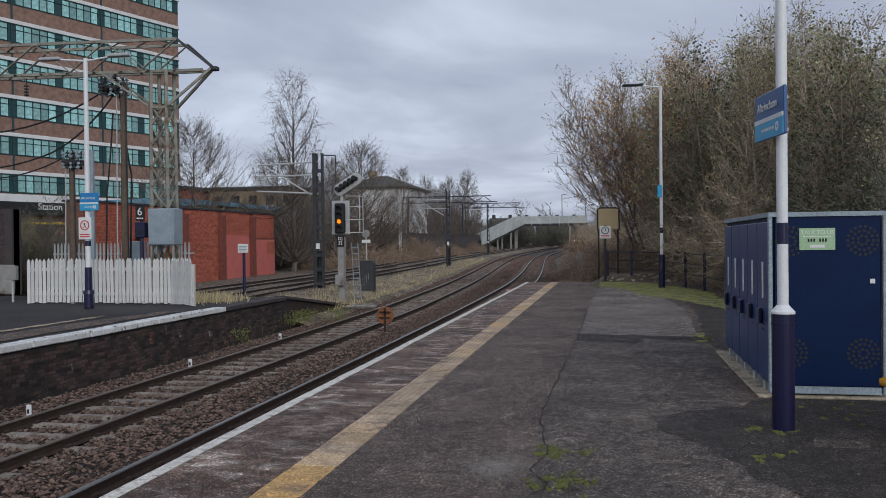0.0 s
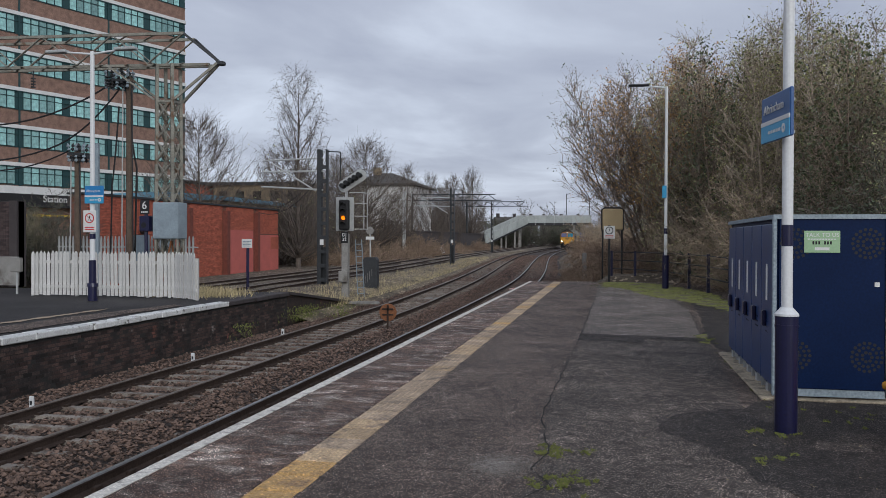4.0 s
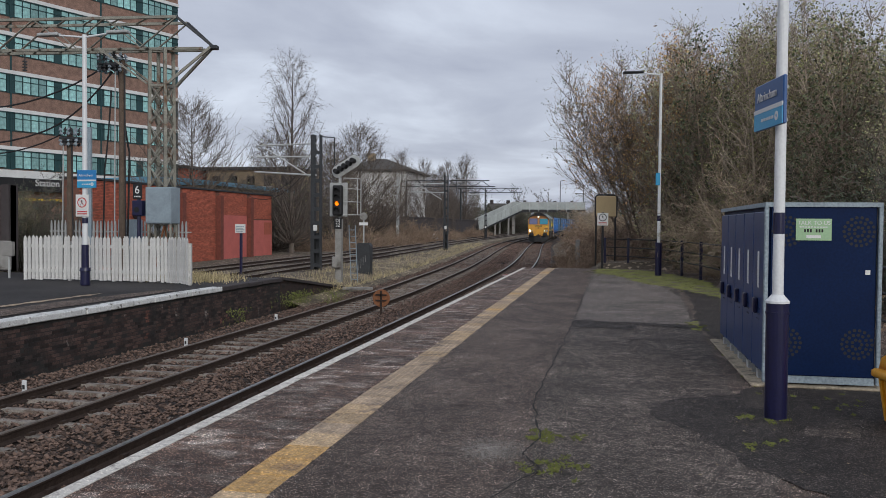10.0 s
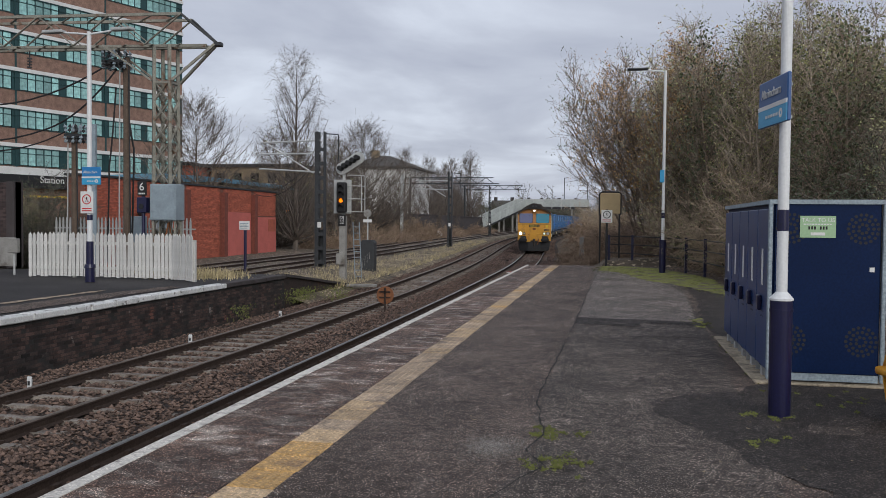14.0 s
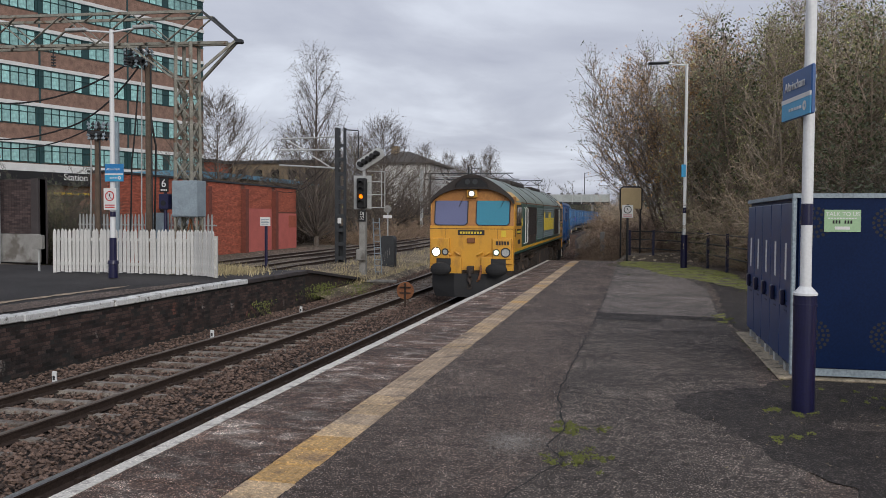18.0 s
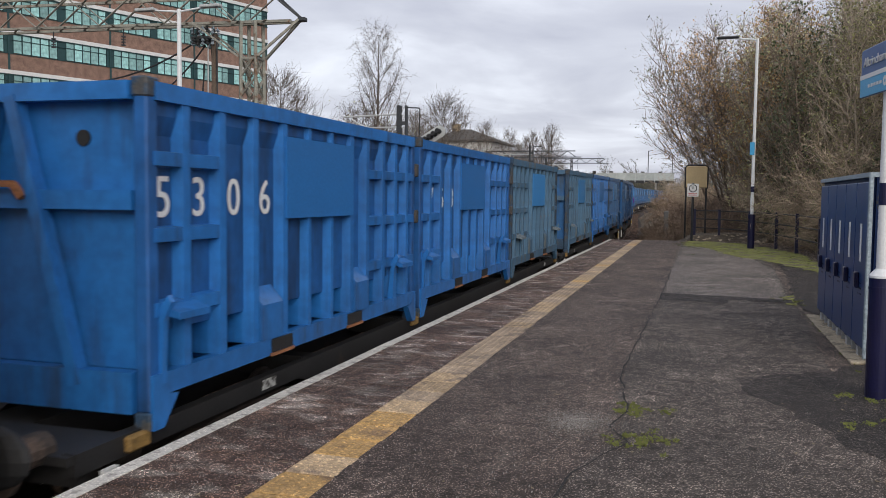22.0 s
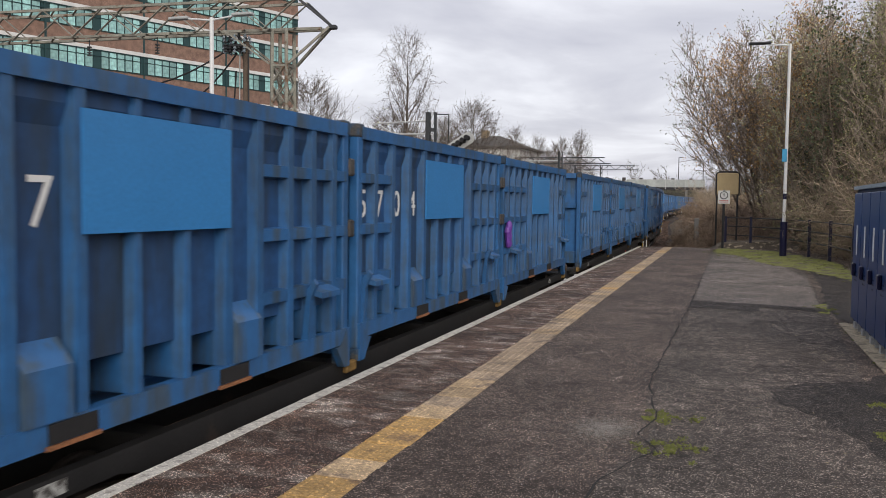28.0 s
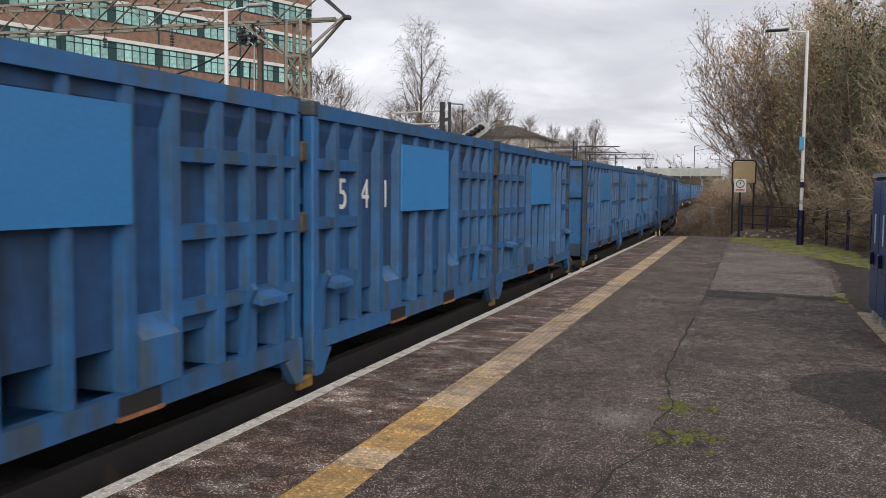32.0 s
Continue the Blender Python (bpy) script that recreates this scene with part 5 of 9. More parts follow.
TRAIN_GAP, PITCH = 21.72, 20.3
# paint and number of each container, wagon by wagon from the locomotive
LOADS = (
    (("vivid", "5306"), ("vivid", " 768"), ("worn", "    ")),
    (("worn", "6073"), ("vivid", " 809"), ("dark", "    ")),
    (("blue", " 033"), ("blue", "    "), ("blue", " 716")),
    (("blue", " 567"), ("blue", "5704"), ("blue", "  29")),
    (("blue", "6037"), ("blue", "  83"), ("blue", " 565")),
    (("blue", "6814"), ("blue", " 541"), ("dark", "    ")),
    (("dark", "    "), ("blue", "    "), ("blue", "    ")),
    (("blue", "    "), ("worn", "    "), ("blue", "    ")),
    (("blue", "    "), ("blue", "    "), ("dark", "    ")),
)
for w in range(14):
    nose = TRAIN_GAP + w * PITCH
    wg = wagon()
    MOVING.append((wg, nose + 9.15, 7.35))
    for k in range(3):
        kind, number = LOADS[w if w < len(LOADS) else 6 + (w - 6) % 3][k]
        c = container(kind, number, k == 2) if w < 7 else far_container(kind)
        if number == "  29":
            bm = B()
            for cy, cz, ry, rz in ((2.8, 1.12, 0.12, 0.16), (2.76, 1.28, 0.1, 0.12), (2.86, 1.2, 0.09, 0.1), (2.78, 1.0, 0.08, 0.1)):
                blob(bm, (-1.29, cy, cz), (0.06, ry, rz), 8)
            part("snagged_bag", bm, M_purple, c, "purple plastic bag caught on the side")
        MOVING.append((c, nose + 3.03 + k * 6.12, 3.0, 180 if k == 2 else 0, 0.94))

# ---- opposite platform: fence, posts, signs ----
def picket_fence():
    th = thing("picket_fence", "white painted wooden picket fence with pointed tops", "fence")
    pts = [Vector((-17.5, 22.95)), Vector((-14.6, 23.1)), Vector((-12.75, 22.95)), Vector((-11.7, 22.3))]
    seglen = [(b - a).length for a, b in zip(pts, pts[1:])]
    total = sum(seglen)
    n = 46
    rng = random.Random(4)
    bm = B()
    prism(bm, ((-0.05, 0.04), (0.05, 0.04), (0.05, 1.30), (0.0, 1.38), (-0.05, 1.30)), -0.012, 0.012, "y")
    me = mesh_of(bm, "picket", M_picket)
    for i in range(n):
        d = total * (i + 0.5) / n
        k = 0
        while d > seglen[k]:
            d -= seglen[k]
            k += 1
        a, b = pts[k], pts[k + 1]
        p = a + (b - a) * (d / seglen[k])
        ang = math.degrees(math.atan2((b - a).y, (b - a).x))
        share("picket", me, th, pose(p.x, p.y, rng.uniform(-0.02, 0.015), rng.uniform(-0.6, 0.6), rng.uniform(-1.2, 1.2), ang))
    for a, b in zip(pts, pts[1:]):
        for z in (0.3, 1.05):
            bm = B()
            bar(bm, (a.x, a.y + 0.04, z), (b.x, b.y + 0.04, z), 0.04, 0.09)
            part("rail", bm, M_picket, th)
    for p in (*pts, (pts[0] + pts[1]) / 2, (pts[1] + pts[2]) / 2):
        bm = B()
        box(bm, p.x - 0.04, p.x + 0.04, p.y + 0.06, p.y + 0.14, 0, 1.2)
        part("post", bm, M_picket, th)


picket_fence()


def no_entry_sign(th, x, y, z, w, h, m=None):
    """White board, red ring with a bar over a dark figure-like stroke, red band below."""
    base = new("warning_board", None)
    base.parent = th
    base.matrix_basis = pose(x, y, z)
    bm = B()
    rounded(bm, -w / 2, w / 2, -0.012, 0.012, -h / 2, h / 2, 0.008, 1)
    part("panel", bm, M_signwhite, base)
    r = w * 0.36
    bm = B()
    ring(bm, (0, -0.013, h * 0.14), (0, -1, 0), r * 0.8, r, 0.004, 24)
    bar(bm, (-r * 0.62, -0.016, h * 0.14 + r * 0.62), (r * 0.62, -0.016, h * 0.14 - r * 0.62), r * 0.18, 0.004)
    part("prohibition_ring", bm, M_dark if h < 0.55 else M_signred, base)
    bm = B()
    bar(bm, (0, -0.015, h * 0.14 + r * 0.5), (0, -0.015, h * 0.14 - r * 0.1), r * 0.22, 0.003)
    bar(bm, (0, -0.015, h * 0.14), (-r * 0.35, -0.015, h * 0.14 - r * 0.55), r * 0.14, 0.003)
    bar(bm, (0, -0.015, h * 0.14), (r * 0.3, -0.015, h * 0.14 - r * 0.55), r * 0.14, 0.003)
    part("pictogram", bm, M_black, base)
    bm = B()
    for k in range(2):
        box(bm, -w * 0.38, w * 0.38, -0.016, -0.012, -h * 0.3 - k * h * 0.1, -h * 0.25 - k * h * 0.1)
    part("text_bars", bm, M_signred if h > 0.4 else M_dark, base)


def name_board(th, x, y, z, w, h, turn, paint=M_signblue):
    base = new("name_board", None)
    base.parent = th
    base.matrix_basis = pose(x, y, z, 0, 0, turn)
    bm = B()
    rounded(bm, -w / 2, w / 2, -0.018, 0.018, -h / 2, h / 2, 0.01, 1)
    part("panel", bm, paint, base)
    bm = B()
    box(bm, -w / 2 + 0.004, w / 2 - 0.004, -0.022, -0.016, -h / 2 + 0.004, -h * 0.1)
    part("lower_field", bm, M_signcyan, base)
    bm = B()
    box(bm, -w / 2 + 0.004, w / 2 - 0.004, -0.025, -0.016, -h * 0.13, -h * 0.04)
    part("white_stripe", bm, M_signwhite, base)
    text("Altrincham", min(h * 0.27, w * 0.165), M_signwhite, base, pose(-w * 0.04, -0.024, h * 0.2, 90, 0, 0), "lettering")
    bm = B()
    for k in range(5):
        box(bm, -w * 0.22 + k * w * 0.09, -w * 0.16 + k * w * 0.09, -0.027, -0.02, -h * 0.33, -h * 0.27)
    part("small_text_bars", bm, M_signwhite, base)
    bm = B()
    ring(bm, (w * 0.3, -0.021, -h * 0.3), (0, -1, 0), h * 0.04, h * 0.1, 0.004, 12)
    part("emblem", bm, M_signwhite, base)


def platform_lamp_left():
    th = thing("platform_lamp", "white lamp post with navy base and blue station sign", "lamp post", m=pose(-14.5, 21.6, 0))
    bm = B()
    rod(bm, (0, 0, 0), (0, 0, 0.45), 0.135, 0.13, 20)
    rod(bm, (0, 0, 0.45), (0, 0, 1.15), 0.105, 0.1, 20)
    rod(bm, (0, 0, 0.4), (0, 0, 0.5), 0.16, 0.14, 20)
    part("base", bm, M_navy_post, th, "navy painted base")
    bm = B()
    rod(bm, (0, 0, 1.15), (0, 0, 7.05), 0.075, 0.06, 16)
    part("pole", bm, M_white, th)
    bm = B()
    rod(bm, (0, 0, 1.75), (0, 0, 1.9), 0.082, n=16)
    part("band", bm, M_navy_post, th)
    for s in (-1, 1):
        bm = B()
        rod(bm, (0, 0, 6.98), (s * 0.9, -0.05, 7.06), 0.03, 0.025, 10)
        part("arm", bm, M_white, th)
        bm = B()
        rounded(bm, min(s * 0.75, s * 1.4), max(s * 0.75, s * 1.4), -0.16, 0.06, 7.03, 7.12, 0.03, 2)
        part("lantern", bm, M_galv, th)
    name_board(th, 0.12, -0.09, 3.0, 0.62, 0.5, -4, M_signmid)
    no_entry_sign(th, -0.02, -0.1, 2.25, 0.4, 0.62)


platform_lamp_left()


def lattice_bar(bm, a, b, w=0.05):
    bar(bm, a, b, w, w * 0.35)


def gantry():
    th = thing("overhead_gantry", "weathered steel lattice tower carrying a boom over the sidings", "gantry")
    x, y, hw = -14.72, 26.2, 0.31
    tw = new("tower", None)
    tw.parent = th
    legs = [(sx, sy) for sx in (-1, 1) for sy in (-1, 1)]
    top = 7.6

    def leg(sx, sy, z):
        k = 1.0 - 0.12 * z / top
        return (x + sx * hw * k, y + sy * hw * k, z)
    for sx, sy in legs:
        bm = B()
        bar(bm, leg(sx, sy, -0.1), leg(sx, sy, top), 0.1, 0.1)
        part("leg", bm, M_lattice, tw)
    n = 9
    for i in range(n):
        z0, z1 = 0.2 + i * (6.2 / n), 0.2 + (i + 1) * (6.2 / n)
        for (ax, ay), (bx, by) in (((-1, -1), (1, -1)), ((-1, 1), (1, 1)), ((-1, -1), (-1, 1)), ((1, -1), (1, 1))):
            for flip in (0, 1):
                p, q = ((ax, ay), (bx, by)) if flip else ((bx, by), (ax, ay))
                bm = B()
                lattice_bar(bm, leg(*p, z0), leg(*q, z1), 0.075)
                part("diagonal", bm, M_lattice, tw)
    for z in (0.2, 6.35):
        for (ax, ay), (bx, by) in (((-1, -1), (1, -1)), ((-1, 1), (1, 1)), ((-1, -1), (-1, 1)), ((1, -1), (1, 1))):
            bm = B()
            bar(bm, leg(ax, ay, z), leg(bx, by, z), 0.07)
            part("collar", bm, M_lattice, tw)
    bo = new("boom", None)
    bo.parent = th
    bo.matrix_basis = Matrix.Translation((x, y, 0)) @ Matrix.Rotation(radians(4.5), 4, "Z") @ Matrix.Translation((-x, -y, 0))
    zb, zt, x0, x1 = 7.57, 8.55, -30.0, -14.0
    tip = (-12.9, y, 7.62)
    for s in (-1, 1):
        yy = y + s * 0.45
        bm = B()
        bar(bm, (x0, yy, zb), (tip[0] - 0.35, yy * 0.3 + y * 0.7, zb), 0.1, 0.09)
        part("lower_chord", bm, M_lattice, bo)
        bm = B()
        bar(bm, (x0, yy, zt), (-14.0, yy, zt), 0.09, 0.09)
        part("upper_chord", bm, M_lattice, bo)
        bm = B()
        bar(bm, (-14.0, yy, zt), (tip[0], y, tip[2]), 0.09, 0.07)
        part("nose_strut", bm, M_mast, bo)
        bm = B()
        bar(bm, (x + 0.35, y + s * 0.35, 6.4), (tip[0] - 0.1, y + s * 0.08, tip[2]), 0.09, 0.08)
        part("knee_brace", bm, M_lattice, bo)
        bm = B()
        bar(bm, (x - 0.35, y + s * 0.35, 6.4), (x - 2.0, yy, zb), 0.07, 0.06)
        part("knee_brace", bm, M_lattice, bo)
        k = 0
        xx = x1
        while xx > x0 + 1.3:
            a, b = (xx, zt if k % 2 == 0 else zb), (xx - 1.25, zb if k % 2 == 0 else zt)
            bm = B()
            lattice_bar(bm, (a[0], yy, a[1]), (b[0], yy, b[1]), 0.08)
            part("web_diagonal", bm, M_lattice, bo)
            xx -= 1.25
            k += 1
    xx = x1
    while xx > x0:
        for z in (zb, zt):
            bm = B()
            lattice_bar(bm, (xx, y - 0.45, z), (xx - 0.9, y + 0.45, z), 0.06)
            part("lacing", bm, M_lattice, bo)
        xx -= 0.95
    bm = B()
    rounded(bm, tip[0] - 0.14, tip[0] + 0.14, y - 0.12, y + 0.12, tip[2] - 0.07, tip[2] + 0.07, 0.03, 1)
    part("nose_plate", bm, M_mast, bo)
    for xi in (-19.6, -22.4, -16.9):
        bm = B()
        rod(bm, (xi, y, zb - 0.06), (xi, y, zb - 0.6), 0.02, n=6)
        for k in range(4):
            rod(bm, (xi, y, zb - 0.3 - k * 0.1), (xi, y, zb - 0.34 - k * 0.1), 0.08, n=10)
        part("insulator", bm, M_mast, bo)


gantry()


def pole(x, y, h, r, label, top_w, side):
    th = thing("wooden_pole", label, "pole", "wooden poles with insulators", m=pose(x, y, 0))
    bm = B()
    rod(bm, (0, 0, -0.1), (0, 0, h), r, r * 0.85, 12)
    part("shaft", bm, M_wood, th)
    bm = B()
    box(bm, side - top_w, max(side + top_w, 0.15), -0.08, 0.08, h - 0.3, h - 0.18)
    part("cross_arm", bm, M_mast, th)
    for yy in (-0.2, 0.2):
        bm = B()
        box(bm, side - top_w, side + top_w, yy - 0.04, yy + 0.04, h - 0.18, h - 0.1)
        part("cross_arm", bm, M_mast, th)
        for i in range(5):
            xx = side - top_w + 0.06 + i * (2 * top_w - 0.12) / 4
            lean = 0.06 * math.sin(i * 2.3 + yy * 9)
            for z0 in (h - 0.42, h - 0.04):
                bm = B()
                rod(bm, (xx, yy, z0), (xx + lean, yy, z0 + 0.3), 0.02, n=6)
                for k in range(2):
                    rod(bm, (xx + lean * k / 2, yy, z0 + 0.04 + k * 0.13), (xx + lean * k / 2, yy, z0 + 0.12 + k * 0.13), 0.07, 0.04, 10)
                part("insulator", bm, M_dark if i % 2 else M_bluegrey, th, "dark ribbed insulator" if i % 2 else "grey ribbed insulator")
    for s in (-0.7, 0.8):
        bm = B()
        rod(bm, (s * 0.3, -r - 0.03, 0.0), (s * 0.22, -r - 0.03, h - 0.3), 0.022, n=6)
        part("conduit", bm, M_dark if s > 0 else M_galv, th)
    return th


pole(-16.3, 26.4, 7.3, 0.13, "thick brown pole with a cluster of dark insulators", 0.45, -0.35)
pole(-18.85, 27.2, 4.9, 0.12, "brown pole with dark insulators at its head", 0.34, 0.08)


def cable(name, pts, r=0.018, mat=None, label="black sagging overhead cable"):
    """A smooth sagging run through the points."""
    bm = B()
    path = []
    for (a, b) in zip(pts, pts[1:]):
        a, b = Vector(a), Vector(b)
        sag = (b - a).length * 0.09
        for i in range(9):
            u = i / 9
            path.append(a + (b - a) * u - Vector((0, 0, sag * 4 * u * (1 - u))))
    path.append(Vector(pts[-1]))
    rings = []
    for i, p in enumerate(path):
        d = (path[min(i + 1, len(path) - 1)] - path[max(i - 1, 0)]).normalized()
        u = d.cross(Vector((0.13, 0.97, 0.21))).normalized()
        w = d.cross(u)
        rings.append([bm.verts.new(p + (u * math.cos(k * 1.2566) + w * math.sin(k * 1.2566)) * r) for k in range(5)])
    for a, b in zip(rings, rings[1:]):
        for k in range(5):
            bm.faces.new((a[k], a[(k + 1) % 5], b[(k + 1) % 5], b[k]))
    return tagged(part(name, bm, mat or M_black), label, "cable", "overhead cables")


cable("overhead_cable", ((-16.7, 26.3, 7.2), (-22.0, 25.6, 5.7), (-27.0, 25, 5.4)), 0.03)
cable("overhead_cable", ((-16.6, 26.3, 6.9), (-19.2, 26.2, 4.9), (-24.5, 25.5, 4.95)), 0.03)
cable("overhead_cable", ((-19.0, 27.2, 5.0), (-23.0, 26.6, 4.3), (-27.0, 26, 4.2)), 0.025)
cable("overhead_cable", ((-16.7, 26.4, 6.3), (-16.9, 26.3, 3.6), (-17.0, 26.3, 0.3)), 0.03)
cable("overhead_cable", ((-16.5, 26.5, 7.0), (-16.15, 26.6, 4.2), (-16.2, 26.5, 0.2)), 0.035)
for dz in (0.0, 0.35):
    cable("overhead_cable", ((-28, 60, 5.2 + dz), (-15.3, 43.2, 5.3 + dz)), 0.02)


def platform_number_sign():
    th = thing("platform_number_sign", "navy post with a black platform number board", "sign", m=pose(-14.85, 25.0, 0))
    bm = B()
    rod(bm, (0, 0, 0), (0, 0, 3.0), 0.06, n=12)
    part("post", bm, M_navy_post, th)
    bm = B()
    rounded(bm, -0.16, 0.16, -0.1, -0.06, 2.55, 3.02, 0.01, 1)
    part("board", bm, M_black, th)
    text("6", 0.36, M_signwhite, th, pose(0, -0.106, 2.83, 90, 0, 0), "lettering")
    bm = B()
    for k in range(4):
        box(bm, -0.11 + k * 0.06, -0.07 + k * 0.06, -0.108, -0.1, 2.6, 2.645)
    part("text_bars", bm, M_signwhite, th)
    bm = B()
    rounded(bm, -0.17, 0.17, -0.14, 0.14, 2.0, 2.5, 0.02, 1)
    part("hood_box", bm, M_navy_post, th)
    bm = B()
    rod(bm, (0, -0.15, 2.2), (0, -0.13, 2.2), 0.09, n=14)
    part("lens", bm, M_black, th)


platform_number_sign()


def electrical_box():
    th = thing("electrical_cabinet", "blue-grey metal cabinet on steel legs", "cabinet", m=pose(-14.12, 25.2, 0))
    bm = B()
    rounded(bm, -0.45, 0.45, -0.3, 0.3, 1.76, 2.93, 0.02, 1)
    part("body", bm, M_bluegrey, th)
    bm = B()
    box(bm, -0.42, 0.42, -0.315, -0.3, 1.8, 2.89)
    part("door", bm, M_bluegrey, th)
    for x in (-0.38, 0.38):
        for y in (-0.2, 0.2):
            bm = B()
            bar(bm, (x, y, 0), (x, y, 1.78), 0.06)
            part("leg", bm, M_lattice, th)
    bm = B()
    bar(bm, (-0.3, 0, 0.2), (0.1, -0.1, 1.7), 0.04)
    bar(bm, (0.3, 0, 0.2), (0.0, 0.1, 1.7), 0.04)
    part("cable_run", bm, M_rusty, th)


electrical_box()


def palisade():
    th = thing("palisade_fence", "grey galvanised palisade fence with pointed pales", "fence")
    bm = B()
    prism(bm, ((-0.035, 0.1), (0.035, 0.1), (0.035, 1.7), (0.012, 1.85), (-0.012, 1.85), (-0.035, 1.7)), -0.015, 0.015, "y")
    me = mesh_of(bm, "pale", M_galv)
    for i in range(38):
        share("pale", me, th, pose(-20.6 + i * 0.155, 28.6 - i * 0.012, 0))
    for z in (0.5, 1.45):
        bm = B()
        bar(bm, (-20.7, 28.65, z), (-14.7, 28.2, z), 0.05)
        part("rail", bm, M_galv, th)


palisade()


def box_post(name, label, cat, x, y, w, h, z, mat):
    th = thing(name, label, cat, m=pose(x, y, 0))
    bm = B()
    rod(bm, (0, 0, 0), (0, 0, z + h * 0.3), 0.035, n=8)
    part("post", bm, M_galv, th)
    bm = B()
    rounded(bm, -w / 2, w / 2, -0.1, 0.05, z, z + h, 0.015, 1)
    part("housing", bm, mat, th)
    return th


box_post("junction_box", "small cream junction box on a post", "junction box", -18.5, 23.6, 0.36, 0.45, 0.7, M_concrete)
box_post("meter_cabinet", "grey equipment cabinet behind the fence", "cabinet", -16.9, 27.9, 0.9, 1.0, 0.9, M_bluegrey)
th = thing("steel_column", "blue-grey steel column with cable brackets", "post", m=pose(-17.3, 26.0, 0))
bm = B()
box(bm, -0.09, 0.09, -0.03, 0.03, 0, 5.0)
part("flange", bm, M_bluegrey, th)
bm = B()
box(bm, -0.03, 0.03, 0.03, 0.15, 0, 5.0)
part("web", bm, M_bluegrey, th)


def left_wall():
    th = thing("screen_wall", "dark brick wall with pale concrete base panels", "wall")
    bm = B()
    box(bm, -40, -21.1, 27.0, 27.3, 0, 3.1)
    wall = part("wall_body", bm, M_stone, th)
    for x in (-24.3, -22.1):
        bm = B()
        rounded(bm, x - 1.05, x + 1.05, 26.85, 26.99, 0.05, 1.12 if x < -23 else 1.1, 0.02, 1)
        part("concrete_panel", bm, M_concrete, th, "stained concrete base panel")
    bm = B()
    box(bm, -21.4, -21.1, 26.9, 27.4, 0, 3.12)
    part("end_pier", bm, M_stone, th)
    return th


SCREEN = left_wall()
th = thing("glazed_screen", "weathered steel posts with a glazed canopy screen", "screen")
for x in (-23.9, -22.55):
    bm = B()
    box(bm, x - 0.07, x + 0.07, 26.5, 26.64, 0, 5.0)
    part("post", bm, M_galv, th)
for z in (3.2, 3.85, 4.7):
    bm = B()
    box(bm, -36, -22.4, 26.52, 26.6, z, z + 0.1)
    part("rail", bm, M_lattice, th)
for k in range(7):
    for z0, z1 in ((3.32, 3.84), (3.97, 4.68)):
        bm = B()
        box(bm, -22.6 - (k + 1) * 0.75, -22.68 - k * 0.75, 26.55, 26.57, z0, z1)
        part("pane", bm, M_bluegrey, th)
    bm = B()
    box(bm, -22.66 - k * 0.75, -22.6 - k * 0.75, 26.52, 26.6, 3.2, 4.8)
    part("mullion", bm, M_lattice, th)


def info_sign():
    th = thing("notice_sign", "small white notice on a blue-grey post", "sign", m=pose(-13.05, 28.8, 0))
    bm = B()
    rod(bm, (0, 0, -0.8), (0, 0, 1.75), 0.055, n=12)
    part("post", bm, M_navy_post, th)
    bm = B()
    rounded(bm, -0.2, 0.2, -0.09, -0.06, 1.44, 1.76, 0.01, 1)
    part("board", bm, M_signwhite, th)
    bm = B()
    for k in range(4):
        box(bm, -0.16, 0.16 - 0.05 * (k % 2), -0.095, -0.088, 1.66 - k * 0.055, 1.685 - k * 0.055)
    part("text_bars", bm, M_bluegrey, th)


info_sign()


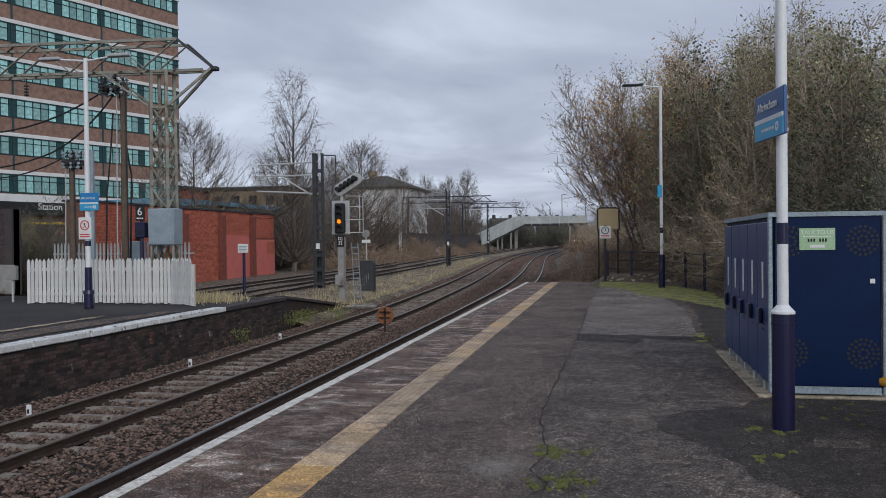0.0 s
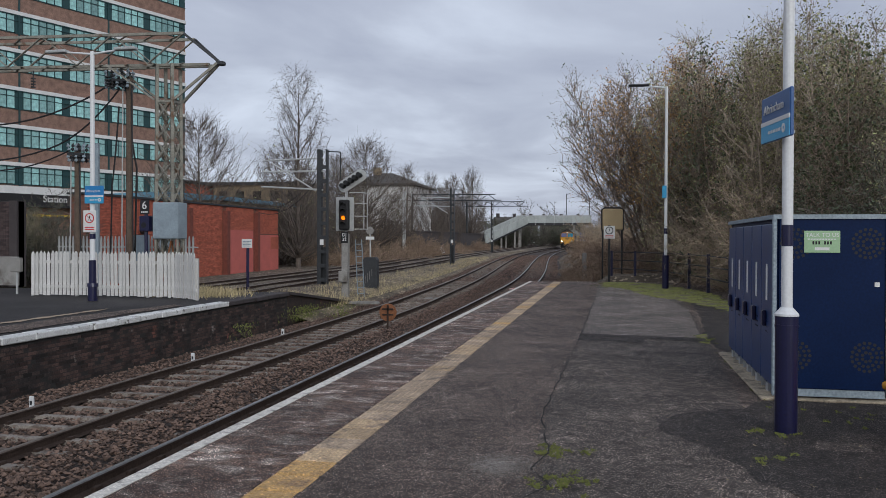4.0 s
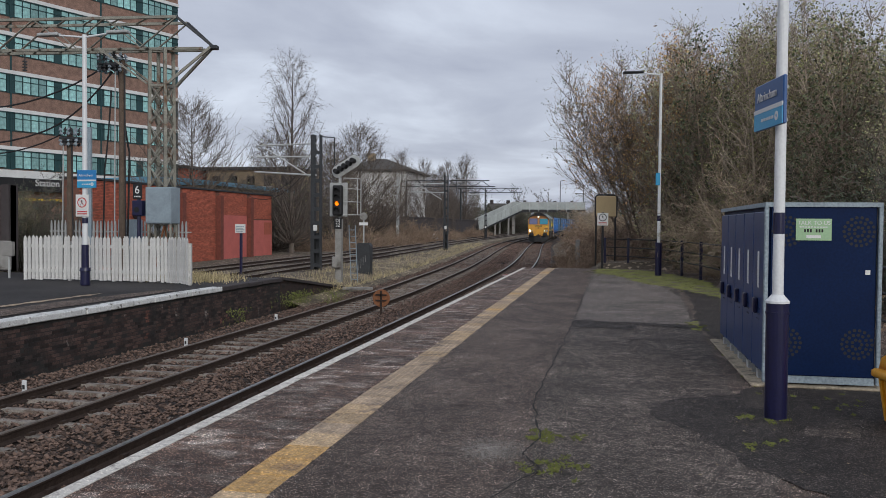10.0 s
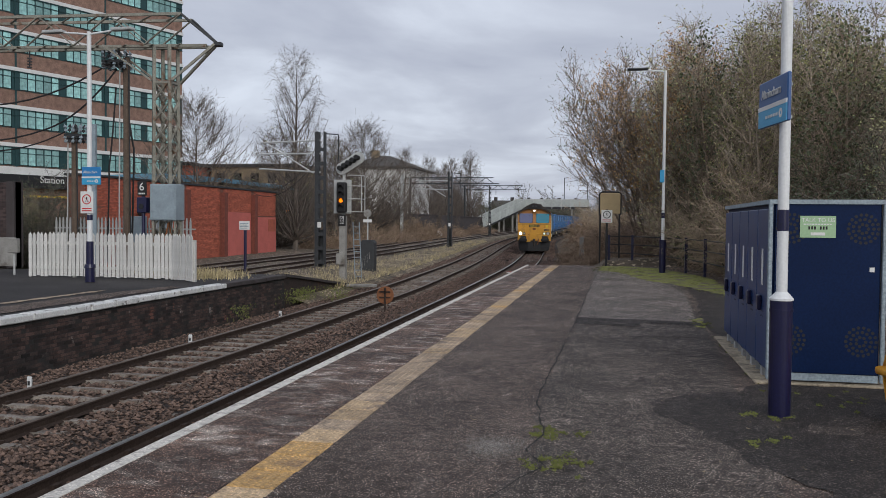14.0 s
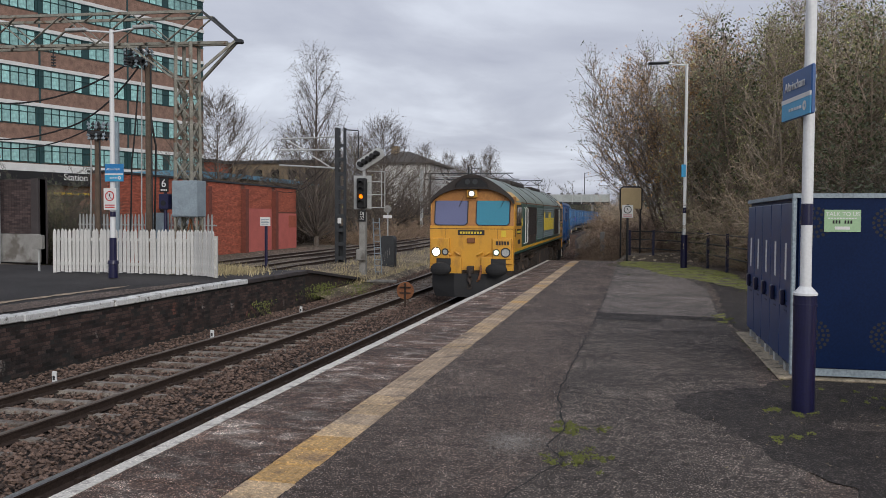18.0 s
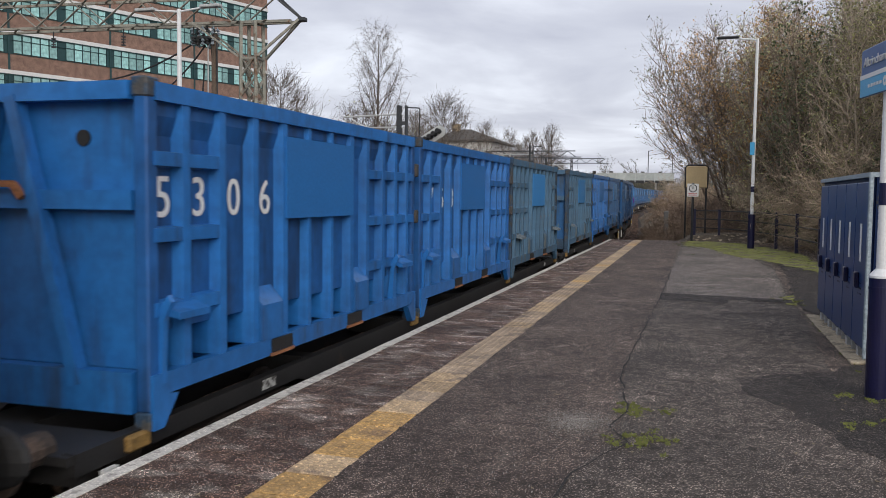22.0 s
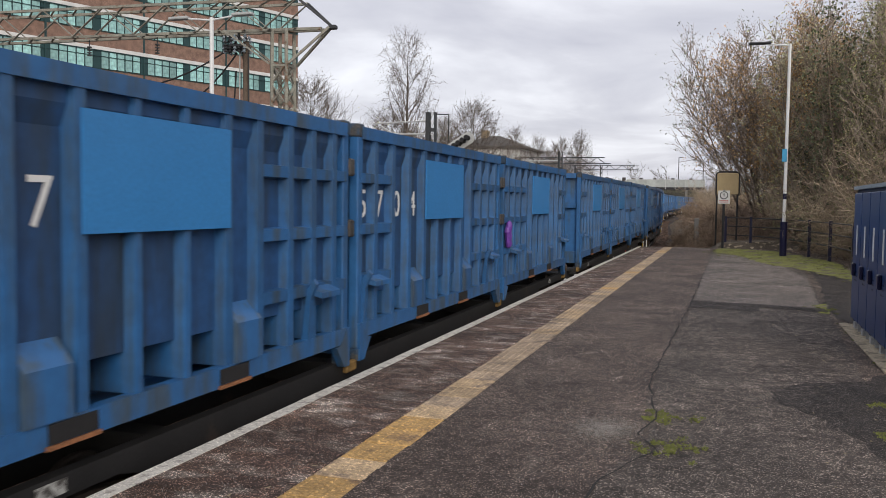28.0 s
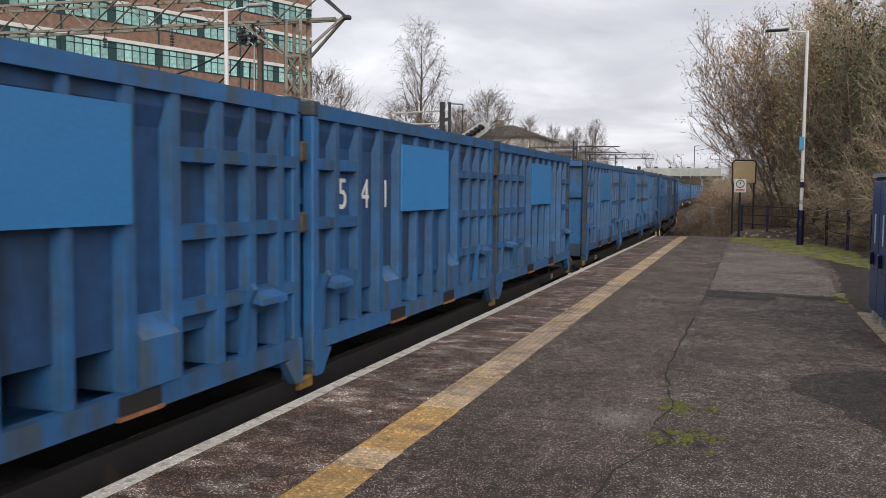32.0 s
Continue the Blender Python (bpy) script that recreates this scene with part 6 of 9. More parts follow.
# ---- signal ----
def signal():
    th = thing("colour_light_signal", "grey colour light signal showing amber with a slanted route indicator", "signal", m=pose(-11.22, 34.6, 0))
    bm = B()
    rounded(bm, -0.14, 0.14, -0.14, 0.14, -0.85, 2.0, 0.02, 1)
    part("post", bm, M_concrete, th)
    bm = B()
    rounded(bm, -0.42, 0.36, -0.02, 0.04, 2.12, 3.56, 0.012, 1)
    part("backboard", bm, M_signalgrey, th, "pale grey backboard")
    bm = B()
    rounded(bm, -0.22, 0.2, -0.3, 0.0, 2.16, 3.44, 0.06, 2)
    head = part("signal_head", bm, M_black, th)
    for k in range(4):
        z = 2.4 + k * 0.27
        bm = B()
        rod(bm, (0, -0.33, z), (0, -0.3, z), 0.09, n=16)
        part("lens", bm, G_amber if k == 1 else M_black, th, "lit amber lens" if k == 1 else "dark lens")
        bm = B()
        n = 12
        lo, hi = [], []
        for i in range(n + 1):
            a = math.pi * (-0.1 + 1.2 * i / n)
            lo.append(bm.verts.new((math.cos(a) * 0.12, -0.3, z + math.sin(a) * 0.12)))
            hi.append(bm.verts.new((math.cos(a) * 0.11, -0.52 + 0.1 * (1 - math.sin(a)), z + math.sin(a) * 0.11)))
        for i in range(n):
            bm.faces.new((lo[i], lo[i + 1], hi[i + 1], hi[i]))
        part("hood", bm, M_black, th)
    # slanted route indicator
    ri = new("route_indicator", None)
    ri.parent = th
    ri.matrix_basis = pose(0.3, 0, 4.25, 0, -32, 0)
    bm = B()
    rounded(bm, -0.42, 0.42, -0.03, 0.03, -0.26, 0.26, 0.02, 1)
    b2 = part("plate", bm, M_galv, ri)
    for s in (-1, 1):
        bm = B()
        rod(bm, (s * 0.42, -0.033, 0), (s * 0.42, 0.033, 0), 0.26, n=20)
        part("plate_end", bm, M_galv, ri)
    for k in range(5):
        x = -0.44 + k * 0.215
        bm = B()
        rod(bm, (x, -0.34, 0.03), (x, -0.03, 0), 0.1, 0.105, 12)
        part("lamp_hood", bm, M_black, ri)
    bm = B()
    bar(bm, (0, 0.1, 2.0), (0, 0.1, 4.4), 0.1)
    part("mast", bm, M_galv, th)
    bm = B()
    rounded(bm, -0.16, 0.16, -0.18, -0.14, 1.6, 2.08, 0.01, 1)
    part("id_plate", bm, M_black, th)
    for k, s in enumerate(("DJ", "32")):
        text(s, 0.2, M_signwhite, th, pose(0, -0.186, 1.94 - k * 0.19, 90, 0, 0), "lettering", "", 0.002)
    bm = B()
    rounded(bm, -0.22, 0.16, -0.3, -0.12, -0.05, 0.42, 0.02, 1)
    part("relay_box", bm, M_concrete, th)
    # ladder and its cage
    la = new("ladder", None)
    la.parent = th
    for s in (-1, 1):
        bm = B()
        bar(bm, (0.42 + s * 0.15, 0.9, -0.75), (0.42 + s * 0.14, 0.5, 1.75), 0.032)
        part("stile", bm, M_bluegrey, la)
    for k in range(9):
        u = k / 13
        bm = B()
        rod(bm, (0.26, 0.9 - 0.65 * u, -0.6 + 3.5 * u), (0.58, 0.9 - 0.65 * u, -0.6 + 3.5 * u), 0.016, n=6)
        part("rung", bm, M_bluegrey, la)
    for z in (2.2, 2.75, 3.3, 3.75):
        bm = B()
        bar(bm, (0.2, -0.1, z), (0.75, 0.2, z), 0.03)
        bar(bm, (0.75, 0.2, z), (0.75, 0.7, z), 0.03)
        part("cage_rail", bm, M_galv, la)
    for y in (0.2, 0.7):
        bm = B()
        bar(bm, (0.75, y, 2.2), (0.75, y, 3.75), 0.03)
        part("cage_post", bm, M_galv, la)


signal()
th = thing("signal_cabinet", "grey lineside cabinet with a sloped top beside the signal", "cabinet", m=pose(-11.72, 40.2, -0.8, 0, 0, 4))
bm = B()
prism(bm, ((-0.34, 0), (0.34, 0), (0.34, 1.55), (0.26, 1.68), (-0.26, 1.68), (-0.34, 1.55)), -0.3, 0.3, "y")
part("body", bm, M_mast, th)
bm = B()
box(bm, -0.28, 0.28, -0.32, -0.3, 0.15, 1.5)
part("door", bm, M_mast, th)
for k in range(4):
    bm = B()
    bar(bm, (-0.24 + k * 0.12, -0.325, 0.3 + 0.15 * k), (-0.2 + k * 0.1, -0.325, 0.8 + 0.1 * k), 0.014)
    part("scuff", bm, M_concrete, th)
th = thing("lineside_marker", "thin post with round and square marker plates", "sign", m=pose(-12.0, 41.0, -0.8))
bm = B()
rod(bm, (0, 0, 0), (0, 0, 3.2), 0.035, n=8)
part("post", bm, M_galv, th)
bm = B()
rod(bm, (0, -0.05, 3.0), (0, -0.03, 3.0), 0.2, n=20)
part("round_plate", bm, M_concrete, th)
bm = B()
box(bm, -0.22, 0.22, -0.05, -0.03, 2.55, 2.7)
part("square_plate", bm, M_signwhite, th)


def ole_mast(x, y, top, w, label, arms, face=-1, paint=M_mast):
    th = thing("overhead_line_mast", label, "mast", "overhead line masts", m=pose(x, y, -0.9))
    h = top + 0.9
    for s in (-1, 1):
        bm = B()
        box(bm, s * w - 0.03, s * w + (0.03 if s > 0 else w * 0.75), -0.16, 0.16, 0, h)
        part("channel", bm, paint, th)
    k = 0
    z = 0.4
    while z < h - 0.4:
        bm = B()
        box(bm, -w, w, -0.165, -0.15, z, z + 0.2)
        part("batten", bm, paint, th)
        z += 0.75
    bm = B()
    box(bm, -w, w, 0.15, 0.165, 0, h * 0.3)
    part("web", bm, paint, th)
    bm = B()
    box(bm, -0.1, 0.1, -0.19, -0.165, 2.35, 2.65)
    part("number_plate", bm, M_signwhite, th)
    for z0, ln, z1 in arms:
        bm = B()
        rod(bm, (0, 0, z0), (face * ln, 0, z1), 0.045, n=8)
        part("cantilever", bm, M_galv, th)
    bm = B()
    rod(bm, (face * 0.4, 0, h - 2.2), (face * 2.9, 0, h - 0.7), 0.04, n=8)
    part("stay", bm, M_galv, th)
    bm = B()
    rod(bm, (w, 0, h - 0.1), (w + 0.75, 0, h - 0.15), 0.03, n=6)
    rod(bm, (w + 0.75, 0, h - 0.15), (w + 0.75, 0, h - 1.6), 0.03, n=6)
    part("bracket", bm, paint, th)
    return th


ole_mast(-15.28, 43.2, 6.55, 0.24, "dark twin-channel overhead line mast with cantilever arms", ((7.0, 3.4, 6.9), (6.3, 3.4, 6.3), (5.3, 3.5, 5.5)))
ole_mast(-14.15, 74.3, 6.3, 0.17, "dark overhead line mast with cantilever arms", ((6.4, 3.2, 6.4), (5.6, 3.2, 5.7)))
ole_mast(-24.0, 96.0, 7.4, 0.12, "pale overhead line mast among trees", ((7.3, 3.0, 7.4),), -1, M_galv)
ole_mast(-18.2, 128.0, 7.6, 0.15, "distant overhead line mast", ((7.5, 3.0, 7.5),))


def far_boom(x0, x1, y, z, d=1.1):
    th = thing("overhead_boom", "dark lattice boom spanning the distant tracks", "gantry", "distant overhead booms")
    for zz in (z, z + d):
        bm = B()
        bar(bm, (x0, y, zz), (x1 - (0 if zz == z else 0.8), y, zz), 0.12)
        part("chord", bm, M_mast, th)
    n = int((x1 - x0) / 1.1)
    for i in range(n):
        a = x0 + i * 1.1
        bm = B()
        bar(bm, (a, y, z if i % 2 else z + d), (a + 1.1, y, z + d if i % 2 else z), 0.09)
        part("web_diagonal", bm, M_mast, th)
    bm = B()
    bar(bm, (x0 + 0.6, y, -1.0), (x0 + 0.6, y, z + d), 0.28)
    part("leg", bm, M_mast, th)


far_boom(-27.5, -14.7, 112.0, 7.0, 0.8)
far_boom(-26.5, -14.9, 150.0, 7.7, 0.8)


# ---- brick hut by the sidings ----
def brick_hut():
    th = thing("brick_hut", "long red brick relay building with painted piers", "building")
    x, y0, y1, z0, z1 = -25.0, 36.9, 60.7, -0.7, 3.9
    bm = B()
    box(bm, x - 1.0, x - 0.03, y0, y1 - 0.03, z0, z1)
    part("wall_core", bm, M_redmortar, th)
    bm = B()
    box(bm, x - 1.1, x + 0.08, y0 - 0.1, y1 + 0.08, z1, z1 + 0.1)
    part("parapet", bm, M_mast, th, "dark roof edge")
    for y in (46.6, 51.6, 56.4):
        bm = B()
        box(bm, x - 0.02, x + 0.3, y - 0.22, y + 0.22, z0, z1 - 0.3)
        part("pier", bm, M_pier, th, "projecting brick pier")
    for a, b in ((52.0, 56.05), (56.75, 60.6)):
        bm = B()
        box(bm, x - 0.005, x + 0.03, a, b, z0 + 0.05, 2.35 if a < 56 else 2.05)
        part("painted_panel", bm, M_redpaint, th, "smooth red painted bay")
    bm = B()
    box(bm, x + 0.03, x + 0.045, 59.1, 60.5, 1.0, 1.9)
    part("paint_patch", bm, M_redbrick, th)
    bm = B()
    rod(bm, (x + 0.06, 41.6, 2.2), (x + 0.3, 41.6, 2.2), 0.22, n=12)
    part("wall_lamp", bm, M_dark, th)
    bm = B()
    box(bm, x - 0.01, x + 0.05, 43.4, 45.0, z0, 2.1)
    part("door", bm, M_bluegrey, th)
    return th


HUT = brick_hut()
th = thing("blue_roofed_shed", "low shed with a pale blue sheet roof behind the brick building", "building")
bm = B()
box(bm, -42, -32.5, 66, 84, -0.5, 5.0)
part("wall", bm, M_buff, th)
bm = B()
prism(bm, ((-42.5, 5.0), (-32.2, 5.0), (-32.2, 5.35), (-37.0, 5.75), (-42.5, 5.6)), 65.7, 84.3, "y")
part("roof", bm, M_bluetrim, th)


# ---- office tower ----
def office():
    th = thing("office_building", "eight-storey brown brick office block with teal window bands", "building")
    th.matrix_basis = pose(-49.6, 92.0, 0, 0, 0, -20)
    depth, length = 16, 72
    base, storey, n = 5.15, 3.65, 7
    bm = B()
    box(bm, -depth, -0.25, -length, -0.05, -1, base + storey * n - 0.4)
    part("core", bm, M_officebrick, th)
    bm = B()
    box(bm, -depth - 0.1, 0.12, -length, 0.15, base + storey * n - 0.4, base + storey * n + 2.4)
    part("parapet", bm, M_band, th, "white parapet")
    pane = B()
    box(pane, -0.02, 0.02, -0.36, 0.36, 0.1, 1.72)
    pane = mesh_of(pane, "pane", M_officeglass)
    panel = B()
    box(panel, -0.2, 0.03, -0.4, 0.4, 0.0, 1.85)
    panel = mesh_of(panel, "spandrel_panel", M_teal)
    mull = B()
    box(mull, -0.06, 0.05, -0.04, 0.04, 0.0, 1.85)
    mull = mesh_of(mull, "mullion", M_teal)
    unit = 5.05
    for k in range(n):
        z = base + k * storey
        bm = B()
        box(bm, -0.3, 0.0, -length, -0.02, z + 0.3, z + 1.75)
        part("brick_band", bm, M_officebrick, th)
        bm = B()
        box(bm, -0.3, 0.1, -length, 0.05, z - 0.05 + storey - 0.0, z + storey + 0.3)
        part("white_band", bm, M_band, th, "white concrete band")
        bm = B()
        box(bm, -0.3, 0.06, -length, 0.02, z + 1.75, z + 1.8)
        box(bm, -0.3, 0.06, -length, 0.02, z + 3.5, z + 3.58)
        box(bm, -0.03, 0.045, -length, -0.02, z + 2.98, z + 3.04)
        part("window_frame_rail", bm, M_teal, th)
        win = new("window_band", None)
        win.parent = th
        win.matrix_basis = pose(-0.06, 0, z + 1.78)
        s = 0.0
        u = 0
        while s < 47:
            share("spandrel_panel", panel, win, pose(0, -s - 0.4, 0))
            for j in range(5):
                share("pane", pane, win, pose(0, -s - 0.8 - 0.425 - j * 0.85, 0, 0, 0, 0))
                share("mullion", mull, win, pose(0, -s - 0.8 - (j + 1) * 0.85, 0))
            s += unit
            u += 1
        # the return end
    for s in (0.0, 10.1, 20.2, 30.3, 40.4):
        bm = B()
        box(bm, -0.2, 0.04, -s - 0.5, -s - 0.3, 4, base + storey * n - 0.4)
        if s:
            part("downpipe", bm, M_teal, th)
        else:
            bm.free()
    bm = B()
    box(bm, -0.2, 0.3, -length, 0.1, 6.05, 6.8)
    part("canopy_band", bm, M_band, th, "white band over the entrance")
    bm = B()
    box(bm, -0.1, 0.75, -48, -2, 4.8, 6.05)
    part("fascia", bm, M_black, th, "black fascia board")
    text("Station House", 0.95, M_signwhite, th, pose(0.78, -15.9, 5.62, 90, 0, 90), "lettering", "", 0.02)
    bm = B()
    box(bm, 0.2, 0.6, -26, -10, 3.9, 4.1)
    part("yellow_stripe", bm, M_safety, th)


office()


# ---- houses behind ----
def white_house():
    th = thing("white_house", "large white rendered house with arched windows and hipped slate roof", "house")
    x0, x1, y0, y1, z0, z1 = -38.6, -28.8, 120, 134, 0.8, 9.9
    bm = B()
    box(bm, x0, x1, y0, y1, z0, z1)
    part("wall", bm, M_render, th)
    bm = B()
    v = [bm.verts.new(p) for p in ((x0 - 0.5, y0 - 0.5, z1), (x1 + 0.5, y0 - 0.5, z1), (x1 + 0.5, y1 + 0.5, z1), (x0 - 0.5, y1 + 0.5, z1), (x0 + 3.5, y0 + 6, z1 + 2.0), (x1 - 4.5, y0 + 6, z1 + 2.0))]
    for f in ((0, 1, 5, 4), (1, 2, 5), (2, 3, 4, 5), (3, 0, 4), (3, 2, 1, 0)):
        bm.faces.new([v[i] for i in f])
    part("roof", bm, M_slate, th)
    bm = B()
    box(bm, x0 - 0.6, x1 + 0.6, y0 - 0.6, y1 + 0.6, z1 - 0.25, z1 + 0.02)
    part("eaves", bm, M_slate, th)
    bm = B()
    box(bm, x0 + 2.5, x0 + 3.6, y0 + 5, y0 + 6, z1 + 1.2, z1 + 2.8)
    part("chimney", bm, M_buff, th)
    for i, (cx, w, z) in enumerate(((-36.9, 0.6, 2.9), (-35.3, 0.6, 2.9), (-32.6, 1.1, 2.6), (-29.8, 0.6, 2.9))):
        wn_ = new("window", None)
        wn_.parent = th
        wn_.matrix_basis = pose(cx, y0 - 0.02, z)
        bm = B()
        prism(bm, [(math.cos(a) * w, math.sin(a) * w + 1.1) for a in np.linspace(0, math.pi, 9)] + [(-w, 0), (w, 0)], -0.03, 0.05, "y")
        part("pane", bm, M_glass_side, wn_)
        bm = B()
        for xx in (-w / 2, 0, w / 2):
            box(bm, xx - 0.03, xx + 0.03, -0.06, -0.02, 0, 1.1 + w * 0.85)
        box(bm, -w, w, -0.06, -0.02, 0.95, 1.02)
        part("glazing_bar", bm, M_signwhite, wn_)


white_house()
th = thing("boundary_wall", "long dark stone boundary wall with coping on the bank", "wall")
bm = B()
box(bm, -46, -25.0, 106, 106.5, -0.5, 2.75)
box(bm, -25.5, -25.0, 106.5, 165, -0.5, 2.75)
part("wall_body", bm, M_stone, th)
bm = B()
box(bm, -46, -24.9, 105.9, 106.6, 2.75, 2.9)
box(bm, -25.6, -24.9, 106.6, 165, 2.75, 2.9)
part("coping", bm, M_stone, th)


def flats(name, x0, x1, y0, y1, z1, mat, label, floors):
    th = thing(name, label, "building")
    bm = B()
    box(bm, x0, x1, y0, y1, -0.5, z1)
    part("wall", bm, mat, th)
    bm = B()
    box(bm, x0 - 0.4, x1 + 0.4, y0 - 0.4, y1 + 0.4, z1, z1 + 0.4)
    part("roof", bm, M_mast, th)
    for k in range(floors):
        for i in range(int((x1 - x0) / 2.4)):
            cx = x0 + 1.4 + i * 2.4
            bm = B()
            box(bm, cx - 0.55, cx + 0.55, y0 - 0.03, y0 + 0.1, z1 - 2.1 - k * 2.9, z1 - 0.8 - k * 2.9)
            w = part("window", bm, M_glass_side, th)
            bm = B()
            box(bm, cx - 0.65, cx + 0.65, y0 - 0.06, y0 - 0.02, z1 - 2.2 - k * 2.9, z1 - 2.1 - k * 2.9)
            part("sill", bm, M_signwhite, w)


flats("apartment_building", -52, -40, 104, 116, 8.8, M_buff, "buff brick apartment building behind bare trees", 3)
flats("brick_apartment_building", -62, -53, 100, 112, 8.8, M_redbrick, "dark red brick apartment building", 2)


# ---- footbridge ----
def footbridge():
    th = thing("footbridge", "pale grey steel footbridge with panelled parapets and a flight of stairs", "bridge")
    y0, y1 = 178.5, 181.5
    xl, xr, zd, zp = -20.0, -4.6, 5.3, 6.75
    bm = B()
    box(bm, xl, xr, y0 - 0.1, y1 + 0.1, zd - 0.5, zd)
    part("deck", bm, M_dark, th, "dark deck girder")
    for y in (y0, y1):
        n = 8
        for i in range(n):
            w = (xr - xl) / n
            bm = B()
            box(bm, xl + i * w + 0.09, xl + (i + 1) * w - 0.09, y - 0.04, y + 0.04, zd + 0.02, zp)
            part("parapet_panel", bm, M_bridge, th)
            bm = B()
            box(bm, xl + i * w - 0.07, xl + i * w + 0.07, y - 0.12, y + 0.12, zd - 0.4, zp + 0.06)
            part("parapet_post", bm, M_galv, th)
        bm = B()
        box(bm, xl, xr, y - 0.09, y + 0.09, zp, zp + 0.12)
        part("handrail", bm, M_galv, th)
    for x in (xl + 0.4, -8.2, xr + 0.2):
        for y in (y0 + 0.3, y1 - 0.3):
            bm = B()
            box(bm, x - 0.17, x + 0.17, y - 0.17, y + 0.17, -1.3, zd - 0.4)
            part("column", bm, M_concrete, th)
    # the flight comes down towards the station, beside the sidings
    n, run, drop, out = 30, 6.6, 4.2, 16.0
    dx, dy = -run, -out
    for side in (0.0, 2.2):
        a = Vector((xl + side, y0 - 0.1, 0))
        for k in range(10):
            u0, u1 = k / 10, (k + 1) / 10
            p, q = a + Vector((dx, dy, 0)) * u0, a + Vector((dx, dy, 0)) * u1
            bm = B()
            t = Vector((0.05, -0.02, 0))
            lo0, lo1 = zd - drop * u0, zd - drop * u1
            vs = [bm.verts.new(v) for v in (p - t + Vector((0, 0, lo0 - 0.2)), q - t + Vector((0, 0, lo1 - 0.2)), q - t + Vector((0, 0, lo1 + 1.4)), p - t + Vector((0, 0, lo0 + 1.4)), p + t + Vector((0, 0, lo0 - 0.2)), q + t + Vector((0, 0, lo1 - 0.2)), q + t + Vector((0, 0, lo1 + 1.4)), p + t + Vector((0, 0, lo0 + 1.4)))]
            for f in ((0, 1, 2, 3), (7, 6, 5, 4), (0, 4, 5, 1), (1, 5, 6, 2), (2, 6, 7, 3), (3, 7, 4, 0)):
                bm.faces.new([vs[i] for i in f])
            part("stair_parapet", bm, M_bridge, th)
            bm = B()
            bar(bm, p + Vector((0, 0, lo0 - 0.3)), p + Vector((0, 0, lo0 + 1.45)), 0.14)
            part("stair_post", bm, M_galv, th)
        bm = B()
        bar(bm, a + Vector((0, 0, zd - 0.35)), a + Vector((dx, dy, zd - drop - 0.35)), 0.12, 0.35)
        part("stair_string", bm, M_dark, th)
        bm = B()
        bar(bm, a + Vector((0, 0, zd + 1.42)), a + Vector((dx, dy, zd - drop + 1.42)), 0.12, 0.1)
        part("stair_handrail", bm, M_galv, th)
    for i in range(n):
        u = i / n
        bm = B()
        box(bm, xl + dx * u + 0.05, xl + dx * u + 2.15, y0 + dy * u - 0.6, y0 + dy * u, zd - drop * u - 0.08, zd - drop * u)
        part("step", bm, M_concrete, th)
    for u in (0.3, 0.62, 0.96):
        for side in (0.2, 2.0):
            bm = B()
            x, y = xl + dx * u + side, y0 + dy * u
            box(bm, x - 0.16, x + 0.16, y - 0.16, y + 0.16, -1.3, zd - drop * u - 0.3)
            part("column", bm, M_concrete, th)


footbridge()
for x, y in ((-11.5, 210.0), (-6.5, 232.0)):
    th = thing("distant_lamp", "thin distant street lamp column", "lamp post", "distant lamp columns", m=pose(x, y, -0.5))
    bm = B()
    rod(bm, (0, 0, 0), (0, 0, 13.5), 0.13, 0.08, 8)
    part("column", bm, M_mast, th)
    bm = B()
    rod(bm, (0, 0, 13.4), (0.9, 0, 13.6), 0.06, n=6)
    part("arm", bm, M_mast, th)

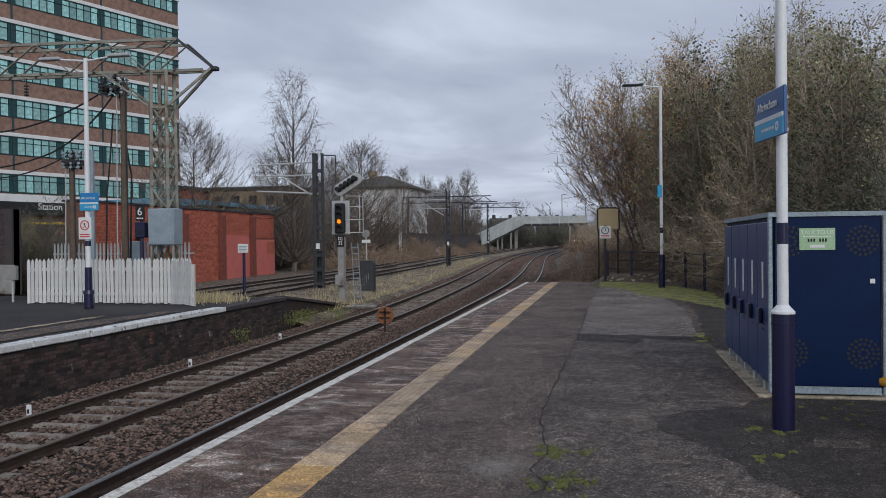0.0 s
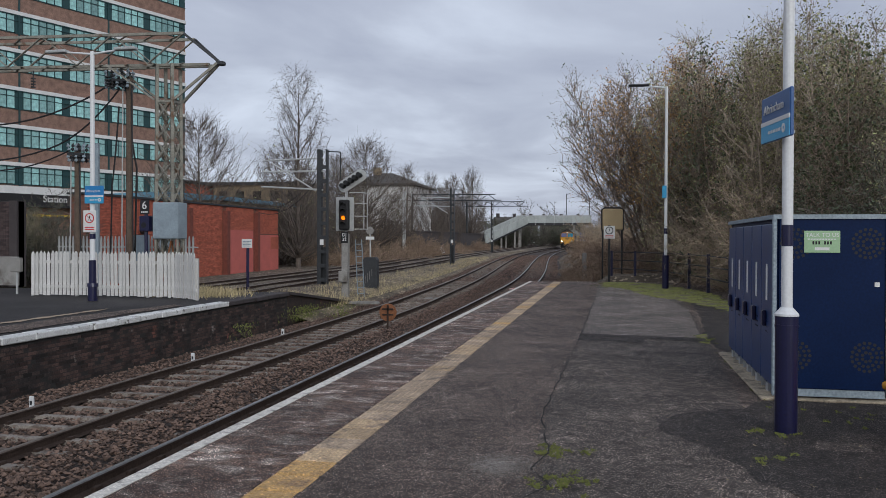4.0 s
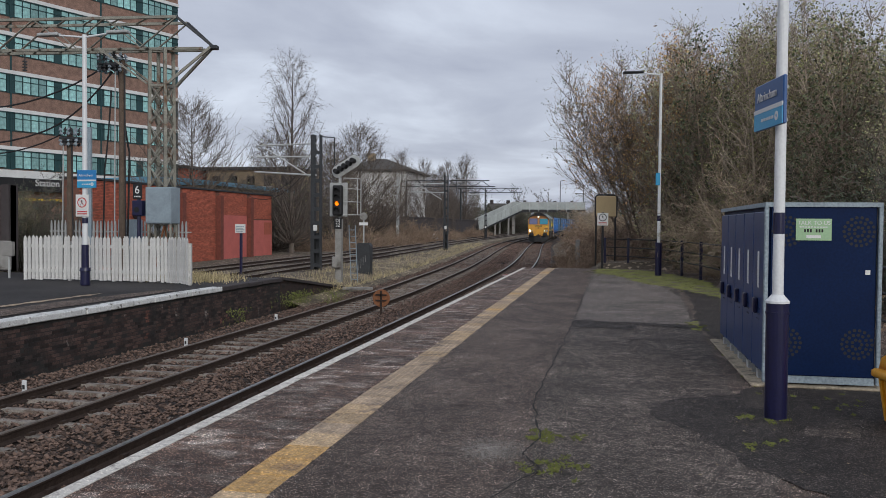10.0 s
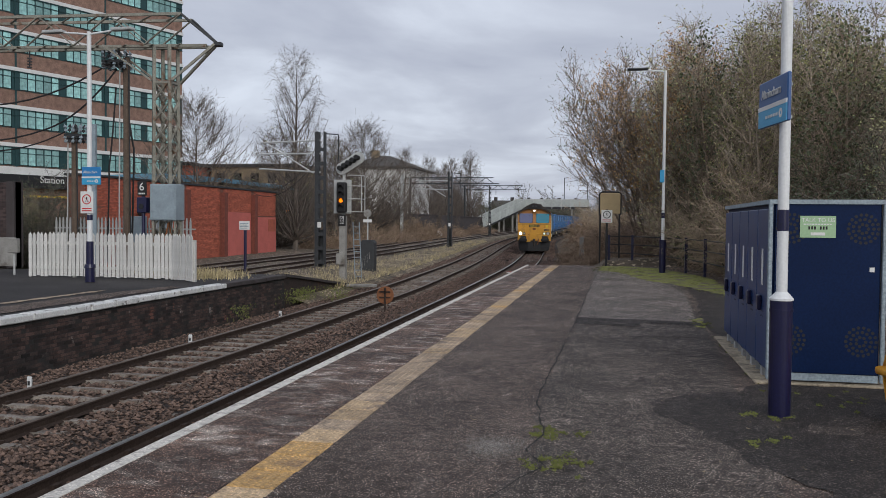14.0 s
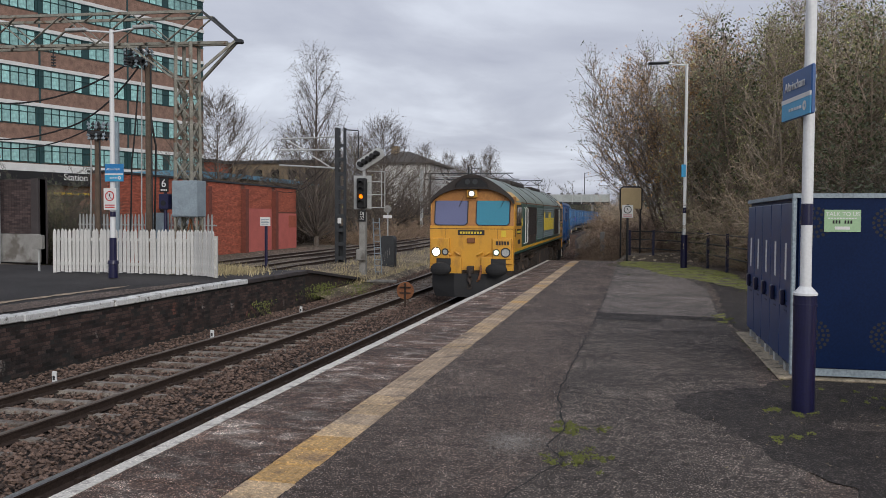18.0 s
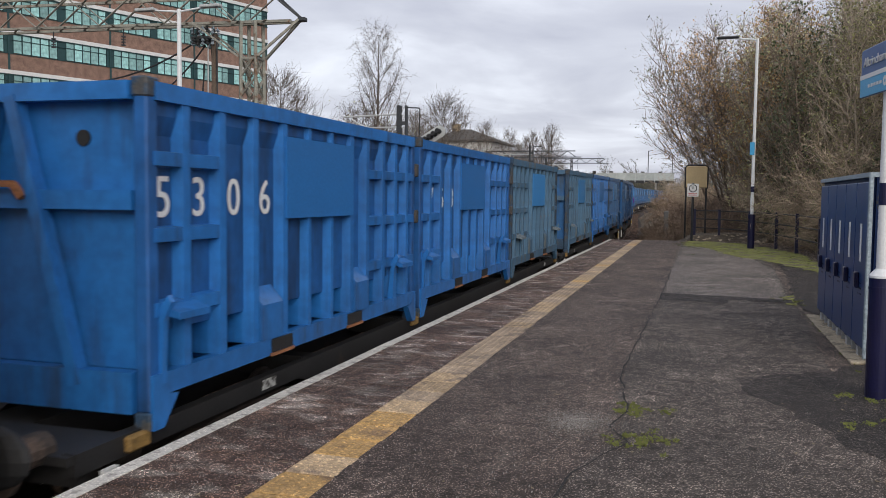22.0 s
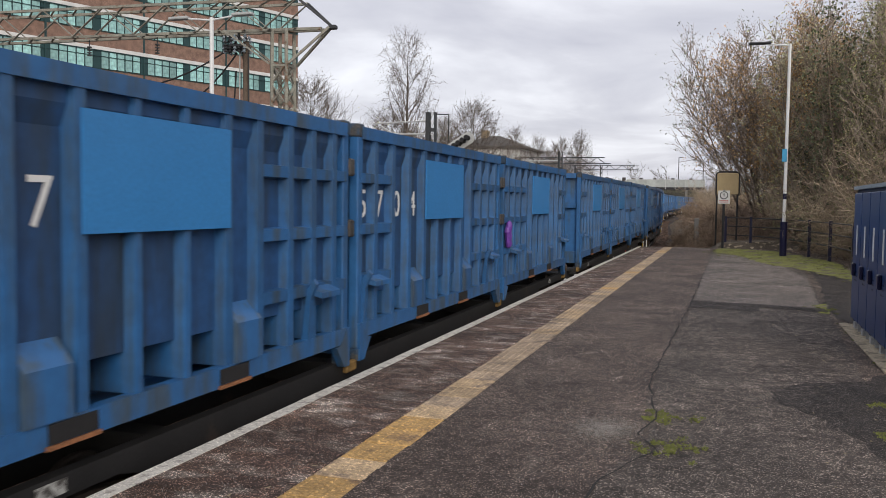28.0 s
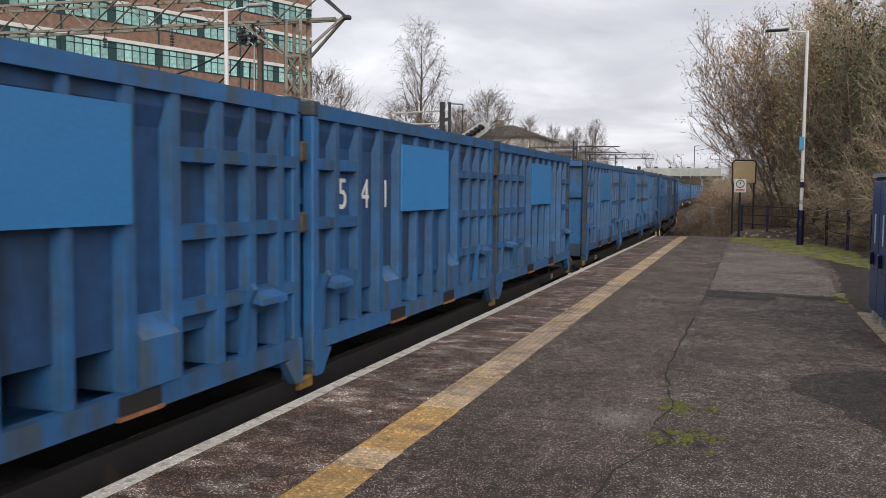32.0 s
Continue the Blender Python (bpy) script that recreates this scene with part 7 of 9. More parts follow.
# ---- near platform: lockers, posts, bin ----
def lockers():
    th = thing("cycle_locker", "navy steel cycle lockers with galvanised trim on a concrete plinth", "locker")
    x0, x1, y0, y1, h = 1.75, 2.93, 9.97, 13.72, 2.06
    bm = B()
    rounded(bm, x0 - 0.15, x1 + 0.08, y0 - 0.09, y1 + 0.06, 0, 0.03, 0.01, 1)
    part("plinth", bm, M_plinth, th, "pale stained concrete plinth")
    bm = B()
    box(bm, x0 + 0.03, x1 - 0.03, y0 + 0.03, y1 - 0.03, 0.1, h - 0.04)
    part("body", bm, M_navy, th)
    bm = B()
    prism(bm, ((x0 - 0.02, h - 0.05), (x1 + 0.02, h - 0.05), (x1 + 0.02, h + 0.0), (x0 - 0.02, h - 0.0)), y0 - 0.02, y1 + 0.02, "y")
    part("top_trim", bm, M_bluegrey, th, "galvanised top edge")
    for x in (x0, x1):
        bm = B()
        rounded(bm, x - 0.022, x + 0.022, y0 - 0.012, y0 + 0.05, 0.05, h - 0.03, 0.008, 1)
        part("corner_trim", bm, M_bluegrey, th)
    bm = B()
    box(bm, x0 + 0.04, x1 - 0.04, y0 - 0.005, y0 + 0.02, 0.05, 0.13)
    part("kick_plate", bm, M_bluegrey, th)
    bm = B()
    box(bm, x0 + 0.05, x1 - 0.05, y0 + 0.0, y0 + 0.035, 0.14, h - 0.05)
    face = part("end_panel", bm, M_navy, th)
    # punched rosettes of round holes
    hole = B()
    rod(hole, (0, -0.002, 0), (0, 0.002, 0), 0.018, n=8)
    hole = mesh_of(hole, "vent_hole", M_black)
    for cx, cz in ((x0 + 0.22, 1.74), (x1 - 0.22, 1.74), (x0 + 0.22, 0.5), (x1 - 0.22, 0.5)):
        for r, n in ((0.05, 7), (0.105, 13), (0.155, 18)):
            for i in range(n):
                a = 2 * math.pi * i / n
                share("vent_hole", hole, face, pose(cx + r * math.cos(a), y0 - 0.001, cz + r * math.sin(a)))
    # doors on the platform side
    n = 5
    w = (y1 - y0 - 0.1) / n
    for k in range(n):
        ya = y0 + 0.06 + k * w
        bm = B()
        rounded(bm, x0 - 0.012, x0 + 0.03, ya + 0.012, ya + w - 0.012, 0.14, h - 0.1, 0.01, 1)
        d = part("door", bm, M_navy_door_lit, th)
        bm = B()
        box(bm, x0 - 0.016, x0 - 0.011, ya + w * 0.42, ya + w * 0.56, 1.08, 1.5)
        part("label_strip", bm, M_signwhite, d, "white vertical label")
        bm = B()
        rounded(bm, x0 - 0.06, x0 - 0.01, ya + w * 0.5, ya + w * 0.66, 0.78, 0.96, 0.012, 1)
        part("lock", bm, M_navy_post, d, "dark blue lock housing")
        for z in (1.62, 1.68, 1.74):
            for yy in (0.35, 0.45, 0.55):
                bm = B()
                rod(bm, (x0 - 0.014, ya + w * yy, z - 0.9), (x0 - 0.011, ya + w * yy, z - 0.9), 0.012, n=6)
                part("vent_hole", bm, M_black, d)
        bm = B()
        box(bm, x0 - 0.004, x0 + 0.05, ya - 0.012, ya + 0.012, 0.03, 0.14)
        part("door_post", bm, M_galv, th)
        bm = B()
        box(bm, x0 - 0.004, x0 + 0.05, ya + w * 0.4, ya + w * 0.6, 0.03, 0.12)
        part("foot", bm, M_galv, th)
    # notice with readable heading
    bd = new("notice", None)
    bd.parent = th
    bd.matrix_basis = pose(2.24, y0 - 0.006, 1.76)
    bm = B()
    box(bm, -0.185, 0.185, -0.004, 0.004, -0.12, 0.12)
    part("panel", bm, M_signgreen, bd, "pale green notice")
    text("TALK TO US", 0.062, M_signwhite, bd, pose(0, -0.007, 0.072, 90, 0, 0), "lettering", "", 0.001)
    bm = B()
    for k in range(10):
        box(bm, -0.15 + k * 0.03, -0.128 + k * 0.03, -0.007, -0.004, 0.022, 0.034)
    part("small_text_bars", bm, M_signwhite, bd)
    bm = B()
    for k in (0, 1, 2, 4, 5, 6):
        box(bm, -0.1 + k * 0.03, -0.082 + k * 0.03, -0.007, -0.004, -0.03, 0.005)
    part("number_bars", bm, M_black, bd)
    bm = B()
    box(bm, -0.075, 0.075, -0.007, -0.004, -0.095, -0.062)
    part("logo_bar", bm, M_signwhite, bd)
    bm = B()
    box(bm, 2.78, 2.83, y0 - 0.006, y0, 1.27, 1.32)
    part("sticker", bm, M_signwhite, th)


lockers()


def sign_post():
    th = thing("station_sign_post", "white post with thick navy base and blue station name board", "sign post", m=pose(1.555, 8.25, 0))
    bm = B()
    rod(bm, (0, 0, 0), (0, 0, 1.08), 0.099, 0.101, 28)
    rod(bm, (0, 0, 0.98), (0, 0, 1.0), 0.107, 0.107, 28)
    part("base", bm, M_navy_post, th, "thick navy painted base")
    bm = B()
    rod(bm, (0, 0, 1.08), (0, 0, 1.1), 0.107, 0.107, 28)
    rod(bm, (0, 0, 1.1), (0, 0, 1.16), 0.105, 0.052, 28)
    part("collar", bm, M_white, th)
    bm = B()
    rod(bm, (0, 0, 1.16), (0, 0, 6.6), 0.05, 0.046, 24)
    part("pole", bm, M_white, th)
    bm = B()
    rod(bm, (0, 0, 1.72), (0, 0, 1.915), 0.0515, n=24)
    part("band", bm, M_navy_post, th)
    name_board(th, -0.1, -0.02, 2.905, 0.75, 0.43, -81)
    bm = B()
    for z in (2.75, 3.05):
        ring(bm, (0, 0, z), (0, 0, 1), 0.047, 0.06, 0.03, 16)
    part("clamp", bm, M_galv, th)
    bm = B()
    rod(bm, (0, 0, 6.55), (-0.9, 0, 6.65), 0.03, n=10)
    part("arm", bm, M_white, th)
    bm = B()
    rounded(bm, -1.35, -0.75, -0.12, 0.12, 6.62, 6.72, 0.03, 1)
    part("lantern", bm, M_galv, th)


sign_post()


def lamp_right():
    th = thing("platform_lamp", "slim white lamp post with navy base at the platform end", "lamp post", m=pose(1.84, 31.85, 0))
    bm = B()
    rod(bm, (0, 0, 0), (0, 0, 1.22), 0.12, 0.12, 18)
    part("base", bm, M_navy_post, th, "navy painted base")
    bm = B()
    rod(bm, (0, 0, 1.22), (0, 0, 7.35), 0.06, 0.05, 14)
    part("pole", bm, M_white, th)
    bm = B()
    rod(bm, (0, 0, 2.0), (0, 0, 2.2), 0.063, n=14)
    part("band", bm, M_navy_post, th)
    bm = B()
    rod(bm, (0, 0, 7.3), (-0.8, 0, 7.4), 0.03, n=8)
    part("arm", bm, M_white, th)
    bm = B()
    rounded(bm, -1.35, -0.6, -0.12, 0.12, 7.38, 7.46, 0.03, 1)
    part("lantern", bm, M_mast, th)
    bm = B()
    rounded(bm, -0.14, 0.02, -0.09, -0.06, 3.3, 3.75, 0.01, 1)
    part("small_plate", bm, M_signcyan, th, "small blue plate")


lamp_right()
th = thing("trespass_sign", "white no-pedestrians sign on a dark post", "sign", m=pose(-0.2, 37.0, 0))
bm = B()
rod(bm, (0, 0, -0.4), (0, 0, 2.4), 0.05, n=10)
part("post", bm, M_dark, th)
no_entry_sign(th, 0, -0.07, 2.1, 0.46, 0.54)
th = thing("mirror_board", "tan rounded board seen from behind with a dark frame", "board", m=pose(-0.07, 39.8, 0.05, 0, 0, 14))
bm = B()
rounded(bm, -0.47, 0.47, -0.03, 0.03, 2.2, 3.15, 0.025, 2)
part("panel", bm, M_signtan, th)
bm = B()
for a, b in (((-0.5, 0, 2.15), (-0.5, 0, 3.1)), ((0.5, 0, 2.15), (0.5, 0, 3.1)), ((-0.5, 0, 3.1), (-0.36, 0, 3.2)), ((-0.36, 0, 3.2), (0.36, 0, 3.2)), ((0.36, 0, 3.2), (0.5, 0, 3.1))):
    rod(bm, a, b, 0.032, n=8)
part("frame", bm, M_dark, th)
bm = B()
rod(bm, (-0.45, 0.05, -0.3), (-0.45, 0.05, 2.3), 0.04, n=8)
rod(bm, (0.45, 0.05, -0.3), (0.45, 0.05, 2.3), 0.04, n=8)
part("leg", bm, M_dark, th)
th = thing("concrete_marker", "pale square concrete marker post standing in brambles", "post", m=pose(-1.45, 43.0, -0.6))
bm = B()
rounded(bm, -0.11, 0.11, -0.09, 0.09, 0, 1.72, 0.025, 1)
part("post", bm, M_concrete, th)


def railing():
    th = thing("platform_railing", "dark iron post and rail fence along the platform back", "railing")
    pts = [(-0.1, 38.4), (0.9, 37.6), (2.0, 35.5), (2.7, 32.2), (3.1, 29.6), (3.4, 26.5), (3.6, 22.5), (3.7, 18.5), (3.75, 14.5), (3.8, 10.5), (3.8, 6.0), (3.8, 1.5)]
    for x, y in pts:
        bm = B()
        box(bm, x - 0.05, x + 0.05, y - 0.05, y + 0.05, -0.2, 1.3)
        part("post", bm, M_navy_post, th)
    for (a, b), (c, d) in zip(pts, pts[1:]):
        for z in (0.5, 0.88, 1.24):
            bm = B()
            rod(bm, (a, b, z), (c, d, z), 0.022, n=6)
            part("rail", bm, M_dark, th)


railing()


def grit_bin():
    th = thing("grit_bin", "orange-yellow ribbed plastic grit bin with overhanging lid", "bin", m=pose(2.98, 8.15, 0.01, 0, 0, 8))
    bm = B()
    n = 14
    prism(bm, ((-0.42, 0.0), (0.42, 0.0), (0.48, 0.42), (-0.48, 0.42)), -0.25, 0.25, "y")
    part("tub", bm, M_gritbin, th)
    for k in range(9):
        x = -0.4 + k * 0.1
        bm = B()
        prism(bm, ((x - 0.025, 0.02), (x + 0.025, 0.02), (x * 1.12 + 0.025, 0.4), (x * 1.12 - 0.025, 0.4)), -0.275, -0.245, "y")
        part("rib", bm, M_gritbin, th)
    for s in (-1, 1):
        for k in range(5):
            y = -0.2 + k * 0.1
            bm = B()
            bar(bm, (s * 0.425, y, 0.02), (s * 0.485, y, 0.4), 0.045)
            part("rib", bm, M_gritbin, th)
    bm = B()
    rounded(bm, -0.54, 0.54, -0.33, 0.33, 0.4, 0.48, 0.03, 2)
    prism(bm, ((-0.33, 0.47), (0.33, 0.47), (0.28, 0.58), (0.1, 0.66), (-0.2, 0.66), (-0.3, 0.58)), -0.46, 0.46, "x")
    part("lid", bm, M_gritbin, th, "domed yellow lid", True)


grit_bin()


# ---- vegetation ----
class Wood:
    """Collects tapered twigs and leaves as plain lists."""

    def __init__(self, seed):
        self.rng = random.Random(seed)
        self.v, self.f = [], []
        self.lv, self.lf = [], []

    def twig(self, p, q, r0, r1, n=3):
        d = (q - p)
        if d.length < 1e-5:
            return
        u = d.orthogonal().normalized()
        w = d.normalized().cross(u)
        b = len(self.v)
        for c, r in ((p, r0), (q, r1)):
            for i in range(n):
                a = 2 * math.pi * i / n
                self.v.append(tuple(c + (u * math.cos(a) + w * math.sin(a)) * r))
        for i in range(n):
            j = (i + 1) % n
            self.f.append((b + i, b + j, b + n + j, b + n + i))

    def blade(self, p, q, r0, tip):
        """The finest twigs: a narrow sliver."""
        g = self.rng
        u = (q - p).cross(Vector((g.uniform(-1, 1), g.uniform(-1, 1), g.uniform(-1, 1))))
        if u.length < 1e-5:
            return
        u = u.normalized() * r0
        b = len(self.v)
        if tip:
            self.v += [tuple(p - u), tuple(p + u), tuple(q)]
            self.f.append((b, b + 1, b + 2))
        else:
            self.v += [tuple(p - u), tuple(p + u), tuple(q + u * 0.8), tuple(q - u * 0.8)]
            self.f.append((b, b + 1, b + 2, b + 3))

    def leaf(self, p, s):
        g = self.rng
        a = Vector((g.uniform(-1, 1), g.uniform(-1, 1), g.uniform(-1, 1))).normalized()
        c = a.orthogonal().normalized()
        b = len(self.lv)
        self.lv += [tuple(p), tuple(p + a * 0.8 * s + c * s * 0.42), tuple(p + a * 1.7 * s), tuple(p + a * 0.8 * s - c * s * 0.42)]
        self.lf.append((b, b + 1, b + 2, b + 3))

    def grow(self, p, d, length, r, level, o):
        """o: dict of shape numbers."""
        g = self.rng
        steps = o.get("trunk_steps", 3) if level == 0 else 3 if level < o["levels"] - 1 else 2
        pos = p.copy()
        dirn = d.normalized()
        seg = length / steps
        kids = o["kids"][min(level, len(o["kids"]) - 1)]
        for s in range(steps):
            wob = Vector((g.gauss(0, 1), g.gauss(0, 1), g.gauss(0, 1))) * o["wob"]
            dirn = (dirn + wob + Vector((0, 0, o["lift"][min(level, len(o["lift"]) - 1)]))).normalized()
            q = pos + dirn * seg
            ra = r * (1 - 0.75 * s / steps) if level else r * (1 - o.get("taper", 0.5) * s / steps)
            rb = r * (1 - 0.75 * (s + 1) / steps) if level else r * (1 - o.get("taper", 0.5) * (s + 1) / steps)
            if level >= 2:
                self.blade(pos, q, max(ra, o["min_r"]) * 1.25, s == steps - 1)
            else:
                self.twig(pos, q, max(ra, o["min_r"]), max(rb, o["min_r"] * 0.8), 5 if level == 0 else 3)
            if level < o["levels"]:
                cnt = kids / steps
                k = int(cnt) + (g.random() < cnt - int(cnt))
                if level == 0 and s < o.get("bare", 0) or level and s == 0 and "open" in o:
                    k = 0
                for _ in range(k):
                    t = g.random()
                    az = g.uniform(0, 2 * math.pi)
                    el = g.uniform(*(o["angle"] if level == 0 or "angle2" not in o else o["angle2"]))
                    u = dirn.orthogonal().normalized()
                    w = dirn.cross(u)
                    cd = dirn * math.cos(el) + (u * math.cos(az) + w * math.sin(az)) * math.sin(el)
                    self.grow(pos + (q - pos) * t, cd, length * g.uniform(*o["shrink"][min(level, len(o["shrink"]) - 1)]) * ((1 - o.get("cone", 0) * (s + t) / steps) if level == 0 else 1), max(rb, o["min_r"]) * o.get("thin", 0.62), level + 1, o)
            if level >= o["levels"] - 1 and o.get("leaf", 0) and g.random() < o["leaf"]:
                for _ in range(o.get("leaves", 1)):
                    self.leaf(pos + (q - pos) * g.random() + Vector((g.gauss(0, 0.05), g.gauss(0, 0.05), g.gauss(0, 0.05))), o.get("leaf_size", 0.035) * g.uniform(0.7, 1.4))
            pos = q

    def meshes(self, twig_mat, leaf_mat):
        out = []
        for v, f, mt, nm in ((self.v, self.f, twig_mat, "crown"), (self.lv, self.lf, leaf_mat, "foliage")):
            if not f:
                continue
            me = bpy.data.meshes.new(nm)
            me.from_pydata(v, [], f)
            me.materials.append(mt)
            out.append(me)
        return out


def plant(name, label, category, group, m, meshes, trunk=None):
    th = thing(name, label, category, group, m)
    for me in meshes:
        share(me.name.split(".")[0], me, th, Matrix())
    return th


def bezier(a, c, b, t):
    return a * (1 - t) ** 2 + c * (2 * t * (1 - t)) + b * t * t


def crown(w, root, lean, h, prof, n, up, twigs, tlen, trunk_r, droop=0.0, bare=0.2, leaf=0.0, leaf_size=0.05, leaves=1, fine=0.008, sub=3):
    """One stem with limbs that curve out to the crown's outline (prof: radius by height), each set with twigs, twiglets and leaves."""
    g = w.rng

    def rnd(k):
        return Vector((g.gauss(0, k), g.gauss(0, k), g.gauss(0, k)))

    def axis(u):
        return root + Vector((lean[0] * h * u + bend[0] * math.sin(u * 5 + bend[2]), lean[1] * h * u + bend[1] * math.sin(u * 4 + bend[2]), h * u))
    bend = (g.uniform(-0.02, 0.02) * h, g.uniform(-0.02, 0.02) * h, g.uniform(0, 6))
    steps = 9
    for k in range(steps):
        u0, u1 = k / steps * 0.96, (k + 1) / steps * 0.96
        w.twig(axis(u0), axis(u1), max(trunk_r * (1 - u0), fine), max(trunk_r * (1 - u1), fine), 6)
    for i in range(n):
        u = bare + (1 - bare) * ((i + g.random()) / n)
        th = i * 2.4 + g.uniform(-0.5, 0.5)
        R = prof(u) * g.uniform(0.5, 1.08)
        out = Vector((math.cos(th), math.sin(th), 0))
        end = axis(u) + out * R + rnd(0.05 * R)
        u0 = max(0.06, u - up * R / h * g.uniform(0.8, 1.2))
        a = axis(u0)
        c = (a + end) * 0.5 + out * R * 0.2 - Vector((0, 0, 0.12 * R)) + rnd(0.08 * R)
        r0 = max(fine * 1.6, trunk_r * (1 - u0) * 0.42)
        m = 4
        pts = [bezier(a, c, end, k / m) + (rnd(0.03 * R) if 0 < k < m else Vector()) for k in range(m + 1)]
        for k in range(m):
            w.twig(pts[k], pts[k + 1], r0 + (fine - r0) * k / m, r0 + (fine - r0) * (k + 1) / m, 3)
        for k in range(twigs):
            t = g.uniform(0.3, 1.0)
            f = min(int(t * m), m - 1)
            p = pts[f].lerp(pts[f + 1], t * m - f)
            d = ((pts[f + 1] - pts[f]).normalized() * 0.8 + rnd(0.5) + Vector((0, 0, 0.25 - droop))).normalized()
            L = tlen * g.uniform(0.5, 1.25)
            q = p + d * L * 0.5
            e = q + (d + rnd(0.25) + Vector((0, 0, 0.15 - 1.6 * droop))).normalized() * L * 0.5
            w.blade(p, q, fine, False)
            w.blade(q, e, fine * 0.8, True)
            for _ in range(sub):
                b = p.lerp(q, g.random()) if g.random() < 0.5 else q.lerp(e, g.random())
                tip = b + (d * 0.6 + rnd(0.5) + Vector((0, 0, 0.1 - 2.0 * droop))).normalized() * L * g.uniform(0.25, 0.5)
                w.blade(b, tip, fine * 0.75, True)
                if leaf and g.random() < leaf:
                    for _ in range(leaves):
                        w.leaf(tip + rnd(0.05), leaf_size * g.uniform(0.6, 1.35))


def lone_tree(seed, h, prof, n, up, twigs, tlen, **more):
    w = Wood(seed)
    crown(w, Vector((0, 0, -0.3)), (0, 0), h, prof, n, up, twigs, tlen, h * 0.0135, **more)
    return w.meshes(M_twig_dark, M_leaf)


def dome(r, low=0.0):
    """A rounded crown of greatest radius r."""
    return lambda u: r * max(0.05, math.sin(math.pi * min(max((u - low) / (1 - low), 0.0), 1.0) ** 0.85)) ** 0.7


birch = lone_tree(11, 15.6, lambda u: 3.3 * math.sin(math.pi * min(0.1 + 0.84 * u, 1.0)) ** 0.8, 105, 1.8, 16, 1.3, droop=0.42, bare=0.16, fine=0.0095, sub=4)
round_tree = lone_tree(12, 8.4, dome(4.1, 0.12), 190, 0.9, 13, 1.0, bare=0.26, fine=0.0085, sub=4)
wide_tree = lone_tree(13, 7.4, dome(3.7, 0.05), 150, 0.85, 12, 0.95, bare=0.16, fine=0.0085, sub=4, leaf=0.05, leaf_size=0.07)
fine_tree = lone_tree(14, 10.5, lambda u: 2.7 * math.sin(math.pi * min(u * 0.93 + 0.05, 1.0)) ** 0.8, 130, 1.7, 12, 1.05, bare=0.16, fine=0.01, sub=4)

plant("birch_tree", "tall bare birch tree with drooping twigs", "tree", "", pose(-24.3, 63.0, -0.4), birch)
BARE = (
    (wide_tree, -26.6, 65.5, 1.3, 0, "bare spreading tree beside the brick building"),
    (round_tree, -25.9, 87.0, 1.5, 30, "bare round-crowned tree on the bank"),
    (round_tree, -32.2, 62.0, 1.42, 80, "bare tree behind the brick building"),
    (wide_tree, -25.8, 98.0, 1.0, 50, "bare tree in front of the white house"),
    (fine_tree, -27.2, 110.0, 1.1, 200, "bare tree in front of the white house"),
    (fine_tree, -26.2, 121.0, 1.1, 75, "bare tree by the distant line"),
    (round_tree, -32.5, 97.0, 1.25, 120, "bare tree in front of the white house"),
    (fine_tree, -26.6, 136.0, 1.1, 15, "bare tree by the distant line"),
    (round_tree, -31.0, 150.0, 1.2, 160, "bare tree by the distant line"),
    (birch, -26.6, 160.0, 1.0, 190, "bare birch tree beyond the distant masts"),
    (fine_tree, -27.6, 163.0, 1.35, 90, "bare tree beyond the distant masts"),
    (fine_tree, -29.6, 158.0, 1.25, 10, "bare tree beyond the distant masts"),
    (wide_tree, -25.0, 75.0, 1.15, 300, "bare scrubby tree beside the sidings"),
    (round_tree, -28.9, 92.0, 0.9, 220, "bare tree on the bank"),
    (wide_tree, -29.4, 78.0, 1.1, 110, "bare dark tree on the bank"),
    (fine_tree, -30.5, 170.0, 0.9, 40, "bare tree beyond the footbridge stairs"),
)
for ms, x, y, s, rz, lab in BARE:
    plant("bare_tree", lab, "tree", "bare trees", pose(x, y, ground_z(x, y) - 0.1, 0, 0, rz) @ Matrix.Scale(s, 4), ms)

# thickets: dense shrub masses
def thicket(seed, stems, spread, lean, h, o, twig_mat, leaf_mat, tilt=(0, 0)):
    w = Wood(seed)
    for k in range(stems):
        a = 2 * math.pi * k / stems + w.rng.uniform(-0.2, 0.2)
        r = w.rng.uniform(0.2, 1.0) * spread
        w.grow(Vector((r * math.cos(a), r * math.sin(a), -0.3)), Vector((math.cos(a) * lean + tilt[0], math.sin(a) * lean + tilt[1], 1)), w.rng.uniform(*h), 0.045, 0, o)
    return w.meshes(twig_mat, leaf_mat)


def many_stemmed(seed, stems, spread, lean, h, rad, n, twigs, tlen, twig_mat, leaf_mat, tilt=(0, 0), **more):
    """A shrub of several leaning stems, each with its own rounded crown."""
    w = Wood(seed)
    for k in range(stems):
        a = 2.4 * k + w.rng.uniform(-0.3, 0.3)
        r = spread * math.sqrt((k + 0.5) / stems)
        hh = w.rng.uniform(*h) * (1.0 - 0.25 * (r / max(spread, 0.1)) ** 2)
        crown(w, Vector((r * math.cos(a), r * math.sin(a), -0.3)), (math.cos(a) * lean + tilt[0], math.sin(a) * lean + tilt[1]), hh, dome(rad * w.rng.uniform(0.8, 1.2)), n, 1.3, twigs, tlen, 0.06, **more)
    return w.meshes(twig_mat, leaf_mat)


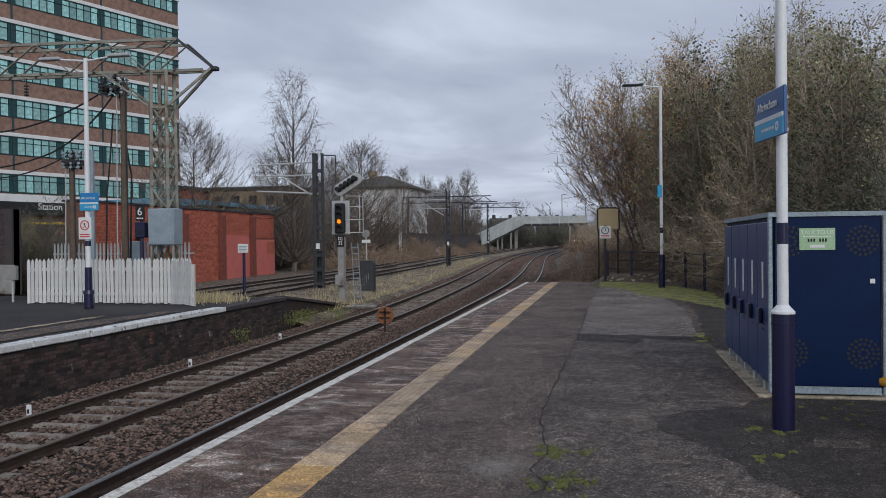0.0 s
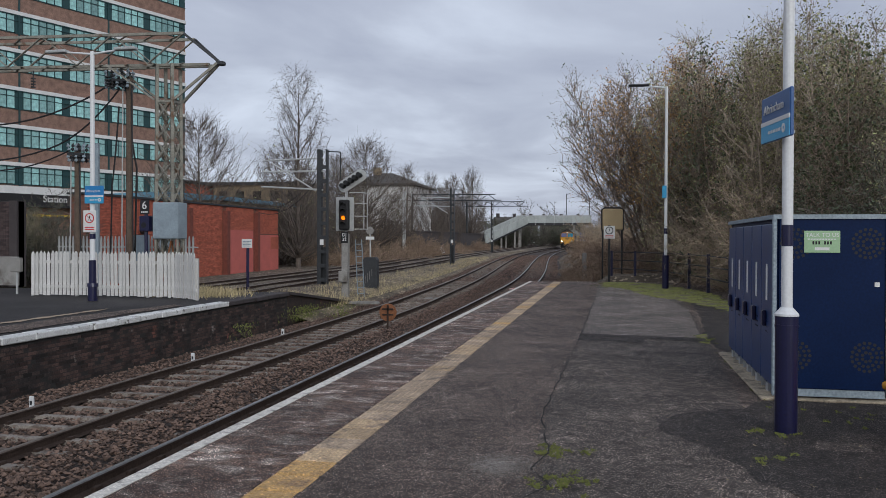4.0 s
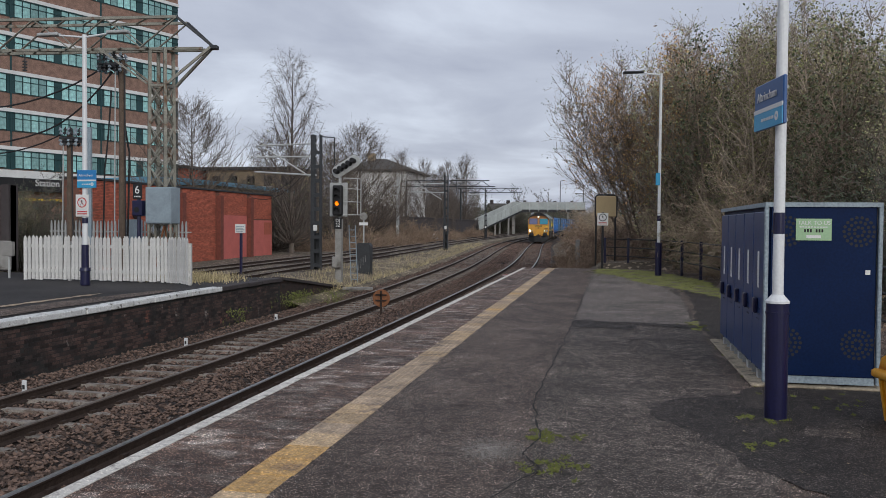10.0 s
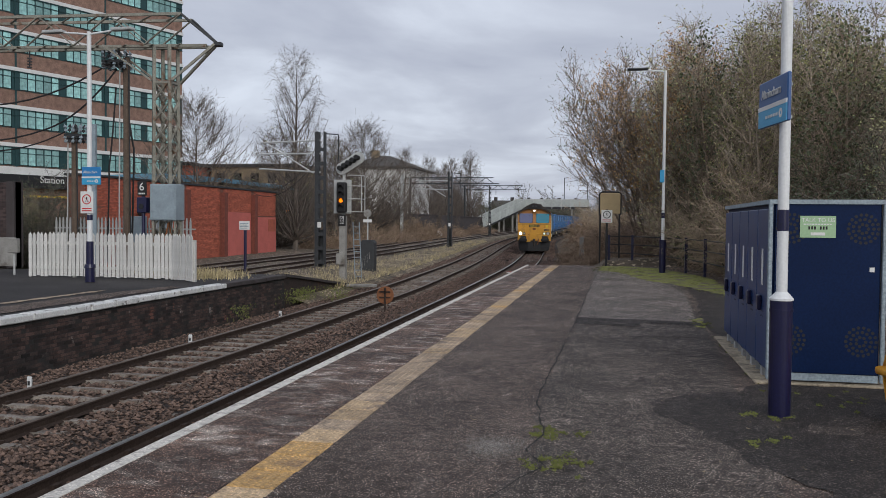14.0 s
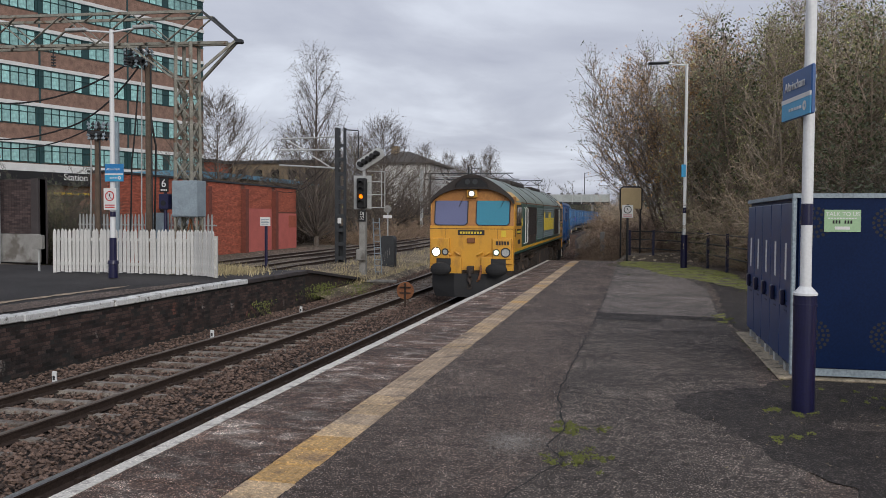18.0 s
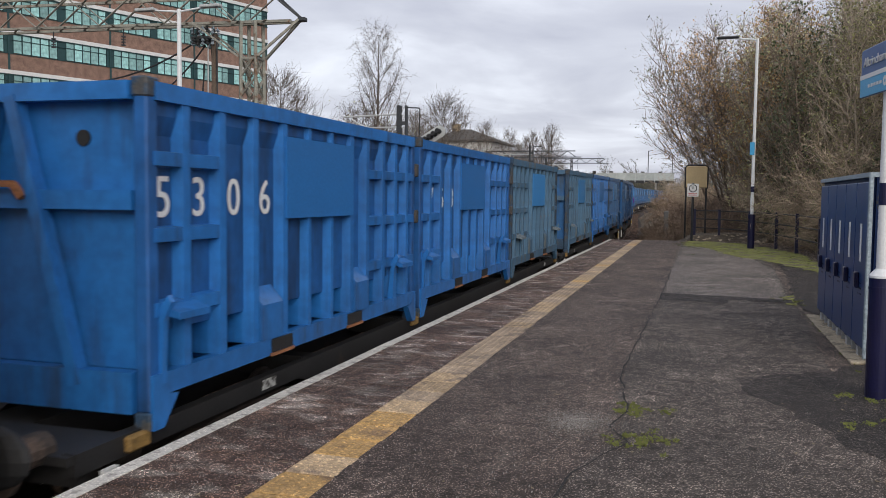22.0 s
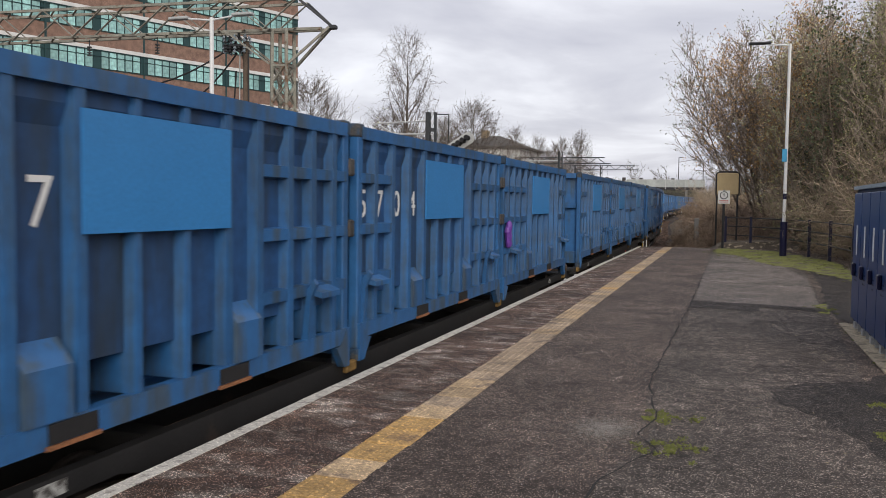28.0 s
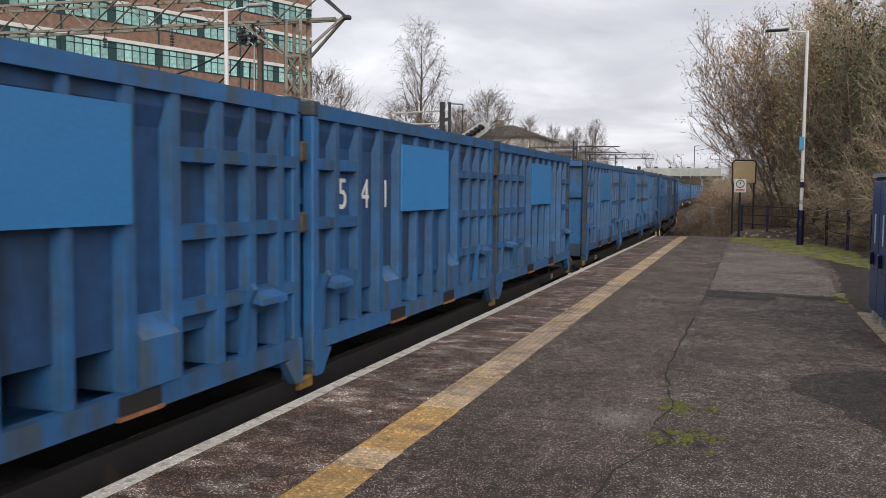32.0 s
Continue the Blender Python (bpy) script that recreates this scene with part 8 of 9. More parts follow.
shrub_a = many_stemmed(21, 11, 1.8, 0.1, (6.6, 8.6), 1.35, 52, 9, 0.7, M_twig, M_leaf, bare=0.08, leaf=0.55, leaves=2, leaf_size=0.048, fine=0.008, sub=4)
shrub_c = many_stemmed(27, 10, 1.8, 0.12, (6.0, 8.8), 1.4, 48, 9, 0.72, M_twig_warm, M_leaf_ivy, bare=0.05, leaf=0.6, leaves=2, leaf_size=0.058, fine=0.008, sub=4)
shrub_b = thicket(22, 14, 1.5, 0.7, (4.0, 7.0), dict(levels=3, trunk_steps=5, kids=(13, 8, 6), wob=0.14, lift=(-0.02, 0.0, 0.0, -0.05), angle=(0.3, 1.0), angle2=(0.25, 0.9), shrink=((0.28, 0.5), (0.35, 0.65), (0.4, 0.8)), min_r=0.0075, leaf=0.2, leaves=1, leaf_size=0.03), M_twig_light, M_leaf)
willow = many_stemmed(23, 7, 0.8, 0.16, (6.4, 8.2), 1.5, 44, 8, 0.85, M_twig_warm, M_leaf_orange, (-0.14, 0.0), bare=0.46, leaf=0.7, leaves=2, leaf_size=0.052, fine=0.008, sub=4)
sallow = many_stemmed(26, 7, 0.8, 0.2, (6.2, 8.4), 1.5, 38, 8, 0.9, M_twig_warm, M_leaf_ivy, (-0.24, 0.0), bare=0.52, leaf=0.32, leaves=2, leaf_size=0.05, fine=0.0085, sub=3)
evergreen = thicket(24, 12, 0.6, 0.5, (3.5, 5.5), dict(levels=3, trunk_steps=4, kids=(10, 7, 5), wob=0.12, lift=(0.02, 0.0, 0.0), angle=(0.3, 0.95), shrink=((0.28, 0.45), (0.35, 0.55), (0.4, 0.7)), min_r=0.008, leaf=1.0, leaves=2, leaf_size=0.045), M_twig_dark, M_leaf_dark)
bramble = thicket(25, 46, 1.5, 0.9, (0.8, 1.7), dict(levels=2, kids=(7, 5), wob=0.24, lift=(-0.16, -0.12, -0.05), angle=(0.4, 1.1), shrink=((0.3, 0.6), (0.4, 0.7)), min_r=0.006, leaf=1.0, leaves=2, leaf_size=0.045), M_bramble, M_leaf_brown)

bank_shrub = many_stemmed(28, 9, 1.7, 0.1, (5.0, 8.0), 1.4, 40, 8, 0.8, M_twig_dark, M_leaf_dark, bare=0.05, leaf=0.4, leaves=2, leaf_size=0.085, fine=0.011, sub=3)

GREY, PALE, ORANGE, DARK = "dense grey-green thicket of twigs and leaves", "pale tangled bare shrub behind the railing", "bare willow with orange-brown leaves", "dark evergreen shrub behind the railing"
LINE = "pale tangled bare shrub beside the line"
IVY = "tall shrub with dark ivy leaves on its twigs"
THICKET = (
    (sallow, 2.1, 47.8, 1.42, 0, "bare willow with sparse dark leaves"), (willow, 3.0, 45.4, 1.42, 0, ORANGE), (willow, 3.8, 41.2, 1.28, 130, ORANGE),
    (shrub_a, 5.0, 38.4, 1.38, 20, GREY), (shrub_c, 6.1, 35.0, 1.36, 100, IVY), (shrub_a, 6.9, 30.8, 1.27, 200, GREY), (shrub_c, 7.7, 26.0, 1.1, 300, IVY),
    (shrub_a, 8.8, 22.0, 1.0, 50, GREY), (shrub_a, 9.6, 33.5, 1.3, 150, GREY), (shrub_c, 10.5, 18.0, 0.95, 260, IVY), (shrub_a, 8.2, 40.5, 1.36, 330, GREY), (shrub_c, 6.4, 43.5, 1.36, 30, IVY), (shrub_a, 10.2, 28.0, 1.1, 75, GREY),
    (shrub_b, 5.7, 31.8, 0.75, 0, PALE), (shrub_b, 6.2, 27.0, 0.66, 90, PALE), (shrub_b, 5.2, 35.2, 0.5, 180, PALE), (shrub_c, 6.2, 23.5, 0.6, 270, IVY), (shrub_c, 5.0, 36.6, 0.6, 45, IVY), (shrub_c, 5.6, 29.4, 0.55, 160, IVY),
    (evergreen, 6.9, 19.5, 0.85, 10, DARK), (evergreen, 8.0, 16.0, 0.8, 80, DARK), (evergreen, 7.8, 24.5, 0.9, 170, DARK), (evergreen, 5.6, 37.6, 0.8, 220, DARK), (evergreen, 4.6, 42.6, 0.75, 310, DARK),
    (shrub_b, 4.6, 46.0, 0.8, 210, LINE), (shrub_b, 6.0, 52.0, 0.9, 30, LINE), (willow, 7.4, 48.5, 1.15, 250, ORANGE),
    (evergreen, 3.6, 62.0, 0.75, 20, "dark evergreen shrub beside the line"), (shrub_b, 1.6, 70.0, 0.5, 100, LINE), (shrub_b, 0.4, 82.0, 0.5, 200, LINE),
    (evergreen, -0.4, 96.0, 0.6, 60, "dark evergreen shrub beside the line"), (shrub_b, -1.4, 112.0, 0.6, 300, LINE), (shrub_b, -2.0, 130.0, 0.6, 10, LINE),
    (evergreen, 0.6, 168.0, 1.5, 75, "dark evergreen tree by the footbridge"),
)
for ms, x, y, s, rz, lab in THICKET:
    plant("shrub", lab, "shrub", "shrubs beside the line", pose(x, y, max(ground_z(x, y), -0.6) - 0.05, 0, 0, rz) @ Matrix.Scale(s, 4), ms)
rng = random.Random(31)
spots = [(0.1, 41.6, 0.78), (1.75, 43.6, 0.74), (0.85, 44.6, 1.01), (2.05, 45.5, 1.2), (1.05, 48.0, 1.1), (0.65, 52.0, 1.01), (2.15, 50.0, 1.2), (1.75, 55.0, 1.2), (0.45, 59.0, 1.1), (1.95, 62.0, 1.29), (1.05, 66.0, 1.29), (0.6, 72.0, 1.4), (2.3, 74.0, 1.5), (-0.2, 80.0, 1.5), (-1.1, 90.0, 1.5), (-1.5, 100.0, 1.5), (1.9, 42.2, 0.83), (3.6, 38.6, 0.8), (4.4, 34.6, 0.75), (4.9, 30.6, 0.75), (5.1, 26.9, 0.75), (5.3, 23.0, 0.75), (5.4, 19.5, 0.75), (5.5, 16.0, 0.75), (-1.5, 42.2, 0.5), (-0.9, 41.0, 0.55), (-1.6, 44.2, 0.55), (-1.7, 46.5, 0.6), (-1.5, 49.0, 0.65), (-1.2, 52.5, 0.7), (-2.2, 57.0, 0.6), (-2.4, 63.0, 0.6)]
spots += [(-23.6 - k * 0.6, 68.0 + k * 4.6, 1.25) for k in range(9)] + [(-25.6 - k * 0.4, 71.0 + k * 4.6, 1.4) for k in range(8)] + [(-27.0, 84.0, 1.3), (-29.0, 96.0, 1.5), (-26.6, 100.0, 1.5), (-32.0, 100.0, 1.5)] + [(-23.2, 108.0 + k * 7.0, 1.2 + 0.3 * math.sin(k * 1.7)) for k in range(8)]
spots += [(-25.6 - k * 1.05, 101.5 - 1.6 * (k % 3), 2.0 + 0.25 * (k % 2)) for k in range(11)] + [(-24.2 - k * 0.12, 101.0 - k * 3.4, 1.7) for k in range(7)]
for x, y, s in spots:
    plant("bramble_bush", "tangled brown bramble bush with dead leaves", "bush", "bramble bushes", pose(x, y, max(ground_z(x, y), -0.7) - 0.05, 0, 0, rng.uniform(0, 360)) @ Matrix.Scale(s, 4), bramble)
for ms, x, y, s in ((evergreen, -23.4, 31.2, 0.6), (evergreen, -25.2, 32.2, 0.72), (evergreen, -21.8, 30.6, 0.45), (shrub_a, -24.6, 31.6, 0.42), (evergreen, -20.4, 30.2, 0.3)):
    plant("shrub", "dark overgrown shrub behind the palisade fence", "shrub", "shrubs beside the line", pose(x, y, -0.4, 0, 0, rng.uniform(0, 360)) @ Matrix.Scale(s, 4), ms)

# distant woods: one joined mass
far_wood = Wood(41)
for k in range(46):
    x = -75 + k * 3.3 + far_wood.rng.uniform(-2, 2)
    y = far_wood.rng.uniform(225, 300)
    far_wood.grow(Vector((x, y, -1)), Vector((0, 0, 1)), far_wood.rng.uniform(6, 11), 0.2, 0, dict(levels=3, kids=(9, 6, 4), wob=0.12, lift=(0.03, 0.03), angle=(0.4, 0.9), shrink=((0.3, 0.5),), min_r=0.03, leaf=0.3, leaf_size=0.2))
for x, y, s in ((-27.6, 67.5, 0.6), (-28.6, 73.0, 0.7), (-27.4, 80.0, 0.55), (-31.0, 84.0, 0.8), (-29.8, 91.0, 0.6), (-35.0, 92.0, 0.9), (-37.0, 80.0, 0.8), (-33.6, 70.0, 0.75)):
    plant("shrub", "dark ivy-clad shrub on the bank behind the sidings", "shrub", "shrubs beside the line", pose(x, y, ground_z(x, y) - 0.1, 0, 0, rng.uniform(0, 360)) @ Matrix.Scale(s, 4), bank_shrub)
for me, nm, lb in zip(far_wood.meshes(M_twig_dark, M_leaf_dark), ("distant_wood", "distant_foliage"), ("line of distant bare trees", "sparse dark foliage of distant trees")):
    tagged(new(nm, me), lb, "trees", kind="stuff")

# dark hedges beyond the footbridge close the view under it
for k in range(13):
    x, y = -31.0 + k * 2.7 + rng.uniform(-0.8, 0.8), 205.0 + rng.uniform(-8, 16)
    plant("hedge_shrub", "dark dense shrub beyond the footbridge", "shrub", "shrubs beyond the footbridge", pose(x, y, 0.4, 0, 0, rng.uniform(0, 360)) @ Matrix.Scale(rng.uniform(0.85, 1.25), 4), evergreen)
for x, y, s in ((-20.6, 190.0, 1.0), (-23.5, 186.0, 1.1), (-27.0, 184.0, 1.0), (-25.0, 172.0, 0.7)):
    plant("hedge_shrub", "dark dense shrub under the footbridge stairs", "shrub", "shrubs beyond the footbridge", pose(x, y, 0.3, 0, 0, rng.uniform(0, 360)) @ Matrix.Scale(s, 4), evergreen)


def terrace(x, y, turn, label):
    """A pair of distant stone houses with a slate roof and chimneys."""
    th = thing("distant_house", label, "house", "distant houses", m=pose(x, y, 0, 0, 0, turn))
    bm = B()
    box(bm, -6, 6, -4, 4, -0.5, 6.2)
    part("wall", bm, M_stone, th)
    bm = B()
    prism(bm, ((-4.4, 6.2), (4.4, 6.2), (0, 8.6)), -6.3, 6.3, "x")
    part("roof", bm, M_slate, th)
    for c in (-5.2, 0, 5.2):
        bm = B()
        box(bm, c - 0.4, c + 0.4, -0.5, 0.5, 7.8, 9.6)
        part("chimney", bm, M_stone, th)
    for c in (-4.4, -1.6, 1.6, 4.4):
        for z in (1.0, 3.9):
            bm = B()
            box(bm, c - 0.55, c + 0.55, -4.06, -3.98, z, z + 1.4)
            w = part("window", bm, M_glass_side, th)
            bm = B()
            box(bm, c - 0.62, c + 0.62, -4.1, -4.06, z - 0.08, z)
            box(bm, c - 0.03, c + 0.03, -4.09, -4.06, z, z + 1.4)
            part("window_frame", bm, M_signwhite, w)


terrace(-16.0, 262.0, 10, "small distant red brick house with slate roof")
terrace(-29.5, 255.0, 25, "distant red brick house with slate roof")
terrace(-41.0, 196.0, 35, "dark red brick house among bare trees")

# dead grass on the verge and weeds
gr = Wood(51)
for k in range(15000):
    y = 27.5 + gr.rng.random() ** 1.6 * 70
    a, b = side_x(y) + 1.8, far_x(y) - 2.0
    x = a + (b - a) * gr.rng.random()
    if y < 30.6 and x > -11:
        continue
    h = gr.rng.uniform(0.06, 0.26) * (1.0 + 1.1 * max(0.0, noise.noise((x * 1.1, y * 0.8, 4.0)) * 2.2))
    p = Vector((x, y, -0.85 + rise(y)))
    q = p + Vector((gr.rng.gauss(0, 0.08), gr.rng.gauss(0, 0.08), h))
    u = Vector((gr.rng.uniform(-1, 1), gr.rng.uniform(-1, 1), 0)).normalized() * 0.012
    i = len(gr.v)
    gr.v += [tuple(p - u), tuple(p + u), tuple(q)]
    gr.f.append((i, i + 1, i + 2))
for k in range(2600):
    x, y = gr.rng.choice(((-12.2, 24.5), (-12.8, 25.5), (-13.5, 24.6), (-14.0, 25.6)))
    p = Vector((x + gr.rng.gauss(0, 0.5), y + gr.rng.gauss(0, 0.6), -0.05))
    q = p + Vector((gr.rng.gauss(0, 0.08), gr.rng.gauss(0, 0.08), gr.rng.uniform(0.08, 0.35)))
    u = Vector((gr.rng.uniform(-1, 1), gr.rng.uniform(-1, 1), 0)).normalized() * 0.014
    i = len(gr.v)
    gr.v += [tuple(p - u), tuple(p + u), tuple(q)]
    gr.f.append((i, i + 1, i + 2))
tagged(new("dry_grass", gr.meshes(M_blade, M_leaf)[0]), "tufts of yellowed dry grass on the verge", "grass", kind="stuff")

# ---- small lineside things ----
for x, y in ((-9.3, 12.2), (-9.3, 17.6), (-9.3, 22.9)):
    th = thing("clearance_marker", "small white marker post at the platform foot", "marker", "white lineside markers", m=pose(x, y, RAIL_Z - 0.2))
    bm = B()
    rounded(bm, -0.04, 0.04, -0.02, 0.02, 0, 0.27, 0.008, 1)
    part("stake", bm, M_white, th)
    bm = B()
    box(bm, -0.02, 0.02, -0.026, -0.02, 0.13, 0.2)
    part("mark", bm, M_mast, th)
th = thing("rusty_disc", "round rusty steel disc on a short stake between the lines", "marker", m=pose(-6.75, 25.0, RAIL_Z - 0.2))
bm = B()
rod(bm, (0, -0.02, 0.62), (0, 0.02, 0.62), 0.27, n=24)
part("disc", bm, M_rusty, th)
bm = B()
bar(bm, (0, -0.04, 0), (0, -0.04, 0.85), 0.05)
bar(bm, (-0.17, -0.04, 0.72), (0.17, -0.04, 0.72), 0.05)
bar(bm, (-0.17, -0.04, 0.55), (0.17, -0.04, 0.55), 0.04)
part("stake", bm, M_rust, th)
th = thing("point_motor_cover", "low pale concrete trough lid beside the far line", "cover", m=pose(-10.2, 33.0, -0.86, 0, 0, 8))
bm = B()
rounded(bm, -0.9, 0.9, -0.15, 0.15, 0, 0.1, 0.02, 1)
part("lid", bm, M_concrete, th)
th = thing("rail_greaser", "rubble heap with pale stones between the rails", "equipment", m=pose(-8.2, 38.0, RAIL_Z - 0.18))
for k in range(9):
    bm = B()
    blob(bm, (0.25 * math.cos(k * 2.4), 0.3 * math.sin(k * 2.4), 0.06), (0.13, 0.16, 0.1), 6)
    part("stone", bm, M_concrete, th)
th = thing("end_board", "red and white painted board across the track end of the platform", "board", m=pose(-4.2, 37.1, -0.42))
bm = B()
box(bm, -0.3, 0.6, -0.03, 0.03, 0, 0.06)
part("board", bm, M_signred, th)
bm = B()
for x in (-0.25, 0.55):
    box(bm, x - 0.03, x + 0.03, -0.02, 0.04, -0.7, 0.0)
part("stake", bm, M_rust, th)
bm = B()
for x in (-0.3, 0.2):
    box(bm, x, x + 0.15, -0.035, -0.03, 0.01, 0.05)
part("white_stripe", bm, M_signwhite, th)

th = thing("bulk_bag", "slumped white bulk bag beside the sidings", "bag", m=pose(-22.9, 112.0, ground_z(-22.9, 112.0) + 0.35))
bm = B()
blob(bm, (0, 0, 0.0), (0.55, 0.5, 0.5), 10)
part("sack", bm, M_signwhite, th)
bm = B()
blob(bm, (0.15, -0.1, 0.45), (0.3, 0.25, 0.2), 8)
part("slack_top", bm, M_signwhite, th)
th = thing("indicator_board", "dark board with orange lit characters among the trees", "sign", m=pose(-26.7, 68.4, -0.15) @ Matrix.Scale(0.78, 4))
bm = B()
rod(bm, (0, 0.1, 0), (0, 0.1, 3.6), 0.06, n=8)
part("post", bm, M_mast, th)
bm = B()
box(bm, -0.85, 0.85, -0.05, 0.05, 3.3, 3.9)
part("board", bm, M_black, th)
for k in (-0.62, -0.44, -0.2, 0.06, 0.24, 0.56):
    bm = B()
    box(bm, k - 0.06, k + 0.06, -0.07, -0.05, 3.5, 3.68)
    part("lit_bar", bm, G_amber, th, "glowing orange bar")

# litter and moss
for k, (pts, sd) in enumerate(((((-0.45, 32.4), (0.3, 31.6), (0.7, 29.4), (1.1, 27.4), (1.9, 25.6), (2.9, 22.0), (3.2, 22.0), (3.25, 28.5), (2.8, 31.0), (1.9, 34.8), (0.4, 36.3), (-0.4, 36.2)), 3), (((1.42, 15.1), (1.62, 15.0), (1.7, 16.6), (1.5, 16.2)), 4))):
    patch("moss_patch", pts, 0.013, M_moss, "thin green moss spreading over the asphalt", 0.2 if k == 0 else 0.1, sd)
crack = [(-0.46, 34.0), (-0.57, 21.6), (-0.6, 15.4), (-0.66, 11.5), (-0.7, 8.4), (-0.52, 7.0), (-0.62, 6.5), (-0.45, 6.1), (-0.62, 5.7), (-0.75, 5.2), (-0.9, 3.0)]


def fissure(name, pts, w, z, mat, label, seed):
    """A thin wandering crack of uneven width."""
    g = random.Random(seed)
    bm = B()
    prev = None
    for (x0, y0), (x1, y1) in zip(pts, pts[1:]):
        a, b = Vector((x0, y0)), Vector((x1, y1))
        n = max(2, int((b - a).length / 0.12))
        nrm = Vector((-(b - a).y, (b - a).x)).normalized()
        for k in range(n):
            p = a + (b - a) * (k / n)
            p = p + nrm * (0.03 * noise.noise((p.x * 3.1, p.y * 3.1, seed)) + g.uniform(-0.008, 0.008))
            h = w * g.uniform(0.25, 0.8)
            cur = (bm.verts.new((p.x - nrm.x * h, p.y - nrm.y * h, z)), bm.verts.new((p.x + nrm.x * h, p.y + nrm.y * h, z)))
            if prev:
                bm.faces.new((prev[0], prev[1], cur[1], cur[0]))
            prev = cur
    bmesh.ops.recalc_face_normals(bm, faces=bm.faces)
    if sum(f.normal.z for f in bm.faces) < 0:
        bmesh.ops.reverse_faces(bm, faces=bm.faces)
    return tagged(part(name, bm, mat), label, "pavement", kind="structure")


fissure("asphalt_seam", crack, 0.013, 0.0155, M_mortar, "dark open seam between two asphalt areas", 21)
fissure("asphalt_crack", [(-0.6, 7.26), (0.2, 7.6), (0.9, 7.76), (1.35, 8.05)], 0.008, 0.0155, M_mortar, "thin crack across the asphalt", 23)
fissure("asphalt_crack", [(-2.1, 10.2), (-1.4, 10.45), (-0.7, 10.4)], 0.007, 0.0155, M_mortar, "thin crack across the asphalt", 24)
fissure("asphalt_crack", [(0.1, 9.6), (0.7, 9.9), (1.3, 9.85)], 0.007, 0.0155, M_mortar, "thin crack across the asphalt", 26)
# loose pale grit on the worn places
grit = Wood(64)
for cx, cy, sx, sy, n in ((-0.88, 6.55, 0.13, 0.16, 2200), (-0.8, 6.5, 0.3, 0.3, 900), (-1.0, 6.45, 0.3, 0.6, 700), (-0.1, 9.5, 0.35, 0.6, 700), (0.5, 6.0, 0.6, 0.7, 900), (-2.95, 7.6, 0.3, 1.2, 1300), (-1.9, 9.0, 0.25, 1.3, 600), (-1.5, 13.0, 0.6, 2.0, 700), (0.4, 19.0, 0.7, 4.0, 1500), (2.0, 7.9, 0.4, 0.5, 300), (-2.95, 14.0, 0.3, 3.0, 900)):
    for k in range(n):
        x, y = cx + grit.rng.gauss(0, sx), cy + grit.rng.gauss(0, sy)
        if -2.5 < x < -2.14 or x < -3.3:
            continue
        r, a = grit.rng.uniform(0.002, 0.0055), grit.rng.uniform(0, 6.28)
        b = len(grit.v)
        for q in range(3):
            grit.v.append((x + r * math.cos(a + q * 2.1), y + r * math.sin(a + q * 2.1), 0.0145))
        grit.v.append((x, y, 0.0145 + r * 0.8))
        grit.f += [(b, b + 1, b + 3), (b + 1, b + 2, b + 3), (b + 2, b, b + 3)]
for k in range(5000):
    x, y = grit.rng.uniform(-3.3, 1.7), 3.4 + 11 * grit.rng.random() ** 1.5
    if -2.52 < x < -2.12:
        continue
    r, a = grit.rng.uniform(0.002, 0.005), grit.rng.uniform(0, 6.28)
    b = len(grit.v)
    for q in range(3):
        grit.v.append((x + r * math.cos(a + q * 2.1), y + r * math.sin(a + q * 2.1), 0.001))
    grit.v.append((x, y, 0.011 + r))
    grit.f += [(b, b + 1, b + 3), (b + 1, b + 2, b + 3), (b + 2, b, b + 3)]
tagged(new("pale_grit", grit.meshes(M_grit, M_grit)[0]), "pale loose grit scattered on worn asphalt", "grit", kind="stuff")
lit = Wood(61)
for k in range(900):
    y = 3 + lit.rng.random() ** 1.4 * 33
    x = lit.rng.uniform(-3.3, 3.7)
    if x < 0.5 and lit.rng.random() < 0.72:
        continue
    s = lit.rng.uniform(0.008, 0.03)
    a = lit.rng.uniform(0, 6.28)
    b = len(lit.v)
    for j in range(4):
        t = a + j * 1.57
        lit.v.append((x + s * math.cos(t) * (1 if j % 2 else 0.5), y + s * math.sin(t) * (1 if j % 2 else 0.5), 0.017 + 0.006 * (j % 2)))
    lit.f.append((b, b + 1, b + 2, b + 3))
tagged(new("fallen_leaves", lit.meshes(M_litter, M_leaf)[0]), "scattered pale fallen leaves on the platform", "leaves", kind="stuff")
mos = Wood(62)
